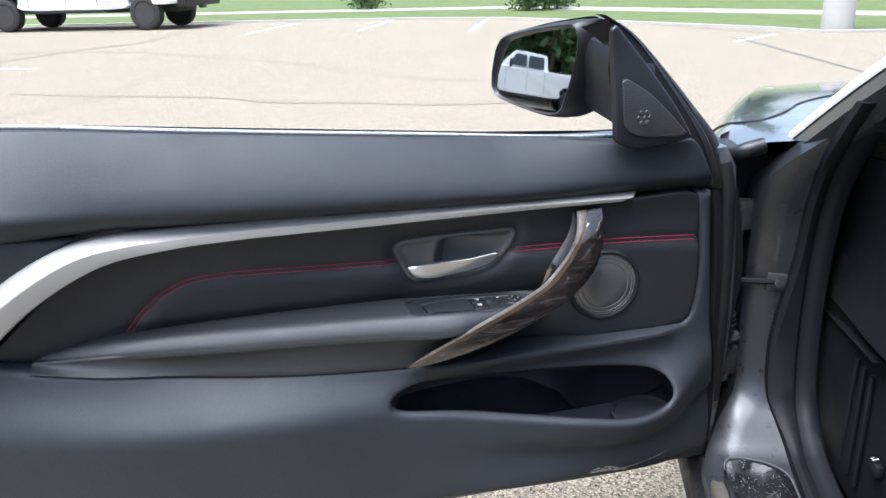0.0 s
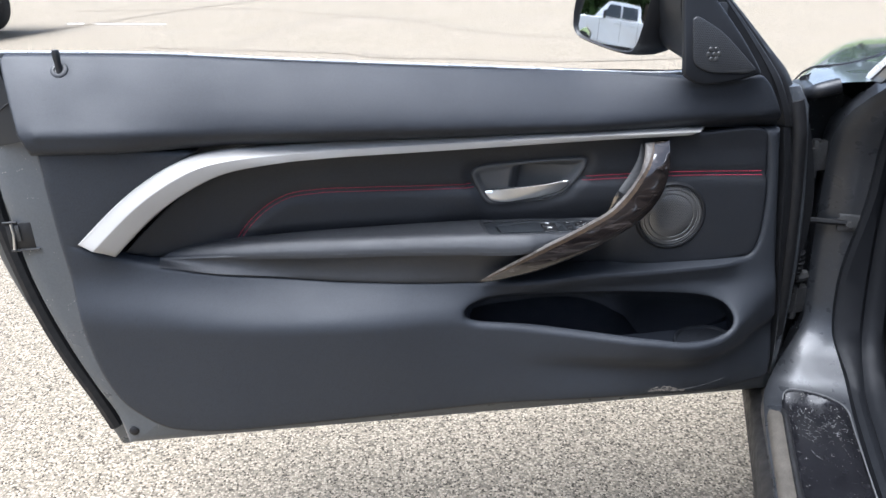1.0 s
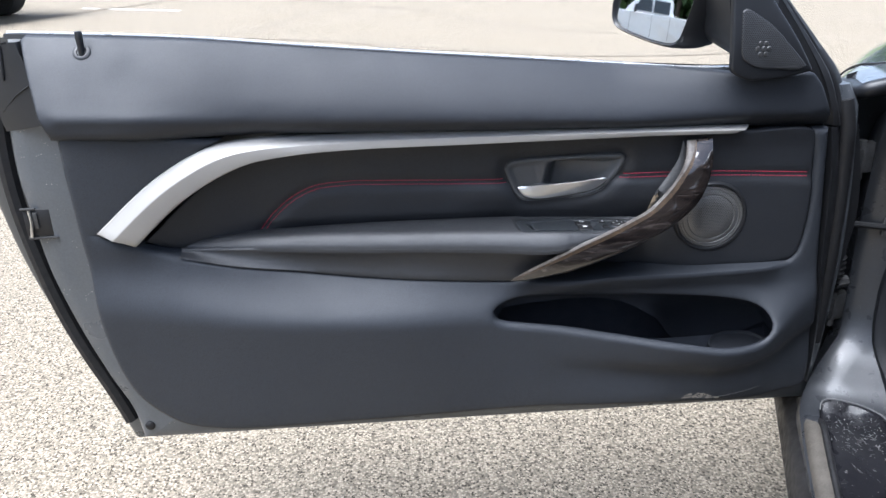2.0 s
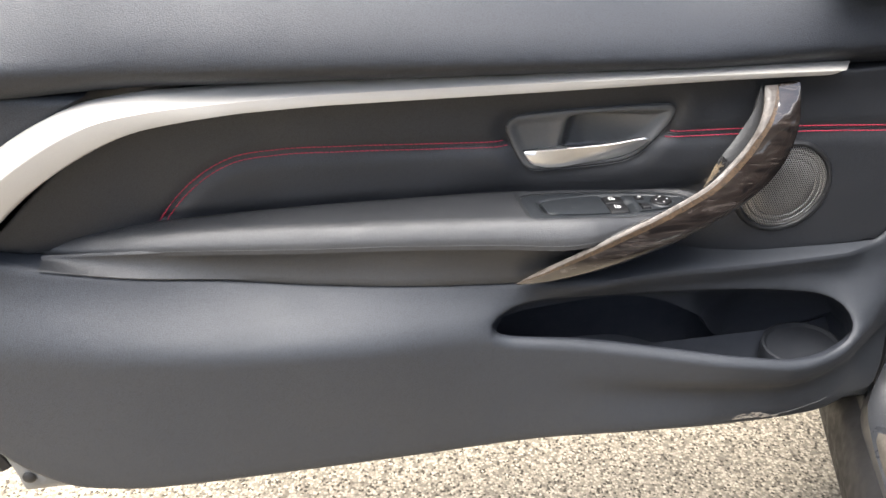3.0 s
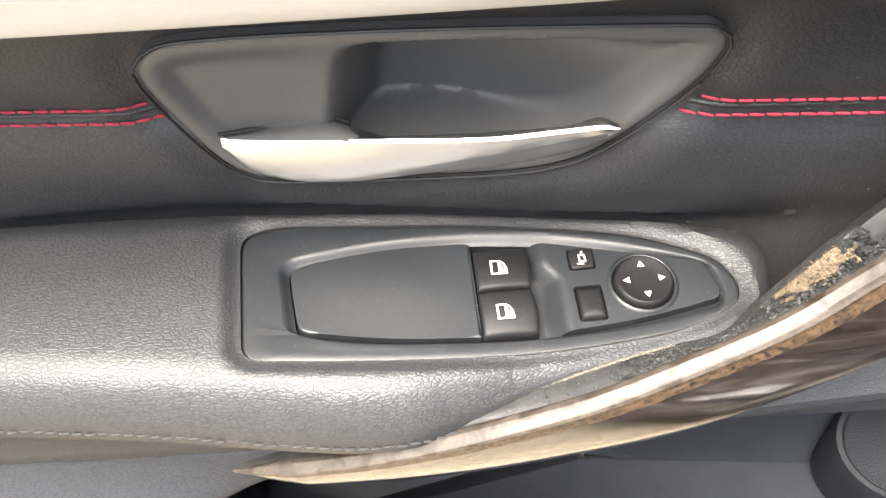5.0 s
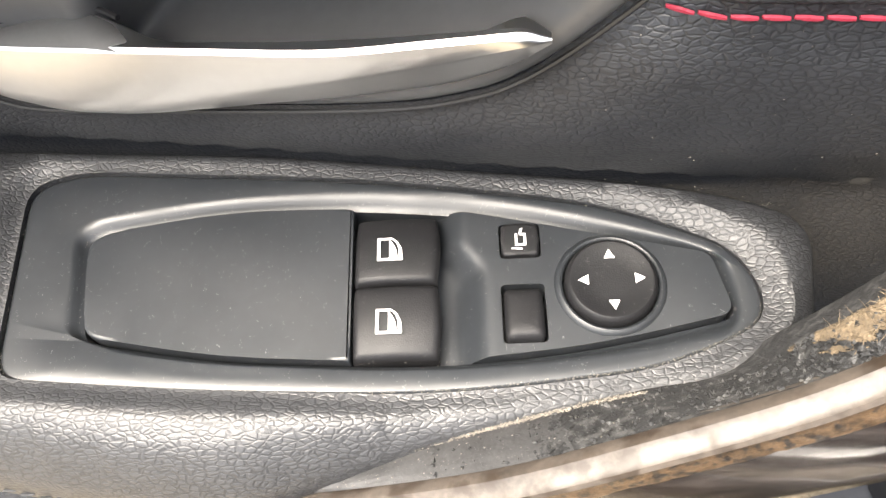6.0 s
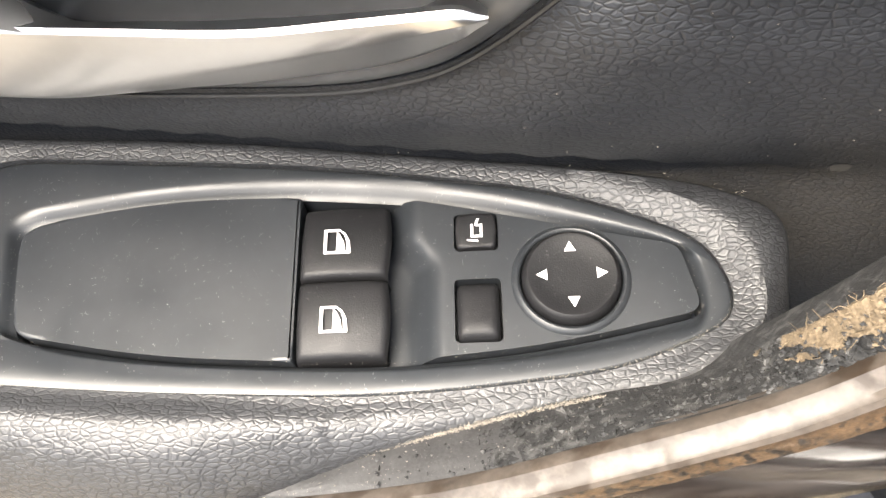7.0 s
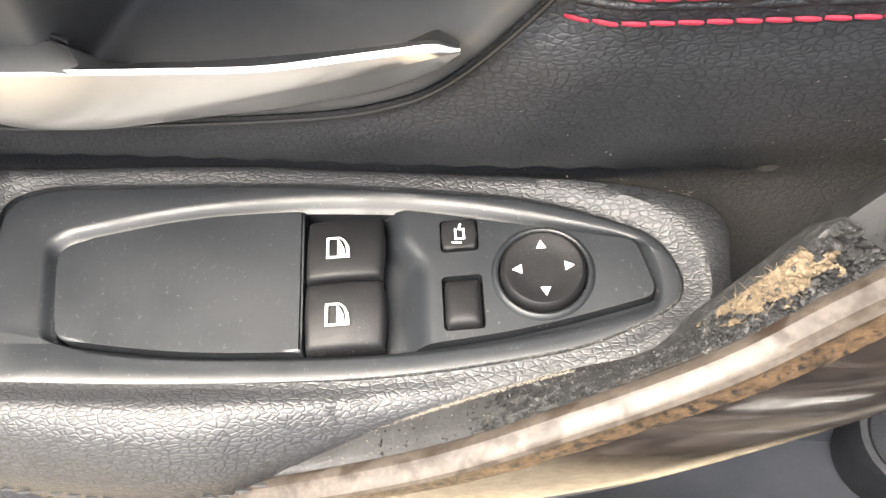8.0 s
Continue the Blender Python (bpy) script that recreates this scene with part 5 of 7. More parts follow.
sail_rim = rounded([(0.139, 1.085, 0.004), (0.147, 1.092, 0.004), (0.196, 1.035, 0.03), (0.240, 0.975, 0.04), (0.268, 0.928, 0.006), (0.215, 0.917, 0.03), (0.168, 0.916, 0.012), (0.143, 0.930, 0.008)], 0.01, step=0.006)
sail = sheet("mirror_triangle", [(p.x, p.y) for p in sail_rim], sail_skin, COVER, door, "smooth black triangular cover holding a tweeter", step=0.01, roll=0.004, drop=0.003, skirt=0.006)
grille_rim = rounded([(0.154, 1.014, 0.004), (0.162, 1.018, 0.006), (0.200, 0.995, 0.02), (0.232, 0.962, 0.03), (0.256, 0.936, 0.003), (0.246, 0.930, 0.006), (0.180, 0.934, 0.02), (0.156, 0.948, 0.012)], 0.006, step=0.005)
tweeter = sheet("tweeter_grille", [(p.x, p.y) for p in grille_rim], lambda x, z: (x, sail_skin(x, z)[1] - 0.0022, z), TWEETER_MESH, sail, "black perforated triangular tweeter grille", step=0.008, roll=0.002, drop=0.0015, skirt=0.004)
petal = Vector((0.187, 0.0, 0.962))
for k in range(7):
    a = 2 * math.pi * k / 7
    c = (petal.x + 0.0085 * math.cos(a), petal.z + 0.0085 * math.sin(a)) if k < 6 else (petal.x + 0.001, petal.z)
    a = 2 * math.pi * k / 6
    if k < 6:
        c = (petal.x + 0.0085 * math.cos(a), petal.z + 0.0085 * math.sin(a))
    rows = [[(c[0] + r * math.cos(b), sail_skin(c[0], c[1])[1] - 0.0028 - lift, c[1] + r * math.sin(b)) for b in (2 * math.pi * s / 12 for s in range(12))] for r, lift in ((0.0036, 0.0), (0.0030, 0.0007), (0.0002, 0.0009))]
    loft("tweeter_petal", rows, STEEL, tweeter, "small grey tweeter petal", closed=True)
for k, w in ((0, 0.026), (1, 0.022)):
    z = 0.9445 - 0.0022 * k
    rows = [[(0.190 + w * s, sail_skin(0.19, z)[1] - 0.0034, z + dz) for s in (0, 0.5, 1)] for dz in (0.0004, -0.0004)]
    loft("tweeter_slot", rows, STEEL, tweeter, "thin grey bar")
rows = [[(0.208 + 0.032 * s, sail_skin(0.21, 0.9345)[1] - 0.0034, 0.9352 + dz + 0.001 * s) for s in (0, 0.5, 1)] for dz in (0.0008, -0.0008)]
loft("label_bar", rows, STEEL, tweeter, "faint grey printed bar")

backing_rim = [(p.x, p.y) for p in spline([(0.150, 1.092), (0.190, 1.066), (0.235, 1.012), (0.285, 0.945), (0.315, 0.895), (0.325, 0.850), (0.300, 0.850), (0.270, 0.905), (0.225, 0.955), (0.180, 1.02)], 0.012, closed=True)]
sheet("sail_backing", backing_rim, lambda x, z: (x, 0.010, z), RUBBER, sail, "black rubber channel beside the cover", step=0.015, skirt=0.01)

# rubber seal running from the triangle's top down the door's front edge
seal_line = spline([(0.142, 0.012, 1.100), (0.178, 0.012, 1.074), (0.225, 0.014, 1.020), (0.275, 0.014, 0.952), (0.303, 0.012, 0.905), (0.322, 0.012, 0.860), (0.330, 0.016, 0.835)], 0.012)
seal_wide = spline([(0.148, 0.040, 1.103), (0.192, 0.040, 1.078), (0.247, 0.042, 1.026), (0.312, 0.042, 0.955), (0.348, 0.040, 0.912), (0.368, 0.038, 0.862), (0.380, 0.036, 0.828)], 0.012)
rows = []
for i in range(49):
    t = i / 48
    a, b = along(seal_line, t), along(seal_wide, t)
    rows.append([a + Vector((-0.035, 0.012, -0.012)), a + Vector((-0.012, 0.004, -0.004)), a, a.lerp(b, 0.12) + Vector((0, -0.008, 0)), a.lerp(b, 0.35) + Vector((0, -0.011, 0)), a.lerp(b, 0.5) + Vector((0, -0.004, 0)), a.lerp(b, 0.62) + Vector((0, -0.007, 0)), a.lerp(b, 0.85) + Vector((0, -0.006, 0)), b, b + Vector((0.0, 0.03, 0))])
loft("pillar_seal", rows, RUBBER, door, "thick black rubber door seal")
front_line = spline([(0.330, 0.004, 0.834), (0.344, 0.004, 0.74), (0.352, 0.004, 0.62), (0.366, 0.004, 0.47), (0.366, 0.004, 0.37)], 0.012)
front_out = spline([(0.380, 0.036, 0.828), (0.402, 0.040, 0.74), (0.410, 0.042, 0.658), (0.398, 0.042, 0.555), (0.390, 0.04, 0.43), (0.384, 0.036, 0.345)], 0.012)
rows = []
for i in range(41):
    t = i / 40
    a, b = along(front_line, t), along(front_out, t)
    rows.append([a + Vector((-0.004, 0.02, 0)), a, a.lerp(b, 0.2) + Vector((0, -0.003, 0)), a.lerp(b, 0.45) + Vector((0, 0.004, 0)), a.lerp(b, 0.75) + Vector((0, -0.004, 0)), b, b + Vector((0.016, 0.004, 0)), b + Vector((0.020, 0.05, 0))])
loft("front_edge_trim", rows, PLASTIC, door, "black plastic edge along the hinge side")

# steel shell of the door, seen at its rear edge and below the panel
shell_edge = [(-0.893, 0.994), (-0.906, 0.93), (-0.914, 0.87), (-0.918, 0.80), (-0.913, 0.745), (-0.904, 0.65), (-0.880, 0.548), (-0.846, 0.445), (-0.818, 0.375), (-0.808, 0.30)]


def shell_ring(inset, y, low):
    left = spline([(x + inset, z, 0) for x, z in shell_edge], 0.02)
    pts = [(p.x, y, min(max(p.y, low), 1.1 if y > 0.06 else 0.95)) for p in left]
    n = 26
    pts += [(-0.80 + inset + (1.19 - 2 * inset) * i / n, y, low) for i in range(1, n + 1)]
    pts += [(0.39 - inset + 0.02 * math.sin(math.pi * i / 14), y, low + (0.86 - low) * i / 14) for i in range(1, 15)]
    pts += [(0.37 - inset, y, 0.895), (0.30 - inset, y, 0.905)]
    pts += [(0.30 - inset - (1.18 - inset) * i / 30, y, z_belt(0.30 - 1.18 * i / 30) - (0.012 if y > 0.06 else 0.05)) for i in range(1, 31)]
    return pts


rings = [shell_ring(0.16, 0.095, 0.44), shell_ring(0.10, 0.094, 0.40), shell_ring(0.092, 0.045, 0.39), shell_ring(0.075, 0.024, 0.366), shell_ring(0.030, 0.024, 0.336), shell_ring(0.010, 0.028, 0.324), shell_ring(0.003, 0.036, 0.318), shell_ring(0.002, 0.07, 0.299), shell_ring(0.0, 0.10, 0.280), shell_ring(-0.004, 0.125, 0.264), shell_ring(-0.002, 0.14, 0.262), shell_ring(0.01, 0.15, 0.262)]
loft("steel_shell", rings, SHELL, door, "grey painted steel door shell", closed=True)
rear_seal = spline([(-0.918, 0.062, 0.985), (-0.934, 0.062, 0.90), (-0.941, 0.062, 0.80), (-0.934, 0.062, 0.70), (-0.912, 0.062, 0.58), (-0.886, 0.062, 0.49), (-0.852, 0.062, 0.40), (-0.832, 0.062, 0.34)], 0.02)
tube("rear_seal", rear_seal, 0.013, RUBBER, door, "black rubber seal along the rear edge")
skin_edge = spline([(-0.962, 0.120, 0.99), (-0.984, 0.120, 0.90), (-0.996, 0.120, 0.79), (-0.986, 0.120, 0.69), (-0.962, 0.120, 0.586), (-0.932, 0.120, 0.503), (-0.896, 0.120, 0.414), (-0.873, 0.120, 0.332), (-0.850, 0.120, 0.262)], 0.02)
loft("outer_skin", [[p + Vector((0.085, 0.004, 0.004)), p + Vector((0.030, 0.0, 0.002)), p + Vector((0.012, -0.004, 0)), p + Vector((0.002, -0.004, 0)), p + Vector((-0.004, 0.0, 0)), p + Vector((0.0, 0.012, 0)), *(Vector((x, y, 0.262 + (p.z - 0.262) * (z_belt(x) - 0.014 - 0.262) / 0.728)) for x, y in ((-0.6, 0.162), (-0.3, 0.172), (0.0, 0.176), (0.2, 0.172), (0.40, 0.160)))] for p in skin_edge], PAINT, door, "dark grey painted outer door skin")
# latch let into the rear edge; a flush dark plate paints the shade of its opening
latch = box("latch", (-0.897, 0.0262, 0.727), (0.040, 0.006, 0.044), DARK, door, "flush dark plate painting the shaded latch opening", bevel=0.002)
box("latch_plate", (-0.893, 0.0225, 0.7035), (0.044, 0.004, 0.0035), STEEL, latch, "bent steel lip under the latch", bevel=0.001)
box("latch_plate", (-0.908, 0.0225, 0.7505), (0.022, 0.004, 0.003), STEEL, latch, "bent steel lip over the latch", bevel=0.001)
tube("latch_claw", [(-0.906, 0.0215, 0.748), (-0.9045, 0.0195, 0.730), (-0.909, 0.0200, 0.706)], 0.0024, CHROME, latch, "bright latch claw")
box("latch_pawl", (-0.899, 0.0225, 0.732), (0.007, 0.004, 0.026), STEEL, latch, "grey latch pawl", bevel=0.0015)
loft("edge_plug", [[(-0.790 + r * math.cos(a), y, 0.349 + r * math.sin(a)) for a in (2 * math.pi * k / 16 for k in range(16))] for r, y in ((0.0085, 0.026), (0.0085, 0.0225), (0.006, 0.0205), (0.0005, 0.020))], RUBBER, door, "round rubber plug", closed=True)
# rear end cap under the belt
cap_left, cap_right = spline([(-0.905, 0.034, 0.992), (-0.917, 0.034, 0.945), (-0.922, 0.034, 0.905), (-0.916, 0.034, 0.868)], 0.012), spline([(-0.872, 0.022, 0.996), (-0.858, 0.018, 0.95), (-0.842, 0.012, 0.905), (-0.832, 0.008, 0.884)], 0.012)
rear_cap = loft("rear_cap", [[along(cap_left, t) + Vector((0.004, 0.03, 0)), along(cap_left, t)] + [along(cap_left, t).lerp(along(cap_right, t), q) + Vector((0, -0.005 * math.sin(math.pi * q), 0)) for q in (0.12, 0.3, 0.5, 0.7, 0.88)] + [along(cap_right, t), along(cap_right, t) + Vector((0.006, 0.03, 0))] for t in (i / 16 for i in range(17))], PLASTIC, door, "black plastic cap at the belt's rear end")
tube("cap_seam", [along(cap_left, 0.75) + Vector((0.01, -0.004, 0)), along(cap_left, 0.6).lerp(along(cap_right, 0.6), 0.5) + Vector((0, -0.0056, 0)), along(cap_right, 0.5) + Vector((-0.006, -0.002, 0))], 0.0012, DARK, rear_cap, "dark moulded seam", sides=6)
tube("cap_lip", [along(cap_left, t).lerp(along(cap_right, t), 0.35 - 0.25 * max(0, t - 0.25)) + Vector((0, -0.0052, 0)) for t in (0.02, 0.15, 0.28, 0.36, 0.42)], 0.0022, RUBBER, rear_cap, "black rubber lip", sides=6)

# belt: inner rubber lip, slot and bright outer moulding
belt_x = [-0.895 + 1.09 * i / 60 for i in range(61)]
loft("belt_seal", [[(x, 0.044, z_belt(x) - 0.006), (x, 0.046, z_belt(x) + 0.0005), (x, 0.050, z_belt(x) + 0.0015), (x, 0.054, z_belt(x) - 0.006)] for x in belt_x], RUBBER, door, "black rubber lip along the window slot")
loft("belt_moulding", [[(x, 0.056, z_belt(x) - 0.012), (x, 0.057, z_belt(x) + 0.0020), (x, 0.060, z_belt(x) + 0.0032), (x, 0.064, z_belt(x) + 0.0022), (x, 0.068, z_belt(x) - 0.012)] for x in belt_x], BRIGHT, door, "bright metal belt moulding")
up, out = Vector((0, 0.62, 0.785)), Vector((0, -0.785, 0.62))
seat = Vector((-0.782, *upper_skin(-0.782, 0.980)[1:]))
for name, centre, ax, ay, axis, profile, label in (("lock_pin_collar", seat, Vector((1, 0, 0)), up, out, ((0.0125, -0.004), (0.0125, 0.0008), (0.011, 0.0018), (0.0075, 0.0020), (0.0060, 0.0006)), "black pin collar"), ("lock_pin", seat, Vector((1, 0, 0)), Vector((0, 1, 0)), Vector((0, 0, 1)), ((0.0046, -0.004), (0.0046, 0.012), (0.0052, 0.016), (0.0054, 0.026), (0.0045, 0.029), (0.001, 0.0295)), "black locking pin")):
    loft(name, [[centre + ax * r * math.cos(a) + ay * r * math.sin(a) + axis * h for a in (2 * math.pi * k / 20 for k in range(20))] for r, h in profile], PLASTIC, door, label, closed=True)

# ---- door mirror ----
mirror_in, mirror_out = Vector((0.122, 0.072, 0)), Vector((0.048, 0.225, 0))
across = (mirror_out - mirror_in)
face = Vector((across.y, -across.x, 0)).normalized() * -1
if face.x > 0:
    face = -face
mirror_edge = [(-0.04, 1.03), (-0.09, 1.070), (-0.03, 1.088), (0.2, 1.086), (0.6, 1.075), (0.90, 1.060), (0.99, 1.032), (1.045, 0.990), (0.99, 0.973), (0.8, 0.963), (0.4, 0.953), (0.15, 0.955), (0.06, 0.980)]
loop = spline([(u, z, 0) for u, z in mirror_edge], 0.05, closed=True)
mid = Vector((sum(p.x for p in loop) / len(loop), sum(p.y for p in loop) / len(loop)))
n_loop = 72
loop = [along(loop + [loop[0]], i / n_loop) for i in range(n_loop)]


def mirror_ring(grow, push, shift=(0, 0, 0)):
    out = []
    for p in loop:
        u, z = mid.x + (p.x - mid.x) * grow, mid.y + (p.y - mid.y) * grow
        q = mirror_in + across * u + face * push
        out.append((q.x + shift[0], q.y + shift[1], z + shift[2]))
    return out


door_mirror = loft("mirror_housing", [mirror_ring(0.94, 0.000), mirror_ring(0.965, 0.010), mirror_ring(1.0, 0.013), mirror_ring(1.07, 0.006), mirror_ring(1.10, -0.008, (0.004, -0.002, 0)), mirror_ring(1.10, -0.026, (0.008, -0.008, 0)), mirror_ring(1.02, -0.046, (0.012, -0.014, -0.002)), mirror_ring(0.8, -0.060, (0.014, -0.018, -0.004)), mirror_ring(0.4, -0.068, (0.014, -0.018, -0.004)), mirror_ring(0.02, -0.070, (0.014, -0.018, -0.004))], COVER, door, "black door mirror housing", closed=True, caps=False)
loft("mirror_cap", [mirror_ring(1.075, -0.026, (0.010, 0.010, 0.004)), mirror_ring(1.05, -0.036, (0.012, 0.008, 0.004)), mirror_ring(0.98, -0.052, (0.016, 0.004, 0.002)), mirror_ring(0.8, -0.066, (0.018, 0.0, 0.0)), mirror_ring(0.4, -0.074, (0.018, 0, 0.0)), mirror_ring(0.02, -0.076, (0.018, 0, 0.0))], PAINT, door_mirror, "dark grey painted mirror cap", closed=True, caps=False)
glass_rows = []
for g in [0.955 * (1 - i / 24) + 0.004 for i in range(25)]:
    ring = []
    for p in loop:
        u, z = mid.x + (p.x - mid.x) * g, mid.y + (p.y - mid.y) * g
        far2 = ((u - mid.x) * across.length) ** 2 + (z - mid.y) ** 2
        ring.append(mirror_in + across * u + face * (0.0056 - far2 / 5.2) + Vector((0, 0, z)))
    glass_rows.append([tuple(Vector(p) - face * 0.100 * (p[2] - 1.015)) for p in ring])
loft("mirror_glass", glass_rows, MIRROR, door_mirror, "slightly convex mirror glass", closed=True)
rows = []
for t in (0, 0.25, 0.5, 0.75, 1.0):
    c = Vector((0.184, 0.0, 0.985)).lerp(Vector((0.158, 0.125, 1.016)), t)
    r = 0.054 + 0.004 * t
    rows.append([(c.x + r * 0.6 * math.cos(a) - 0.03 * max(0.0, math.sin(a)), c.y, c.z + r * (1.45 - 0.27 * t if math.sin(a) > 0 else 0.9) * math.sin(a)) for a in (2 * math.pi * s / 20 for s in range(20))])
loft("mirror_foot", rows, COVER, door_mirror, "black mirror foot", closed=True)
box("mirror_corner", (0.205, 0.030, 0.985), (0.03, 0.05, 0.10), PLASTIC, door_mirror, "black quarter base of the mirror", bevel=0.008)

# ---- the car beside the door ----
car = thing("car", "dark grey metallic coupe with its door open", "car")


def z_hood(f, l):
    edge = fender_edge(f) - l
    return 0.892 - 0.010 * f - 0.052 * f * f + 0.016 * smooth(edge / 0.35) - 0.05 * max(0.0, 1 - edge / 0.07) ** 2


def fender_edge(f):
    return 0.022 - 0.02 * f - 0.21 * max(0.0, f - 0.1) - 0.05 * max(0.0, f - 0.1) ** 2


rows = []
for i in range(33):
    f = -0.065 + 1.50 * i / 32
    le = fender_edge(f)
    half = [(le - 0.01, 0.35), (le + 0.02, 0.55), (le + 0.022, 0.70), (le + 0.012, 0.79 - 0.05 * smooth(f / 1.4))]
    for k in range(16):
        l = le + (-0.715 - le) * (k / 15) ** 1.7
        half.append((l, z_hood(f, l)))
    rows.append([car_at(f, l, z) for l, z in half] + [car_at(f, -1.43 - l, z) for l, z in reversed(half[:-1])])
loft("bonnet_and_wing", rows, PAINT, car, "glossy dark grey bonnet and wing reflecting the sky")
shut = spline([(0.30, -0.012, 0), (0.263, -0.026, 0), (0.141, -0.041, 0), (0.125, -0.077, 0), (0.218, -0.149, 0), (0.339, -0.209, 0), (0.43, -0.283, 0), (0.50, -0.37, 0)], 0.02)
tube("bonnet_gap", [car_at(p.x, p.y, z_hood(p.x, p.y) + 0.0005) for p in shut], 0.0022, DARK, car, "dark bonnet shut line", sides=6)
rows = [[car_at(1.43, -0.37 - 0.75 * k / 8, z) for k in range(9)] for z in (0.25, 0.5, 0.66, 0.755)]
loft("front_bumper", rows, PAINT, car, "dark grey front bumper")

# A-pillar with its bright strip, windscreen, roof and cabin
pillar = spline([(-0.02, -0.098, 0.888), (-0.25, -0.142, 1.034), (-0.55, -0.21, 1.20), (-0.9, -0.29, 1.33), (-1.2, -0.33, 1.375), (-1.9, -0.36, 1.37), (-2.6, -0.28, 1.22)], 0.05)
rows = []
for p in pillar:
    f, l, z = p
    rows.append([car_at(f + 0.03, l - 0.06, z + 0.012), car_at(f + 0.012, l - 0.02, z + 0.012), car_at(f, l + 0.006, z + 0.004), car_at(f - 0.02, l + 0.004, z - 0.02), car_at(f - 0.03, l - 0.02, z - 0.045), car_at(f - 0.02, l - 0.07, z - 0.05), car_at(f + 0.01, l - 0.09, z - 0.02)])
loft("pillar_frame", rows, PAINT, car, "dark grey windscreen pillar", closed=True)
loft("pillar_strip", [[car_at(f + 0.008, l - 0.006, z + 0.013), car_at(f + 0.004, l + 0.006, z + 0.010), car_at(f - 0.001, l + 0.010, z + 0.003), car_at(f - 0.006, l + 0.008, z - 0.004)] for f, l, z in spline([(-0.03, -0.100, 0.894), (-0.25, -0.142, 1.034), (-0.55, -0.21, 1.20), (-0.9, -0.29, 1.33), (-1.2, -0.33, 1.375)], 0.05)], BRIGHT, car, "bright aluminium strip along the pillar")
loft("windscreen", [[car_at(0.06, -0.15 - 1.2 * k / 8, 0.90) for k in range(9)], [car_at(-0.5, -0.24 - 1.1 * k / 8, 1.17) for k in range(9)], [car_at(-1.15, -0.37 - 0.85 * k / 8, 1.375) for k in range(9)]], TINT, car, "dark windscreen glass")
loft("roof", [[car_at(-1.13, -0.35 - 0.9 * k / 8, 1.37 + 0.02 * math.sin(math.pi * k / 8)) for k in range(9)], [car_at(-1.9, -0.37 - 0.87 * k / 8, 1.375 + 0.025 * math.sin(math.pi * k / 8)) for k in range(9)], [car_at(-2.6, -0.30 - 1.0 * k / 8, 1.22 + 0.02 * math.sin(math.pi * k / 8)) for k in range(9)]], PAINT, car, "dark grey roof")

# A-post (jamb) flowing into the sill
post = spline([(-0.22, 0.0, 0.985), (-0.15, 0.0, 0.92), (-0.085, 0.0, 0.85), (-0.045, 0.0, 0.76), (-0.03, 0.0, 0.64), (-0.035, 0.0, 0.52), (-0.06, 0.0, 0.43), (-0.12, 0.0, 0.375), (-0.22, 0.0, 0.34), (-0.6, 0.0, 0.33), (-1.6, 0.0, 0.33)], 0.03)
rows = []
for p in post:
    f, z = p.x, p.z
    sill = smooth((0.45 - z) / 0.11)
    outer = -0.055 + 0.07 * sill - 0.10 * smooth((z - 0.80) / 0.18)
    rows.append([car_at(f + 0.06 * (1 - sill), outer + 0.01, z - 0.08 * sill), car_at(f + 0.012 * (1 - sill), outer + 0.004, z - 0.012 * sill), car_at(f, outer - 0.012, z), car_at(f - 0.004 * (1 - sill), outer - 0.05, z + 0.004 * sill), car_at(f - 0.006 * (1 - sill), min(-0.125, outer - 0.055), z + 0.006 * sill), car_at(f - 0.01 * (1 - sill), min(-0.150, outer - 0.06), z + 0.012 * sill), car_at(f + 0.03 * (1 - sill), min(-0.165, outer - 0.065), z - 0.01 * sill)])
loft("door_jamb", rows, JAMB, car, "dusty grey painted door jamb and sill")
rows = []
for p in post:
    f, z = p.x, p.z
    sill = smooth((0.45 - z) / 0.11)
    c = car_at(f - 0.012 * (1 - sill), -0.168, z + 0.014 * sill)
    out = AHEAD * (-(1 - sill)) + Vector((0, 0, sill))
    rows.append([c + LEFT * (dl + (0.026 * (1 - sill) * smooth((0.72 - z) / 0.22) if dl > 0.03 else 0.0)) + out * dh for dl, dh in ((0.046, -0.012), (0.044, 0.006), (0.036, 0.012), (0.027, 0.010), (0.021, 0.003), (0.015, 0.010), (0.004, 0.015), (-0.010, 0.012), (-0.018, 0.0), (-0.018, -0.012))])
loft("opening_seal", rows, CABIN, car, "black rubber seal round the door opening", closed=True)
# step plate on the sill
plate_pts = rounded([(-0.17, -0.01, 0.02), (-0.17, -0.065, 0.05), (-0.20, -0.115, 0.02), (-1.4, -0.118, 0.01), (-1.4, -0.005, 0.01)], 0.02, step=0.04)
step_plate = sheet("step_plate", [(p.x, p.y) for p in plate_pts], lambda f, l: car_at(f, l, 0.343 + 0.010 * smooth((-0.05 - l) / 0.06) + 0.05 * smooth((f + 0.26) / 0.14) ** 2), STEP, car, "scuffed glossy black step plate", step=0.02, roll=0.006, drop=0.004, skirt=0.01, back=(0, 0, -1))
box("step_badge", tuple(car_at(-0.62, -0.06, 0.352)), (0.20, 0.035, 0.003), BRIGHT, step_plate, "plain bright insert in the step plate", bevel=0.001, turn=Matrix.Rotation(math.atan2(AHEAD.y, AHEAD.x), 3, "Z"))
scuff_rng = random.Random(5)
verts, faces = [], []
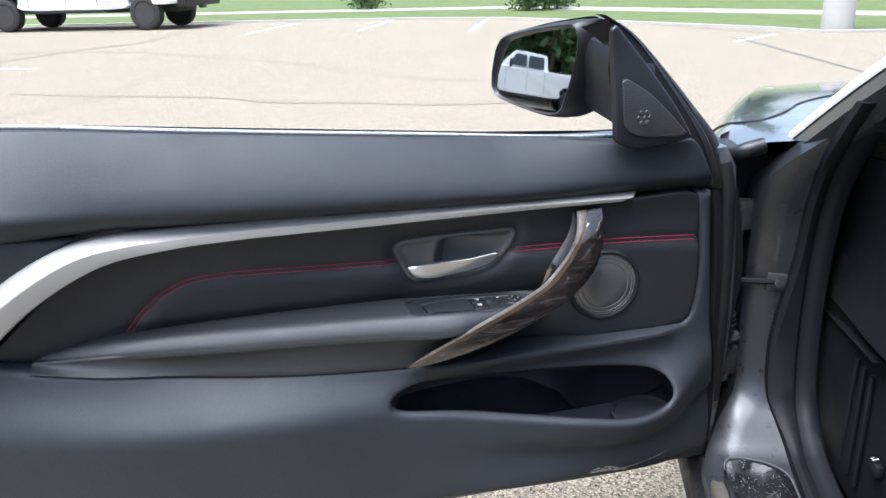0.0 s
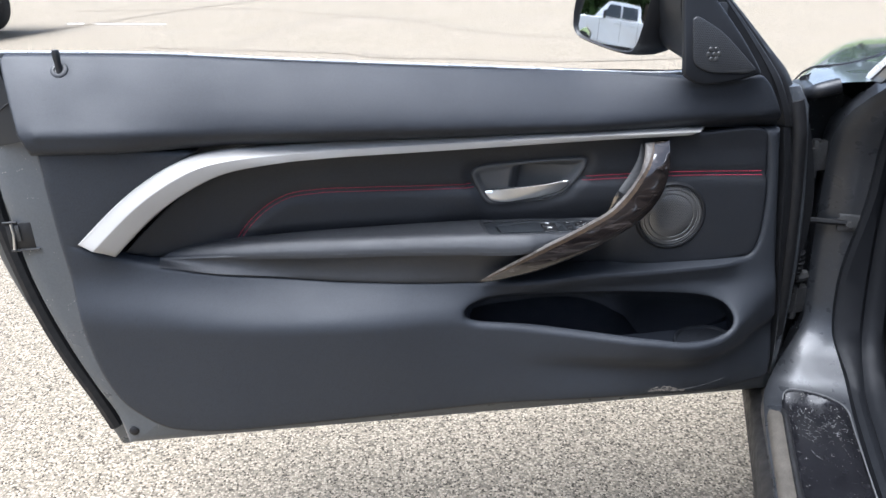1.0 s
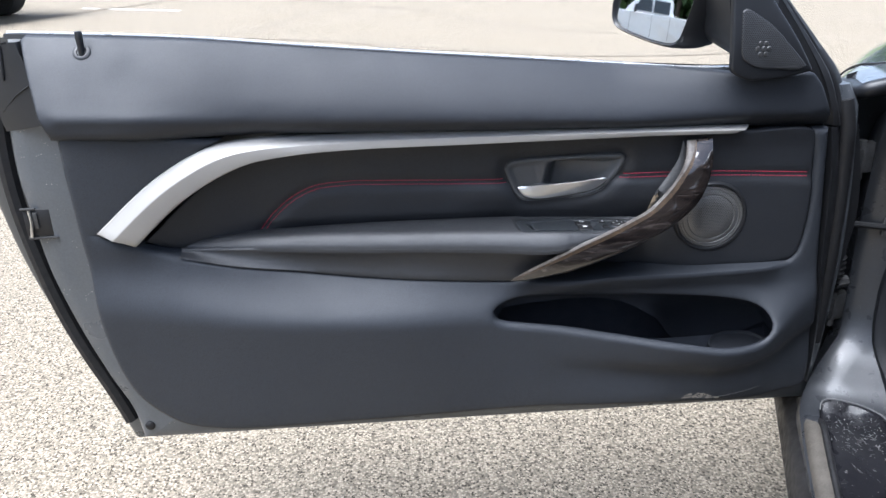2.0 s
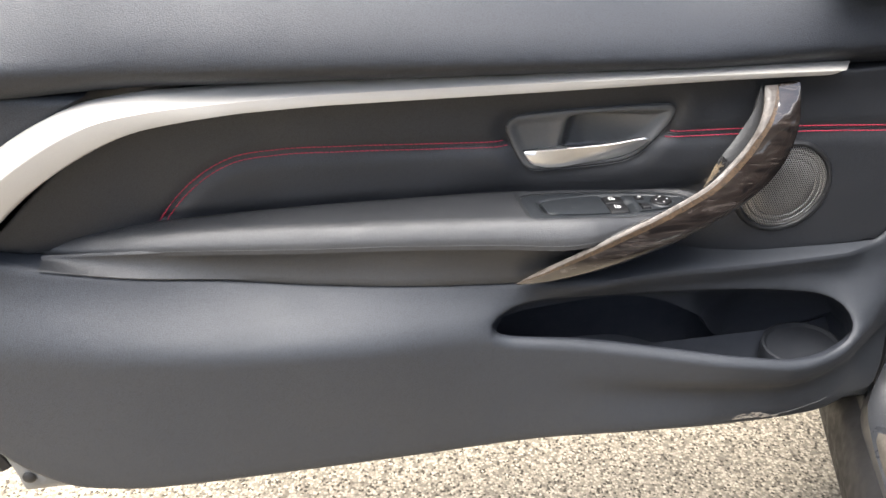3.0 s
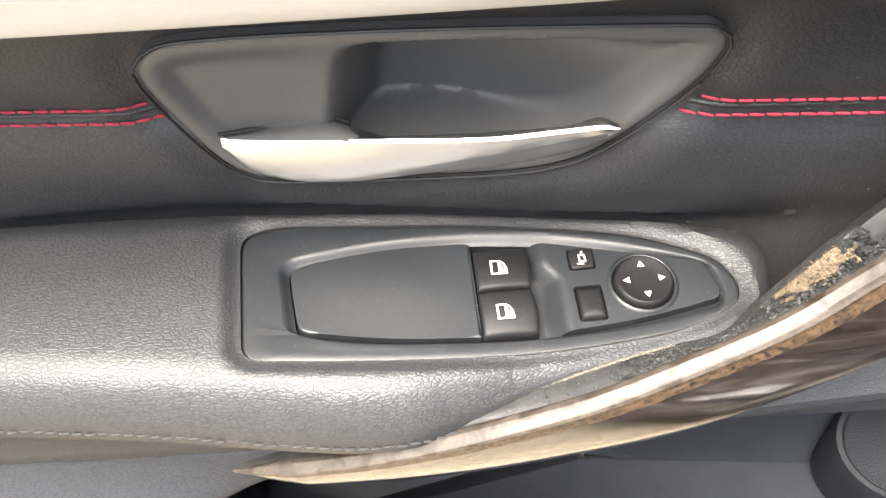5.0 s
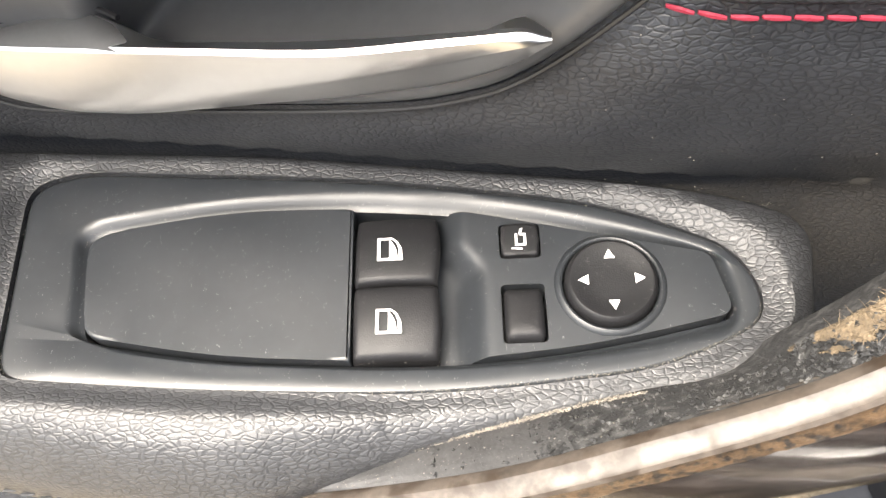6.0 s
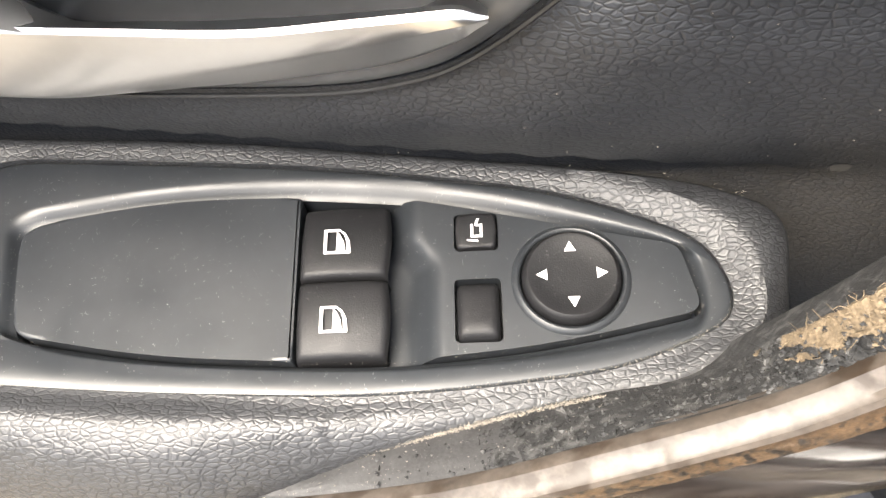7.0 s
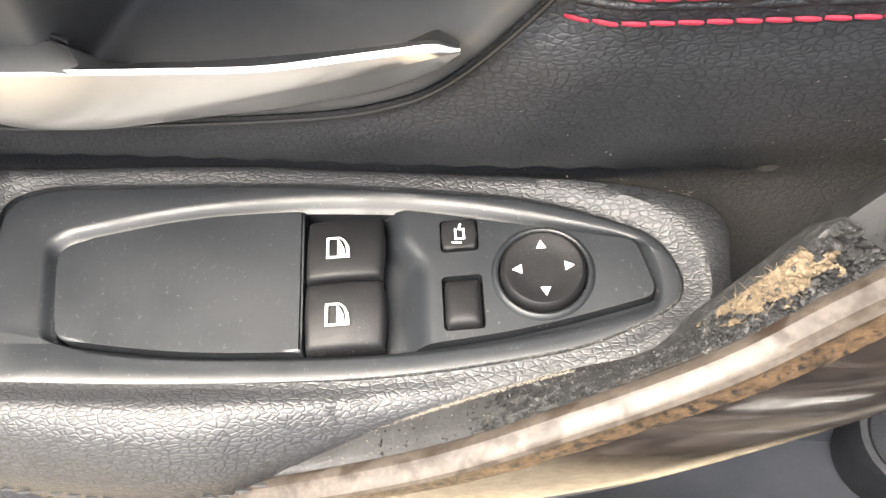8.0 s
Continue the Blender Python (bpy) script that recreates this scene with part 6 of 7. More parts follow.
for i in range(110):
    f, l = -0.20 - abs(scuff_rng.gauss(0, 0.06)), -0.02 - 0.085 * scuff_rng.random()
    a, size, w, b = scuff_rng.gauss(0.5, 0.7), scuff_rng.uniform(0.0008, 0.006) * scuff_rng.uniform(0.4, 1.6), scuff_rng.uniform(0.0002, 0.0007), len(verts)
    for q in (-1, -0.3, 0.3, 1):
        g, h = f + math.cos(a) * size * q, l + math.sin(a) * size * q
        base = car_at(g, h, 0.0)
        z = 0.343 + 0.010 * smooth((-0.05 - h) / 0.06) + 0.05 * smooth((g + 0.26) / 0.14) ** 2
        side = (LEFT * math.cos(a) - AHEAD * math.sin(a)) * w * (1.2 - abs(q))
        verts += [base + side + Vector((0, 0, z + 0.0006)), base - side + Vector((0, 0, z + 0.0006))]
    faces += [(b + 2 * k, b + 2 * k + 1, b + 2 * k + 3, b + 2 * k + 2) for k in range(3)]
tag_mesh("scuffing", verts, faces, SCRATCH, step_plate, "pale scratches on the step plate", smooth=False)["kind"] = "stuff"
# outer sill skirt
loft("sill_skirt", [[car_at(f, 0.015, 0.318), car_at(f, 0.032, 0.30), car_at(f, 0.036, 0.25), car_at(f, 0.02, 0.19), car_at(f, -0.03, 0.165)] for f in (0.06, -0.02, -0.1, -0.3, -0.8, -1.6)], RUBBER, car, "dusty black lower sill skirt")
flange = [(0.02, 0.300), (-0.06, 0.306), (-0.13, 0.316), (-0.19, 0.328)] + [(p.x, p.z) for p in post if p.x < -0.22 and p.z < 0.40]
loft("sill_liner", [[car_at(f, -0.010, z + 0.007), car_at(f, -0.004, z + 0.010), car_at(f, 0.004, z + 0.010), car_at(f, 0.011, z + 0.007), car_at(f, 0.015, z), car_at(f, 0.016, z - 0.012)] for f, z in flange], DUSTY, car, "dusty tan-grey sill flange")
tube("sill_seal", [car_at(f, -0.012, z + 0.010) for f, z in flange], 0.0055, RUBBER, car, "thin black seal beside the step plate")
tube("plate_edge", [car_at(p.x, p.y, 0.3425 + 0.010 * smooth((-0.05 - p.y) / 0.06) + 0.05 * smooth((p.x + 0.26) / 0.14) ** 2) for p in plate_pts], 0.0011, SCRATCH, step_plate, "rubbed pale edge", sides=6)
# black plastic cap where bonnet, wing and windscreen meet
tube("corner_cap", spline([(0.455, 0.205, 0.858), (0.434, 0.135, 0.868), (0.408, 0.072, 0.873), (0.412, 0.052, 0.881), (0.440, 0.043, 0.889)], 0.006), 0.013, COVER, car, "black plastic cap at the bonnet corner", sides=10)
# hinge gap: a dark sheet and a darkened wing edge paint its shade
loft("hinge_gap_shade", [[car_at(0.10, -0.16, z), car_at(0.10, -0.03, z), car_at(0.05, 0.0, z)] for z in (0.30, 0.55, 0.883)], DARK, car, "dark sheet painting the shade behind the hinges")
loft("wing_edge", [[car_at(0.00, 0.015, z), car_at(-0.01, 0.005, z), car_at(-0.005, -0.02, z), car_at(0.02, -0.05, z), car_at(0.02, -0.07, z), car_at(-0.02, -0.075, z)] for z in (0.34, 0.5, 0.7, 0.80, 0.86)], SHADED_PAINT, car, "wing return edge with shade put into its colour")

for f in (0.78, -2.03):
    for side, l in ((1, -0.20 if f > 0 else -0.12), (-1, -1.23 if f > 0 else -1.31)):
        spin = HINGE + AHEAD * f + LEFT * l
        rows = []
        for dr, dy in ((0.7, 0.5), (0.95, 0.48), (1.0, 0.3), (1.0, -0.3), (0.95, -0.48), (0.7, -0.5)):
            rows.append([spin + AHEAD * (0.325 * dr * math.cos(a)) + LEFT * (side * 0.23 * dy) + Vector((0, 0, 0.325 + 0.325 * dr * math.sin(a))) for a in (2 * math.pi * s / 28 for s in range(28))])
        loft("wheel", rows, TYRE, car, "black tyre", closed=True)

# tail of the car
tail = []
for f, w, z in ((-2.55, 0.03, 0.955), (-2.9, 0.02, 0.965), (-3.3, -0.02, 0.955), (-3.62, -0.10, 0.93)):
    tail.append([car_at(f, w - 0.02, 0.22), car_at(f, w + 0.01, 0.45), car_at(f, w, 0.75), car_at(f, w - 0.04, z - 0.02)] + [car_at(f, w - 0.05 - (1.33 + 2 * w) * k / 10, z + 0.015 * math.sin(math.pi * k / 10)) for k in range(11)] + [car_at(f, -1.43 - w + 0.04, z - 0.02), car_at(f, -1.43 - w, 0.75), car_at(f, -1.44 - w, 0.45), car_at(f, -1.41 - w, 0.22)])
tail.append([car_at(-3.70, -0.715 + (-0.715 * -1 - 0.12) * math.cos(math.pi * k / 18), 0.22 + 0.70 * math.sin(math.pi * k / 18)) for k in range(19)])
loft("boot_and_tail", tail, PAINT, car, "dark grey boot and tail")
loft("far_flank", [[car_at(f, -1.44, 0.2), car_at(f, -1.47, 0.55), car_at(f, -1.46, 0.80), car_at(f, -1.44, 0.94)] for f in (-0.05, -0.9, -1.8, -2.6)], PAINT, car, "dark grey far flank")

# rubber weatherstrip down the front edge of the door
tube("front_weatherstrip", spline([(0.358, 0.028, 0.872), (0.368, 0.024, 0.82), (0.376, 0.026, 0.72), (0.381, 0.028, 0.58), (0.380, 0.030, 0.44)], 0.012), 0.013, RUBBER, door, "black rubber weatherstrip on the front edge", sides=12)
# hinges, check strap, wiring boot
for z in (0.755, 0.475):
    hinge = thing("door_hinge", "dull steel door hinge between door and jamb", "hinge", group="door hinges")
    a, b = Vector((0.395, 0.070, z)), car_at(-0.012, -0.055, z)
    d = (b - a)
    turn = Matrix.Rotation(math.atan2(d.y, d.x), 3, "Z")
    box("leaf", tuple(a.lerp(b, 0.30)), (d.length * 0.62, 0.014, 0.040), STEEL, hinge, bevel=0.003, turn=turn)
    box("leaf", tuple(a.lerp(b, 0.80) + Vector((0, 0, 0.004))), (d.length * 0.5, 0.018, 0.052), STEEL, hinge, bevel=0.003, turn=turn)
    c = a.lerp(b, 0.58)
    tube("pin", [c + Vector((0, 0, -0.034)), c + Vector((0, 0, 0.034))], 0.0075, STEEL, hinge)
strap_thing = thing("check_strap", "black door check strap with a bolted bracket", "check strap")
a, b = Vector((0.385, 0.085, 0.640)), car_at(-0.035, -0.105, 0.640)
tube("arm", [a, a.lerp(b, 0.5) + Vector((0, 0, 0.003)), b], 0.006, RUBBER, strap_thing)
turn = Matrix.Rotation(math.atan2(AHEAD.y, AHEAD.x), 3, "Z")
bracket = box("bracket", tuple(b + AHEAD * 0.012), (0.03, 0.045, 0.034), STEEL, strap_thing, bevel=0.004, turn=turn)
for dl in (-0.032, 0.004):
    tube("bolt", [b + LEFT * dl - AHEAD * 0.004, b + LEFT * dl - AHEAD * 0.012], 0.006, STEEL, bracket, sides=6)
box("door_bracket", tuple(a + Vector((-0.005, -0.01, 0.012))), (0.03, 0.03, 0.06), STEEL, strap_thing, "grey bracket on the door edge", bevel=0.004)
boot = thing("wiring_boot", "ribbed black rubber wiring boot between door and body", "wiring boot")
path = spline([(0.408, 0.070, 0.606), (0.418, 0.066, 0.590), (0.421, 0.066, 0.566), (0.419, 0.068, 0.545), (0.414, 0.072, 0.528)], 0.0018)
tube("bellows", path, 0.013, RUBBER, boot, radius_of=lambda t: 0.0125 + 0.0035 * math.sin(t * 2 * math.pi * 10), sides=16)
box("collar", (0.407, 0.072, 0.618), (0.030, 0.03, 0.024), RUBBER, boot, "black rubber collar", bevel=0.006)
tube("plug", [Vector((0.424, 0.066, 0.533)), Vector((0.446, 0.070, 0.534))], 0.011, STEEL, boot, "grey connector plug")

# cabin: kick panel, footwell, dashboard end, far side
loft("kick_panel", [[car_at(0.02, -0.19, z), car_at(-0.10, -0.205, z), car_at(-0.24, -0.215, z - 0.02), car_at(-0.34, -0.23, z - 0.03)] for z in (0.33, 0.45, 0.6, 0.7)], CABIN, car, "black plastic kick panel")
for k in range(3):
    tube("kick_rib", [car_at(-0.15 - 0.035 * k, -0.209 + 0.001 * k, 0.36), car_at(-0.155 - 0.033 * k, -0.206, 0.50), car_at(-0.16 - 0.03 * k, -0.205, 0.56)], 0.004, CABIN, car, "raised rib on the kick panel")
box("bonnet_release", tuple(car_at(-0.27, -0.212, 0.43)), (0.034, 0.014, 0.022), CABIN, car, "black bonnet release lever", bevel=0.005, turn=turn)
icon("release_symbol", [[(-1, -0.6), (1, -0.6), (1, -0.3), (-1, -0.3)], [(-1, 0.3), (0.3, 0.6), (0.3, 0.4), (-1, 0.1)]], car, 0.446, tuple(car_at(-0.27, -0.208, 0))[:2], 0.006)
loft("dash_end", [[car_at(f, -0.19 - 0.02 * math.sin(math.pi * s), z0 + (z1 - z0) * s) for s in (0, 0.2, 0.4, 0.6, 0.8, 1.0)] for f, z0, z1 in ((0.05, 0.62, 0.85), (-0.10, 0.62, 0.88), (-0.25, 0.62, 0.90), (-0.36, 0.63, 0.87), (-0.42, 0.68, 0.83))], CABIN, car, "black dashboard end panel")
loft("dashboard", [[car_at(f, -0.19 - 1.2 * k / 6, z) for k in range(7)] for f, z in ((0.1, 0.86), (-0.25, 0.90), (-0.38, 0.87), (-0.44, 0.80), (-0.40, 0.68), (-0.25, 0.60), (0.05, 0.58))], CABIN, car, "black dashboard")
loft("floor_carpet", [[car_at(f, -0.17, z0), car_at(f, -0.22, z), car_at(f, -0.65, z), car_at(f, -0.70, z + 0.2)] for f, z0, z in ((0.25, 0.40, 0.42), (0.02, 0.33, 0.24), (-0.4, 0.33, 0.22), (-1.6, 0.33, 0.22))], CARPET, car, "black carpeted footwell")
loft("firewall", [[car_at(0.2, -0.17 - 1.2 * k / 4, z) for k in range(5)] for z in (0.2, 0.6, 0.84)], CARPET, car, "dark footwell bulkhead")
loft("far_side", [[car_at(f, -1.45, z) for f in (0.1, -0.9, -2.0)] for z in (0.2, 0.7, 0.95)], CABIN, car, "black far side of the cabin")
loft("tunnel", [[car_at(f, -0.66, 0.22), car_at(f, -0.68, 0.52), car_at(f, -0.88, 0.52), car_at(f, -0.90, 0.22)] for f in (0.1, -0.5, -1.6)], CABIN, car, "black centre tunnel")
# unseen, added to close the cabin and keep light off the door
loft("unseen_far_glass", [[car_at(-0.35, -1.44, 0.94), car_at(-1.2, -1.45, 0.95), car_at(-2.4, -1.42, 0.96)], [car_at(-0.75, -1.36, 1.18), car_at(-1.2, -1.30, 1.30), car_at(-2.4, -1.30, 1.24)], [car_at(-1.13, -1.25, 1.37), car_at(-1.5, -1.24, 1.375), car_at(-2.4, -1.28, 1.27)]], TINT, car, "unseen dark far side glass, added to block light")
loft("unseen_rear_screen", [[car_at(-3.2, -0.12 - 1.2 * k / 6, 0.96) for k in range(7)], [car_at(-2.58, -0.30 - 0.95 * k / 6, 1.23) for k in range(7)]], TINT, car, "unseen dark rear screen, added to block light")
loft("unseen_quarter_glass", [[car_at(-1.75, 0.0, 0.95), car_at(-2.6, -0.02, 0.96), car_at(-3.2, -0.1, 0.96)], [car_at(-1.75, -0.2, 1.18), car_at(-2.3, -0.2, 1.15), car_at(-2.9, -0.2, 1.08)], [car_at(-1.75, -0.355, 1.365), car_at(-2.2, -0.33, 1.32), car_at(-2.6, -0.30, 1.23)]], TINT, car, "unseen dark rear quarter glass, added to block light")
loft("unseen_rear_wall", [[car_at(-2.2, -0.1 - 1.3 * k / 4, z) for k in range(5)] for z in (0.2, 0.7, 1.1)], CARPET, car, "unseen black rear wall, added to block light")
# rear quarter behind the opening, never far from the lens
loft("rear_quarter", [[car_at(f, 0.02 - 0.01, 0.2), car_at(f, 0.04, 0.6), car_at(f, 0.0, 0.95)] for f in (-1.75, -2.2, -3.2)], PAINT, car, "dark grey rear quarter")

# ---- parked vehicles ----
def wheel(parent, x, y, r, side, width=0.27):
    """A tyre with a dished rim and five spokes; side: which way the rim faces."""
    tyre_rows, s = [], side
    for dr, dy in ((0.62, 0.35), (0.68, 0.48), (0.9, 0.5), (0.98, 0.42), (1.0, 0.25), (1.0, -0.25), (0.98, -0.42), (0.9, -0.5), (0.62, -0.5)):
        tyre_rows.append([(x + r * dr * math.cos(a), y + s * width * dy, r + r * dr * math.sin(a)) for a in (2 * math.pi * k / 28 for k in range(28))])
    tyre = loft("wheel", tyre_rows, TYRE, parent, "black tyre", closed=True, caps=True)
    rim_rows = [[(x + r * dr * math.cos(a), y + s * width * dy, r + r * dr * math.sin(a)) for a in (2 * math.pi * k / 28 for k in range(28))] for dr, dy in ((0.64, 0.46), (0.60, 0.44), (0.56, 0.30), (0.3, 0.22), (0.01, 0.22))]
    loft("rim_dish", rim_rows, STEEL, tyre, closed=True)
    for k in range(6):
        a = 2 * math.pi * k / 6
        c, sn = math.cos(a), math.sin(a)
        rows = []
        for q, w in ((0.10, 0.13), (0.3, 0.09), (0.57, 0.12)):
            rows.append([(x + r * (q * c - e * w * sn), y + s * width * d, r + r * (q * sn + e * w * c)) for e, d in ((-1, 0.26), (-0.8, 0.40), (0.8, 0.40), (1, 0.26))])
        loft("spoke", rows, RIM, tyre)
    loft("hub", [[(x + r * q * math.cos(b), y + s * width * d, r + r * q * math.sin(b)) for b in (2 * math.pi * k / 16 for k in range(16))] for q, d in ((0.17, 0.3), (0.15, 0.43), (0.01, 0.45))], RIM, tyre, closed=True)


def side_loft(name, outline, half, mat, parent, label="", tuck=None):
    """A body closed across its width: the side outline (x, z), rounded in towards both flanks."""
    ring = spline([(x, z, 0) for x, z in outline], 0.09, closed=True)
    cx, cz = sum(p.x for p in ring) / len(ring), sum(p.y for p in ring) / len(ring)
    rows = []
    for y, g in ((-half, 0.93), (-half * 0.99, 0.965), (-half * 0.95, 0.99), (-half * 0.8, 1.0), (half * 0.8, 1.0), (half * 0.95, 0.99), (half * 0.99, 0.965), (half, 0.93)):
        rows.append([(cx + (p.x - cx) * (g if tuck is None else 1 - (1 - g) * 0.4), y * (1 if tuck is None else 1 - tuck * smooth((p.y - 1.0) / 0.8)), cz + (p.y - cz) * (1 - (1 - g) * 0.5)) for p in ring])
    return loft(name, rows, mat, parent, label, closed=True)


def pickup(name, label, paint, m, long_cab=True):
    """A crew-cab pickup, nose to +x, standing on z = 0."""
    top = thing(name, label, "pickup truck")
    top.matrix_world = m
    h = 0.98
    body = side_loft("lower_body", [(-2.72, 0.62), (-2.78, 0.78), (-2.76, 1.25), (-2.70, 1.36), (-0.75, 1.36), (0.0, 1.34), (1.35, 1.34), (2.3, 1.30), (2.72, 1.18), (2.84, 0.95), (2.82, 0.62), (2.6, 0.50), (2.36, 0.52), (2.30, 0.75), (2.05, 0.92), (1.75, 0.92), (1.5, 0.75), (1.44, 0.52), (0.0, 0.50), (-1.4, 0.52), (-1.46, 0.75), (-1.7, 0.92), (-2.0, 0.92), (-2.25, 0.75), (-2.31, 0.60)], h, paint, top, "painted truck body")
    cab = side_loft("cab", [(-0.72, 1.30), (-0.80, 1.50), (-0.74, 1.84), (-0.55, 1.90), (0.55, 1.90), (0.85, 1.83), (1.40, 1.36), (1.2, 1.30)], h * 0.97, paint, top, "painted cab", tuck=0.14)
    for side in (-1, 1):
        for x0, x1, n in ((-0.62, 0.12, "rear_window"), (0.20, 1.05, "front_window")):
            shrink = 0.32 if n == "front_window" else 0.0
            y0, y1 = side * (h * 0.97 - 0.035), side * (h * 0.97 * 0.885 - 0.0)
            rows = [[(x0, y0 + side * 0.055, 1.40), (x1, y0 + side * 0.055, 1.40)], [(x0, y0 + side * 0.02, 1.58), (x1 - shrink * 0.4, y0 + side * 0.02, 1.58)], [(x0 + 0.02, y1 + side * 0.035, 1.80), (x1 - shrink, y1 + side * 0.035, 1.80)]]
            loft(n, rows, TINT, cab, "dark tinted side window")
        housing = box("door_mirror", (0.98, side * 1.10, 1.45), (0.12, 0.20, 0.26), PLASTIC, top, "black door mirror", bevel=0.03)
        box("mirror_stalk", (1.0, side * 0.98, 1.38), (0.06, 0.14, 0.05), PLASTIC, housing, bevel=0.01)
        for x in (-0.68, 0.15, 1.18):
            box("door_gap", (x, side * (h - 0.0005), 0.96), (0.012, 0.012, 0.72), DARK, body, "dark door gap", bevel=0.0)
        for x in (-0.45, 0.36):
            box("door_grip", (x, side * (h + 0.005), 1.22), (0.20, 0.03, 0.035), paint, body, "painted door handle", bevel=0.01)
        box("side_step", (0.25, side * 0.92, 0.46), (2.2, 0.16, 0.05), PLASTIC, top, "black side step", bevel=0.015)
        for x in (-1.88, 1.90):
            wheel(top, x, side * 0.84, 0.40, side)
        box("tail_lamp", (-2.72, side * 0.90, 1.15), (0.10, 0.14, 0.36), RED_LENS, top, "red tail lamp", bevel=0.02)
        box("head_lamp", (2.74, side * 0.78, 1.02), (0.14, 0.30, 0.18), CHROME, top, "clear headlamp", bevel=0.03)
    rear = box("rear_bumper", (-2.86, 0, 0.66), (0.22, 1.90, 0.26), PLASTIC if paint is WHITE_CAR else paint, top, "dark rear bumper", bevel=0.03)
    box("hitch", (-2.93, 0, 0.52), (0.16, 0.12, 0.10), STEEL, rear, "tow hitch", bevel=0.01)
    box("front_bumper", (2.84, 0, 0.62), (0.2, 1.92, 0.26), CHROME, top, "bright front bumper", bevel=0.04)
    box("grille", (2.86, 0, 1.0), (0.06, 1.2, 0.34), DARK, top, "dark grille", bevel=0.02)
    box("chassis", (0, 0, 0.50), (5.0, 1.1, 0.18), DARK, top, "dark underbody", bevel=0.02)
    loft("rear_glass", [[(-0.79, y, z) for y in (-0.7, 0, 0.7)] for z in (1.45, 1.78)], TINT, cab, "dark rear window")
    return top


def heading(x, y, dx, dy):
    return pose(x, y, 0, 0, 0, math.degrees(math.atan2(dy, dx)))


pickup("pickup_truck", "white crew-cab pickup parked by the lawn", WHITE_CAR, heading(-4.15, 21.35, -0.92, 0.39))
pickup("pickup_truck", "white crew-cab pickup parked in the lot behind", WHITE_CAR, heading(-15.2, 5.5, 0.46, 0.88))
pickup("pickup_truck", "white pickup parked beside the other white pickup", WHITE_CAR, heading(-12.8, -1.9, 0.31, 0.95))
pickup("pickup_truck", "grey pickup with red tail lamps parked in the lot", GREY_CAR, heading(-8.05, 11.4, -0.93, 0.37))


# ---- planting ----
def leaf_cloud(name, centre_of, count, size, mat, parent, rng, label=""):
    verts, faces = [], []
    for i in range(count):
        c = centre_of(rng)
        u = Vector((rng.gauss(0, 1), rng.gauss(0, 1), rng.gauss(0, 1))).normalized()
        v = u.cross(Vector((rng.gauss(0, 1), rng.gauss(0, 1), rng.gauss(0, 1)))).normalized()
        s = size * rng.uniform(0.6, 1.3)
        b = len(verts)
        verts += [c - u * s, c + v * s * 0.45, c + u * s, c - v * s * 0.45]
        faces.append((b, b + 1, b + 2, b + 3))
    return tag_mesh(name, verts, faces, mat, parent, label, smooth=False)


def tree(name, label, m, seed, height=9.0):
    rng = random.Random(seed)
    top = thing(name, label, "tree", group="trees behind the lot")
    top.matrix_world = m
    trunk_rows = []
    for i in range(9):
        t = i / 8
        r = 0.22 * (1 - t * 0.75)
        trunk_rows.append([(0.25 * math.sin(t * 2 + seed) + r * math.cos(a), 0.2 * math.sin(t * 3) + r * math.sin(a), height * 0.62 * t) for a in (2 * math.pi * k / 10 for k in range(10))])
    loft("trunk", trunk_rows, BARK, top, closed=True)
    clumps = []
    for i in range(22):
        a, h = rng.uniform(0, 6.283), rng.uniform(0.22, 1.0)
        reach = (0.30 - 0.22 * (h - 0.35) ** 2) * height * rng.uniform(0.35, 1.0)
        c = Vector((math.cos(a) * reach, math.sin(a) * reach, height * h))
        clumps.append((c, rng.uniform(0.5, 1.3)))
        if i < 8:
            base = Vector((0, 0, height * (0.25 + 0.3 * rng.random())))
            tube("limb", [base, base.lerp(c, 0.5) + Vector((0, 0, 0.2)), c], 0.06, BARK, top, radius_of=lambda t: 0.08 * (1 - 0.8 * t), sides=6)

    def spot(r):
        c, s = clumps[r.randrange(len(clumps))]
        return c + Vector((r.gauss(0, s * 0.6), r.gauss(0, s * 0.6), r.gauss(0, s * 0.5)))
    leaf_cloud("crown", spot, 9000, 0.30, LEAF, top, rng, "dense green crown")
    return top


first_tree = tree("tree", "leafy green tree beyond the parking lot", pose(-24, 3, 0), 3)
second_tree = tree("tree", "leafy green tree beyond the parking lot", pose(-23, -8, 0), 5, 10.5)
tree_rng = random.Random(12)
for k, (x, y) in enumerate(((-26, 12), (-30, 20), (-22, -3), (-25, -14), (-20, -20), (-15, -26), (-28, -2), (-29, 7), (-8, -30), (2, -32), (12, -30), (27, 42), (38, 36), (48, 28), (-21, 6), (-23, 9.5), (-22, 0.5), (-25, 5.5), (-20, 12.5), (-23, 16), (-27, 9))):
    copy_thing((first_tree, second_tree)[k % 2], pose(x, y, 0, 0, 0, tree_rng.uniform(0, 360)))


def shrub(m, seed):
    rng = random.Random(seed)
    top = thing("shrub", "small dark green shrub on the lawn", "shrub", group="shrubs on the lawn")
    top.matrix_world = m
    tube("stem", [(0, 0, -0.02), (0.02, 0, 0.25)], 0.03, BARK, top)
    leaf_cloud("foliage", lambda r: Vector((r.gauss(0, 0.28), r.gauss(0, 0.28), 0.05 + abs(r.gauss(0.35, 0.22)))), 1400, 0.06, LEAF, top, rng)


for k, (f, l) in enumerate(((24.8, 6.6), (22.4, 1.2), (22.6, 0.4))):
    p = car_at(f, l, 0.03)
    shrub(Matrix.Translation(p), 20 + k)

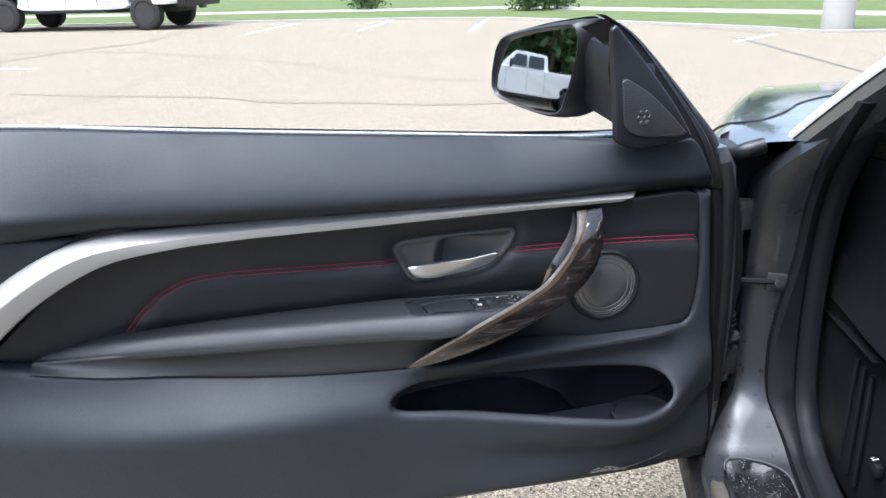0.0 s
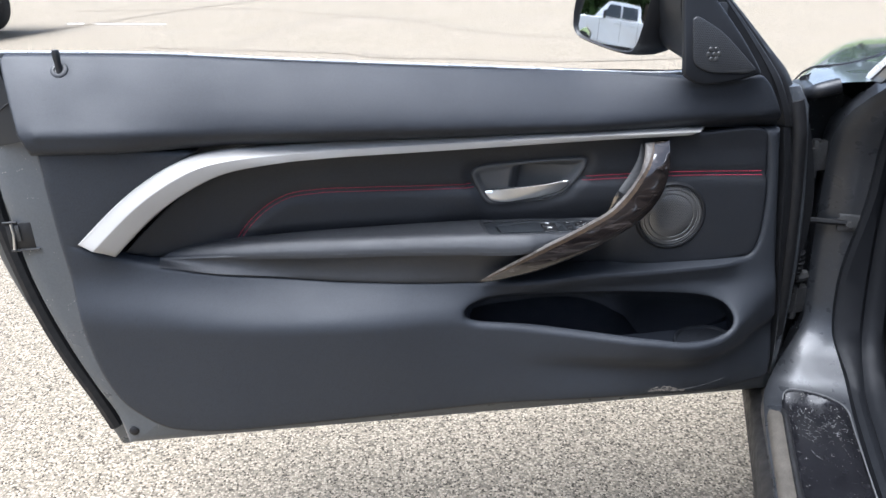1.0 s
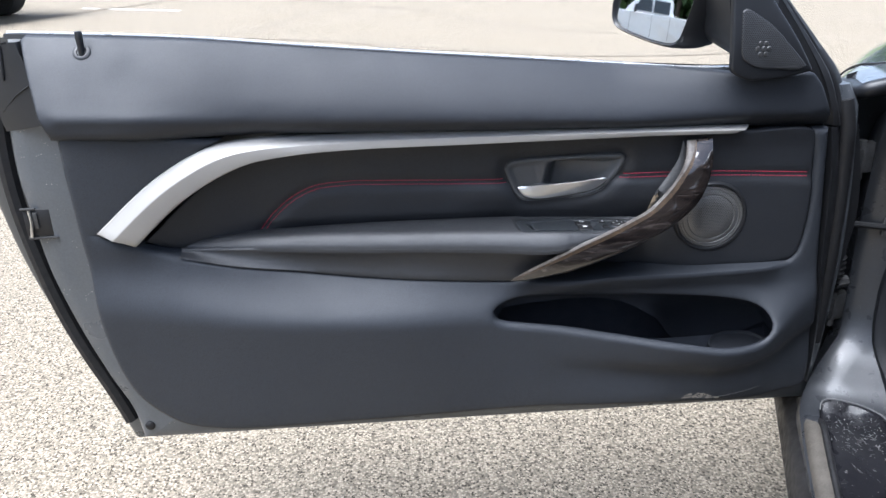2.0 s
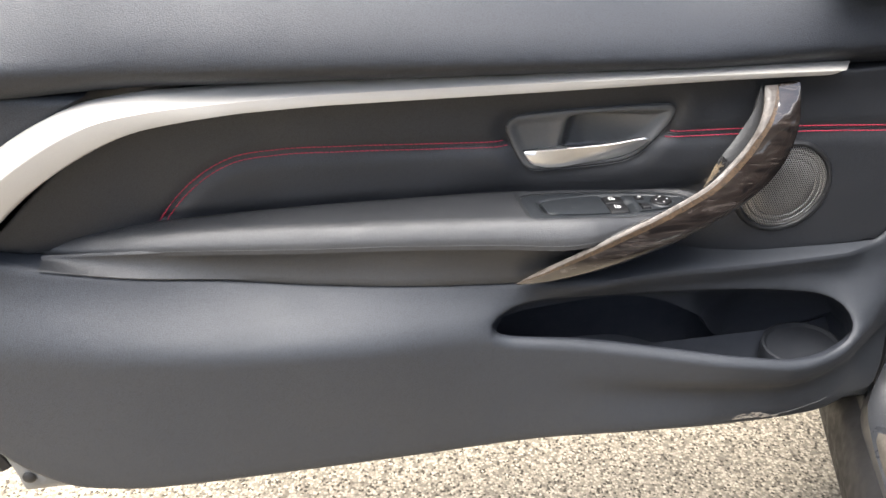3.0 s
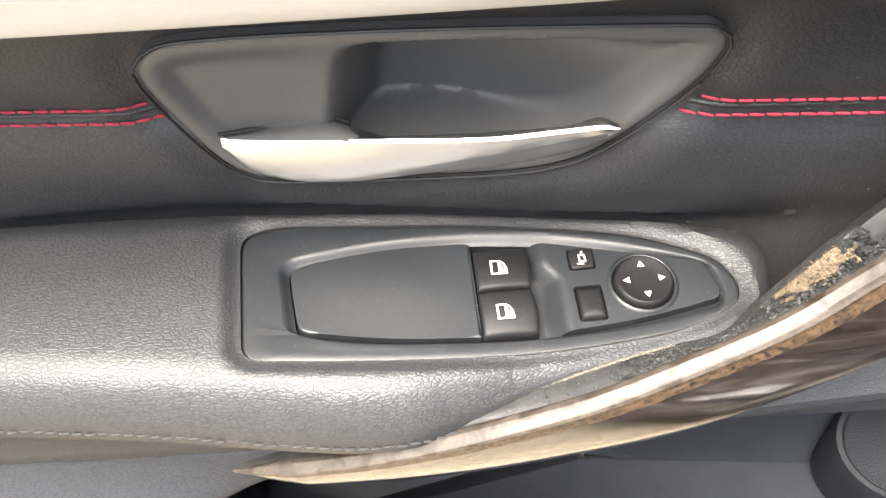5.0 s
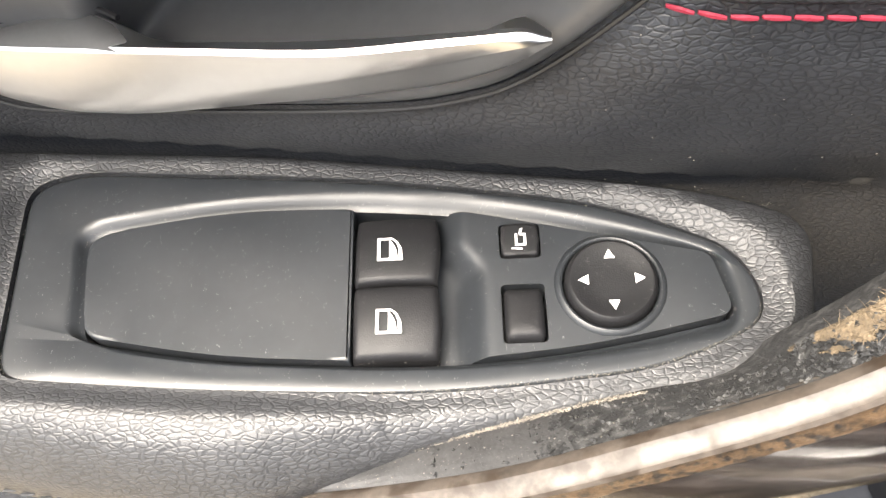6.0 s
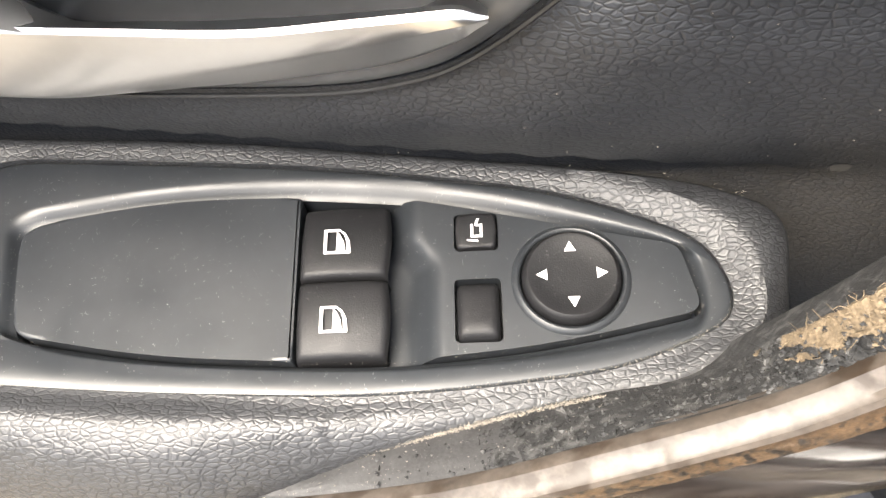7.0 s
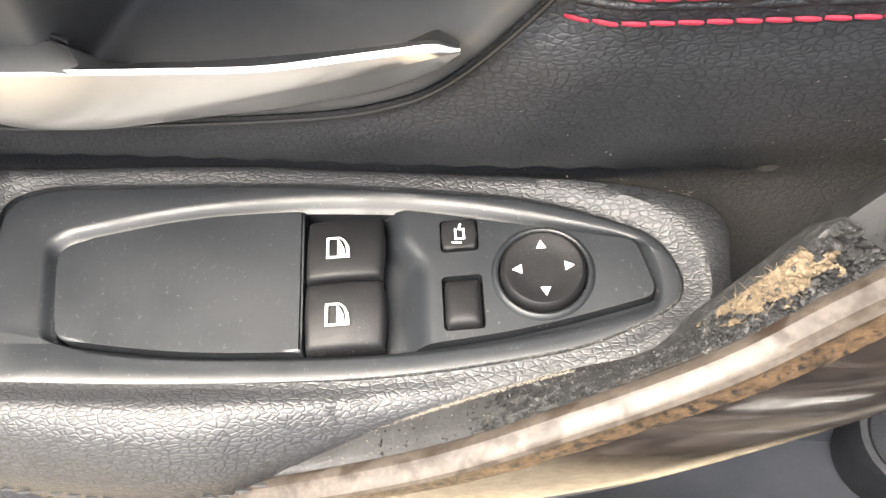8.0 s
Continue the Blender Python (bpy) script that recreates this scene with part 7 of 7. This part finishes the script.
# scuff on the insert and scrape at the foot of the panel
scrape_rng = random.Random(31)
verts, faces = [], []
for i in range(60):
    x = 0.110 + 0.062 * scrape_rng.random()
    z = 0.4005 - 0.12 * (x - 0.11) + 0.013 * scrape_rng.random() * (1 - abs(x - 0.135) / 0.045)
    y = lower_place(x, z)[1] - 0.0014
    s = scrape_rng.uniform(0.001, 0.005)
    b = len(verts)
    verts += [(x - s, y, z - 0.0006), (x + s, y, z), (x + s * 0.7, y, z + 0.0012), (x - s * 0.7, y, z + 0.0008)]
    faces.append((b, b + 1, b + 2, b + 3))
tag_mesh("scrape", verts, faces, DUST, door, "pale scrape at the foot of the panel", smooth=False)
tube("scratch", [(x, lower_place(x, z)[1] - 0.0004, z) for x, z in ((0.15 + 0.10 * k / 20, 0.396 + 0.007 * (k / 20) ** 2) for k in range(21))], 0.00035, SCRATCH, lower_panel, "long pale scratch", sides=6)

# lint and crumbs along the back of the armrest and on the insert, with one pale scuff
lint_rng = random.Random(77)
verts, faces = [], []
for i in range(230):
    if i < 130:
        x = 0.044 - 0.13 * lint_rng.random() ** 1.6
        k = min(range(len(back_line)), key=lambda q: abs(back_line[q][0] - x))
        y, z = back_line[k][1] - 0.0006 + lint_rng.gauss(0, 0.0006), 0.6905 + lint_rng.gauss(0, 0.0012)
    else:
        x, z = lint_rng.uniform(-0.02, 0.12), lint_rng.uniform(0.70, 0.80)
        y = insert_skin(x, z)[1] - 0.0004
    a, s = lint_rng.uniform(0, 6.283), lint_rng.uniform(0.0001, 0.00035)
    w, b = s * lint_rng.uniform(0.3, 0.9), len(verts)
    dx, dz = math.cos(a) * s, math.sin(a) * s
    verts += [(x - dx, y, z - dz), (x - dz * w / s, y - w * 0.4, z + dx * w / s), (x + dx, y, z + dz), (x + dz * w / s, y - w * 0.4, z - dx * w / s), (x, y - w, z)]
    faces += [(b, b + 1, b + 4), (b + 1, b + 2, b + 4), (b + 2, b + 3, b + 4), (b + 3, b, b + 4)]
tag_mesh("lint", verts, faces, DUST, door, "pale lint and crumbs", smooth=False)["kind"] = "stuff"
SCUFF = material("pale_rubbed_scuff", (0.055, 0.053, 0.05), 0.6, vary=0.3, vary_scale=300)
scuff_rim = [(0.0610 + r * 0.0022 * math.cos(a) + 0.0006 * math.sin(2 * a), 0.7040 + r * 0.0036 * math.sin(a)) for a, r in ((2 * math.pi * s / 18, 0.8 + 0.3 * lint_rng.random()) for s in range(18))]
sheet("scuff", scuff_rim, lambda x, z: (x, insert_skin(x, z)[1] - 0.0004, z), SCUFF, insert_panel, "pale rubbed scuff", step=0.002)
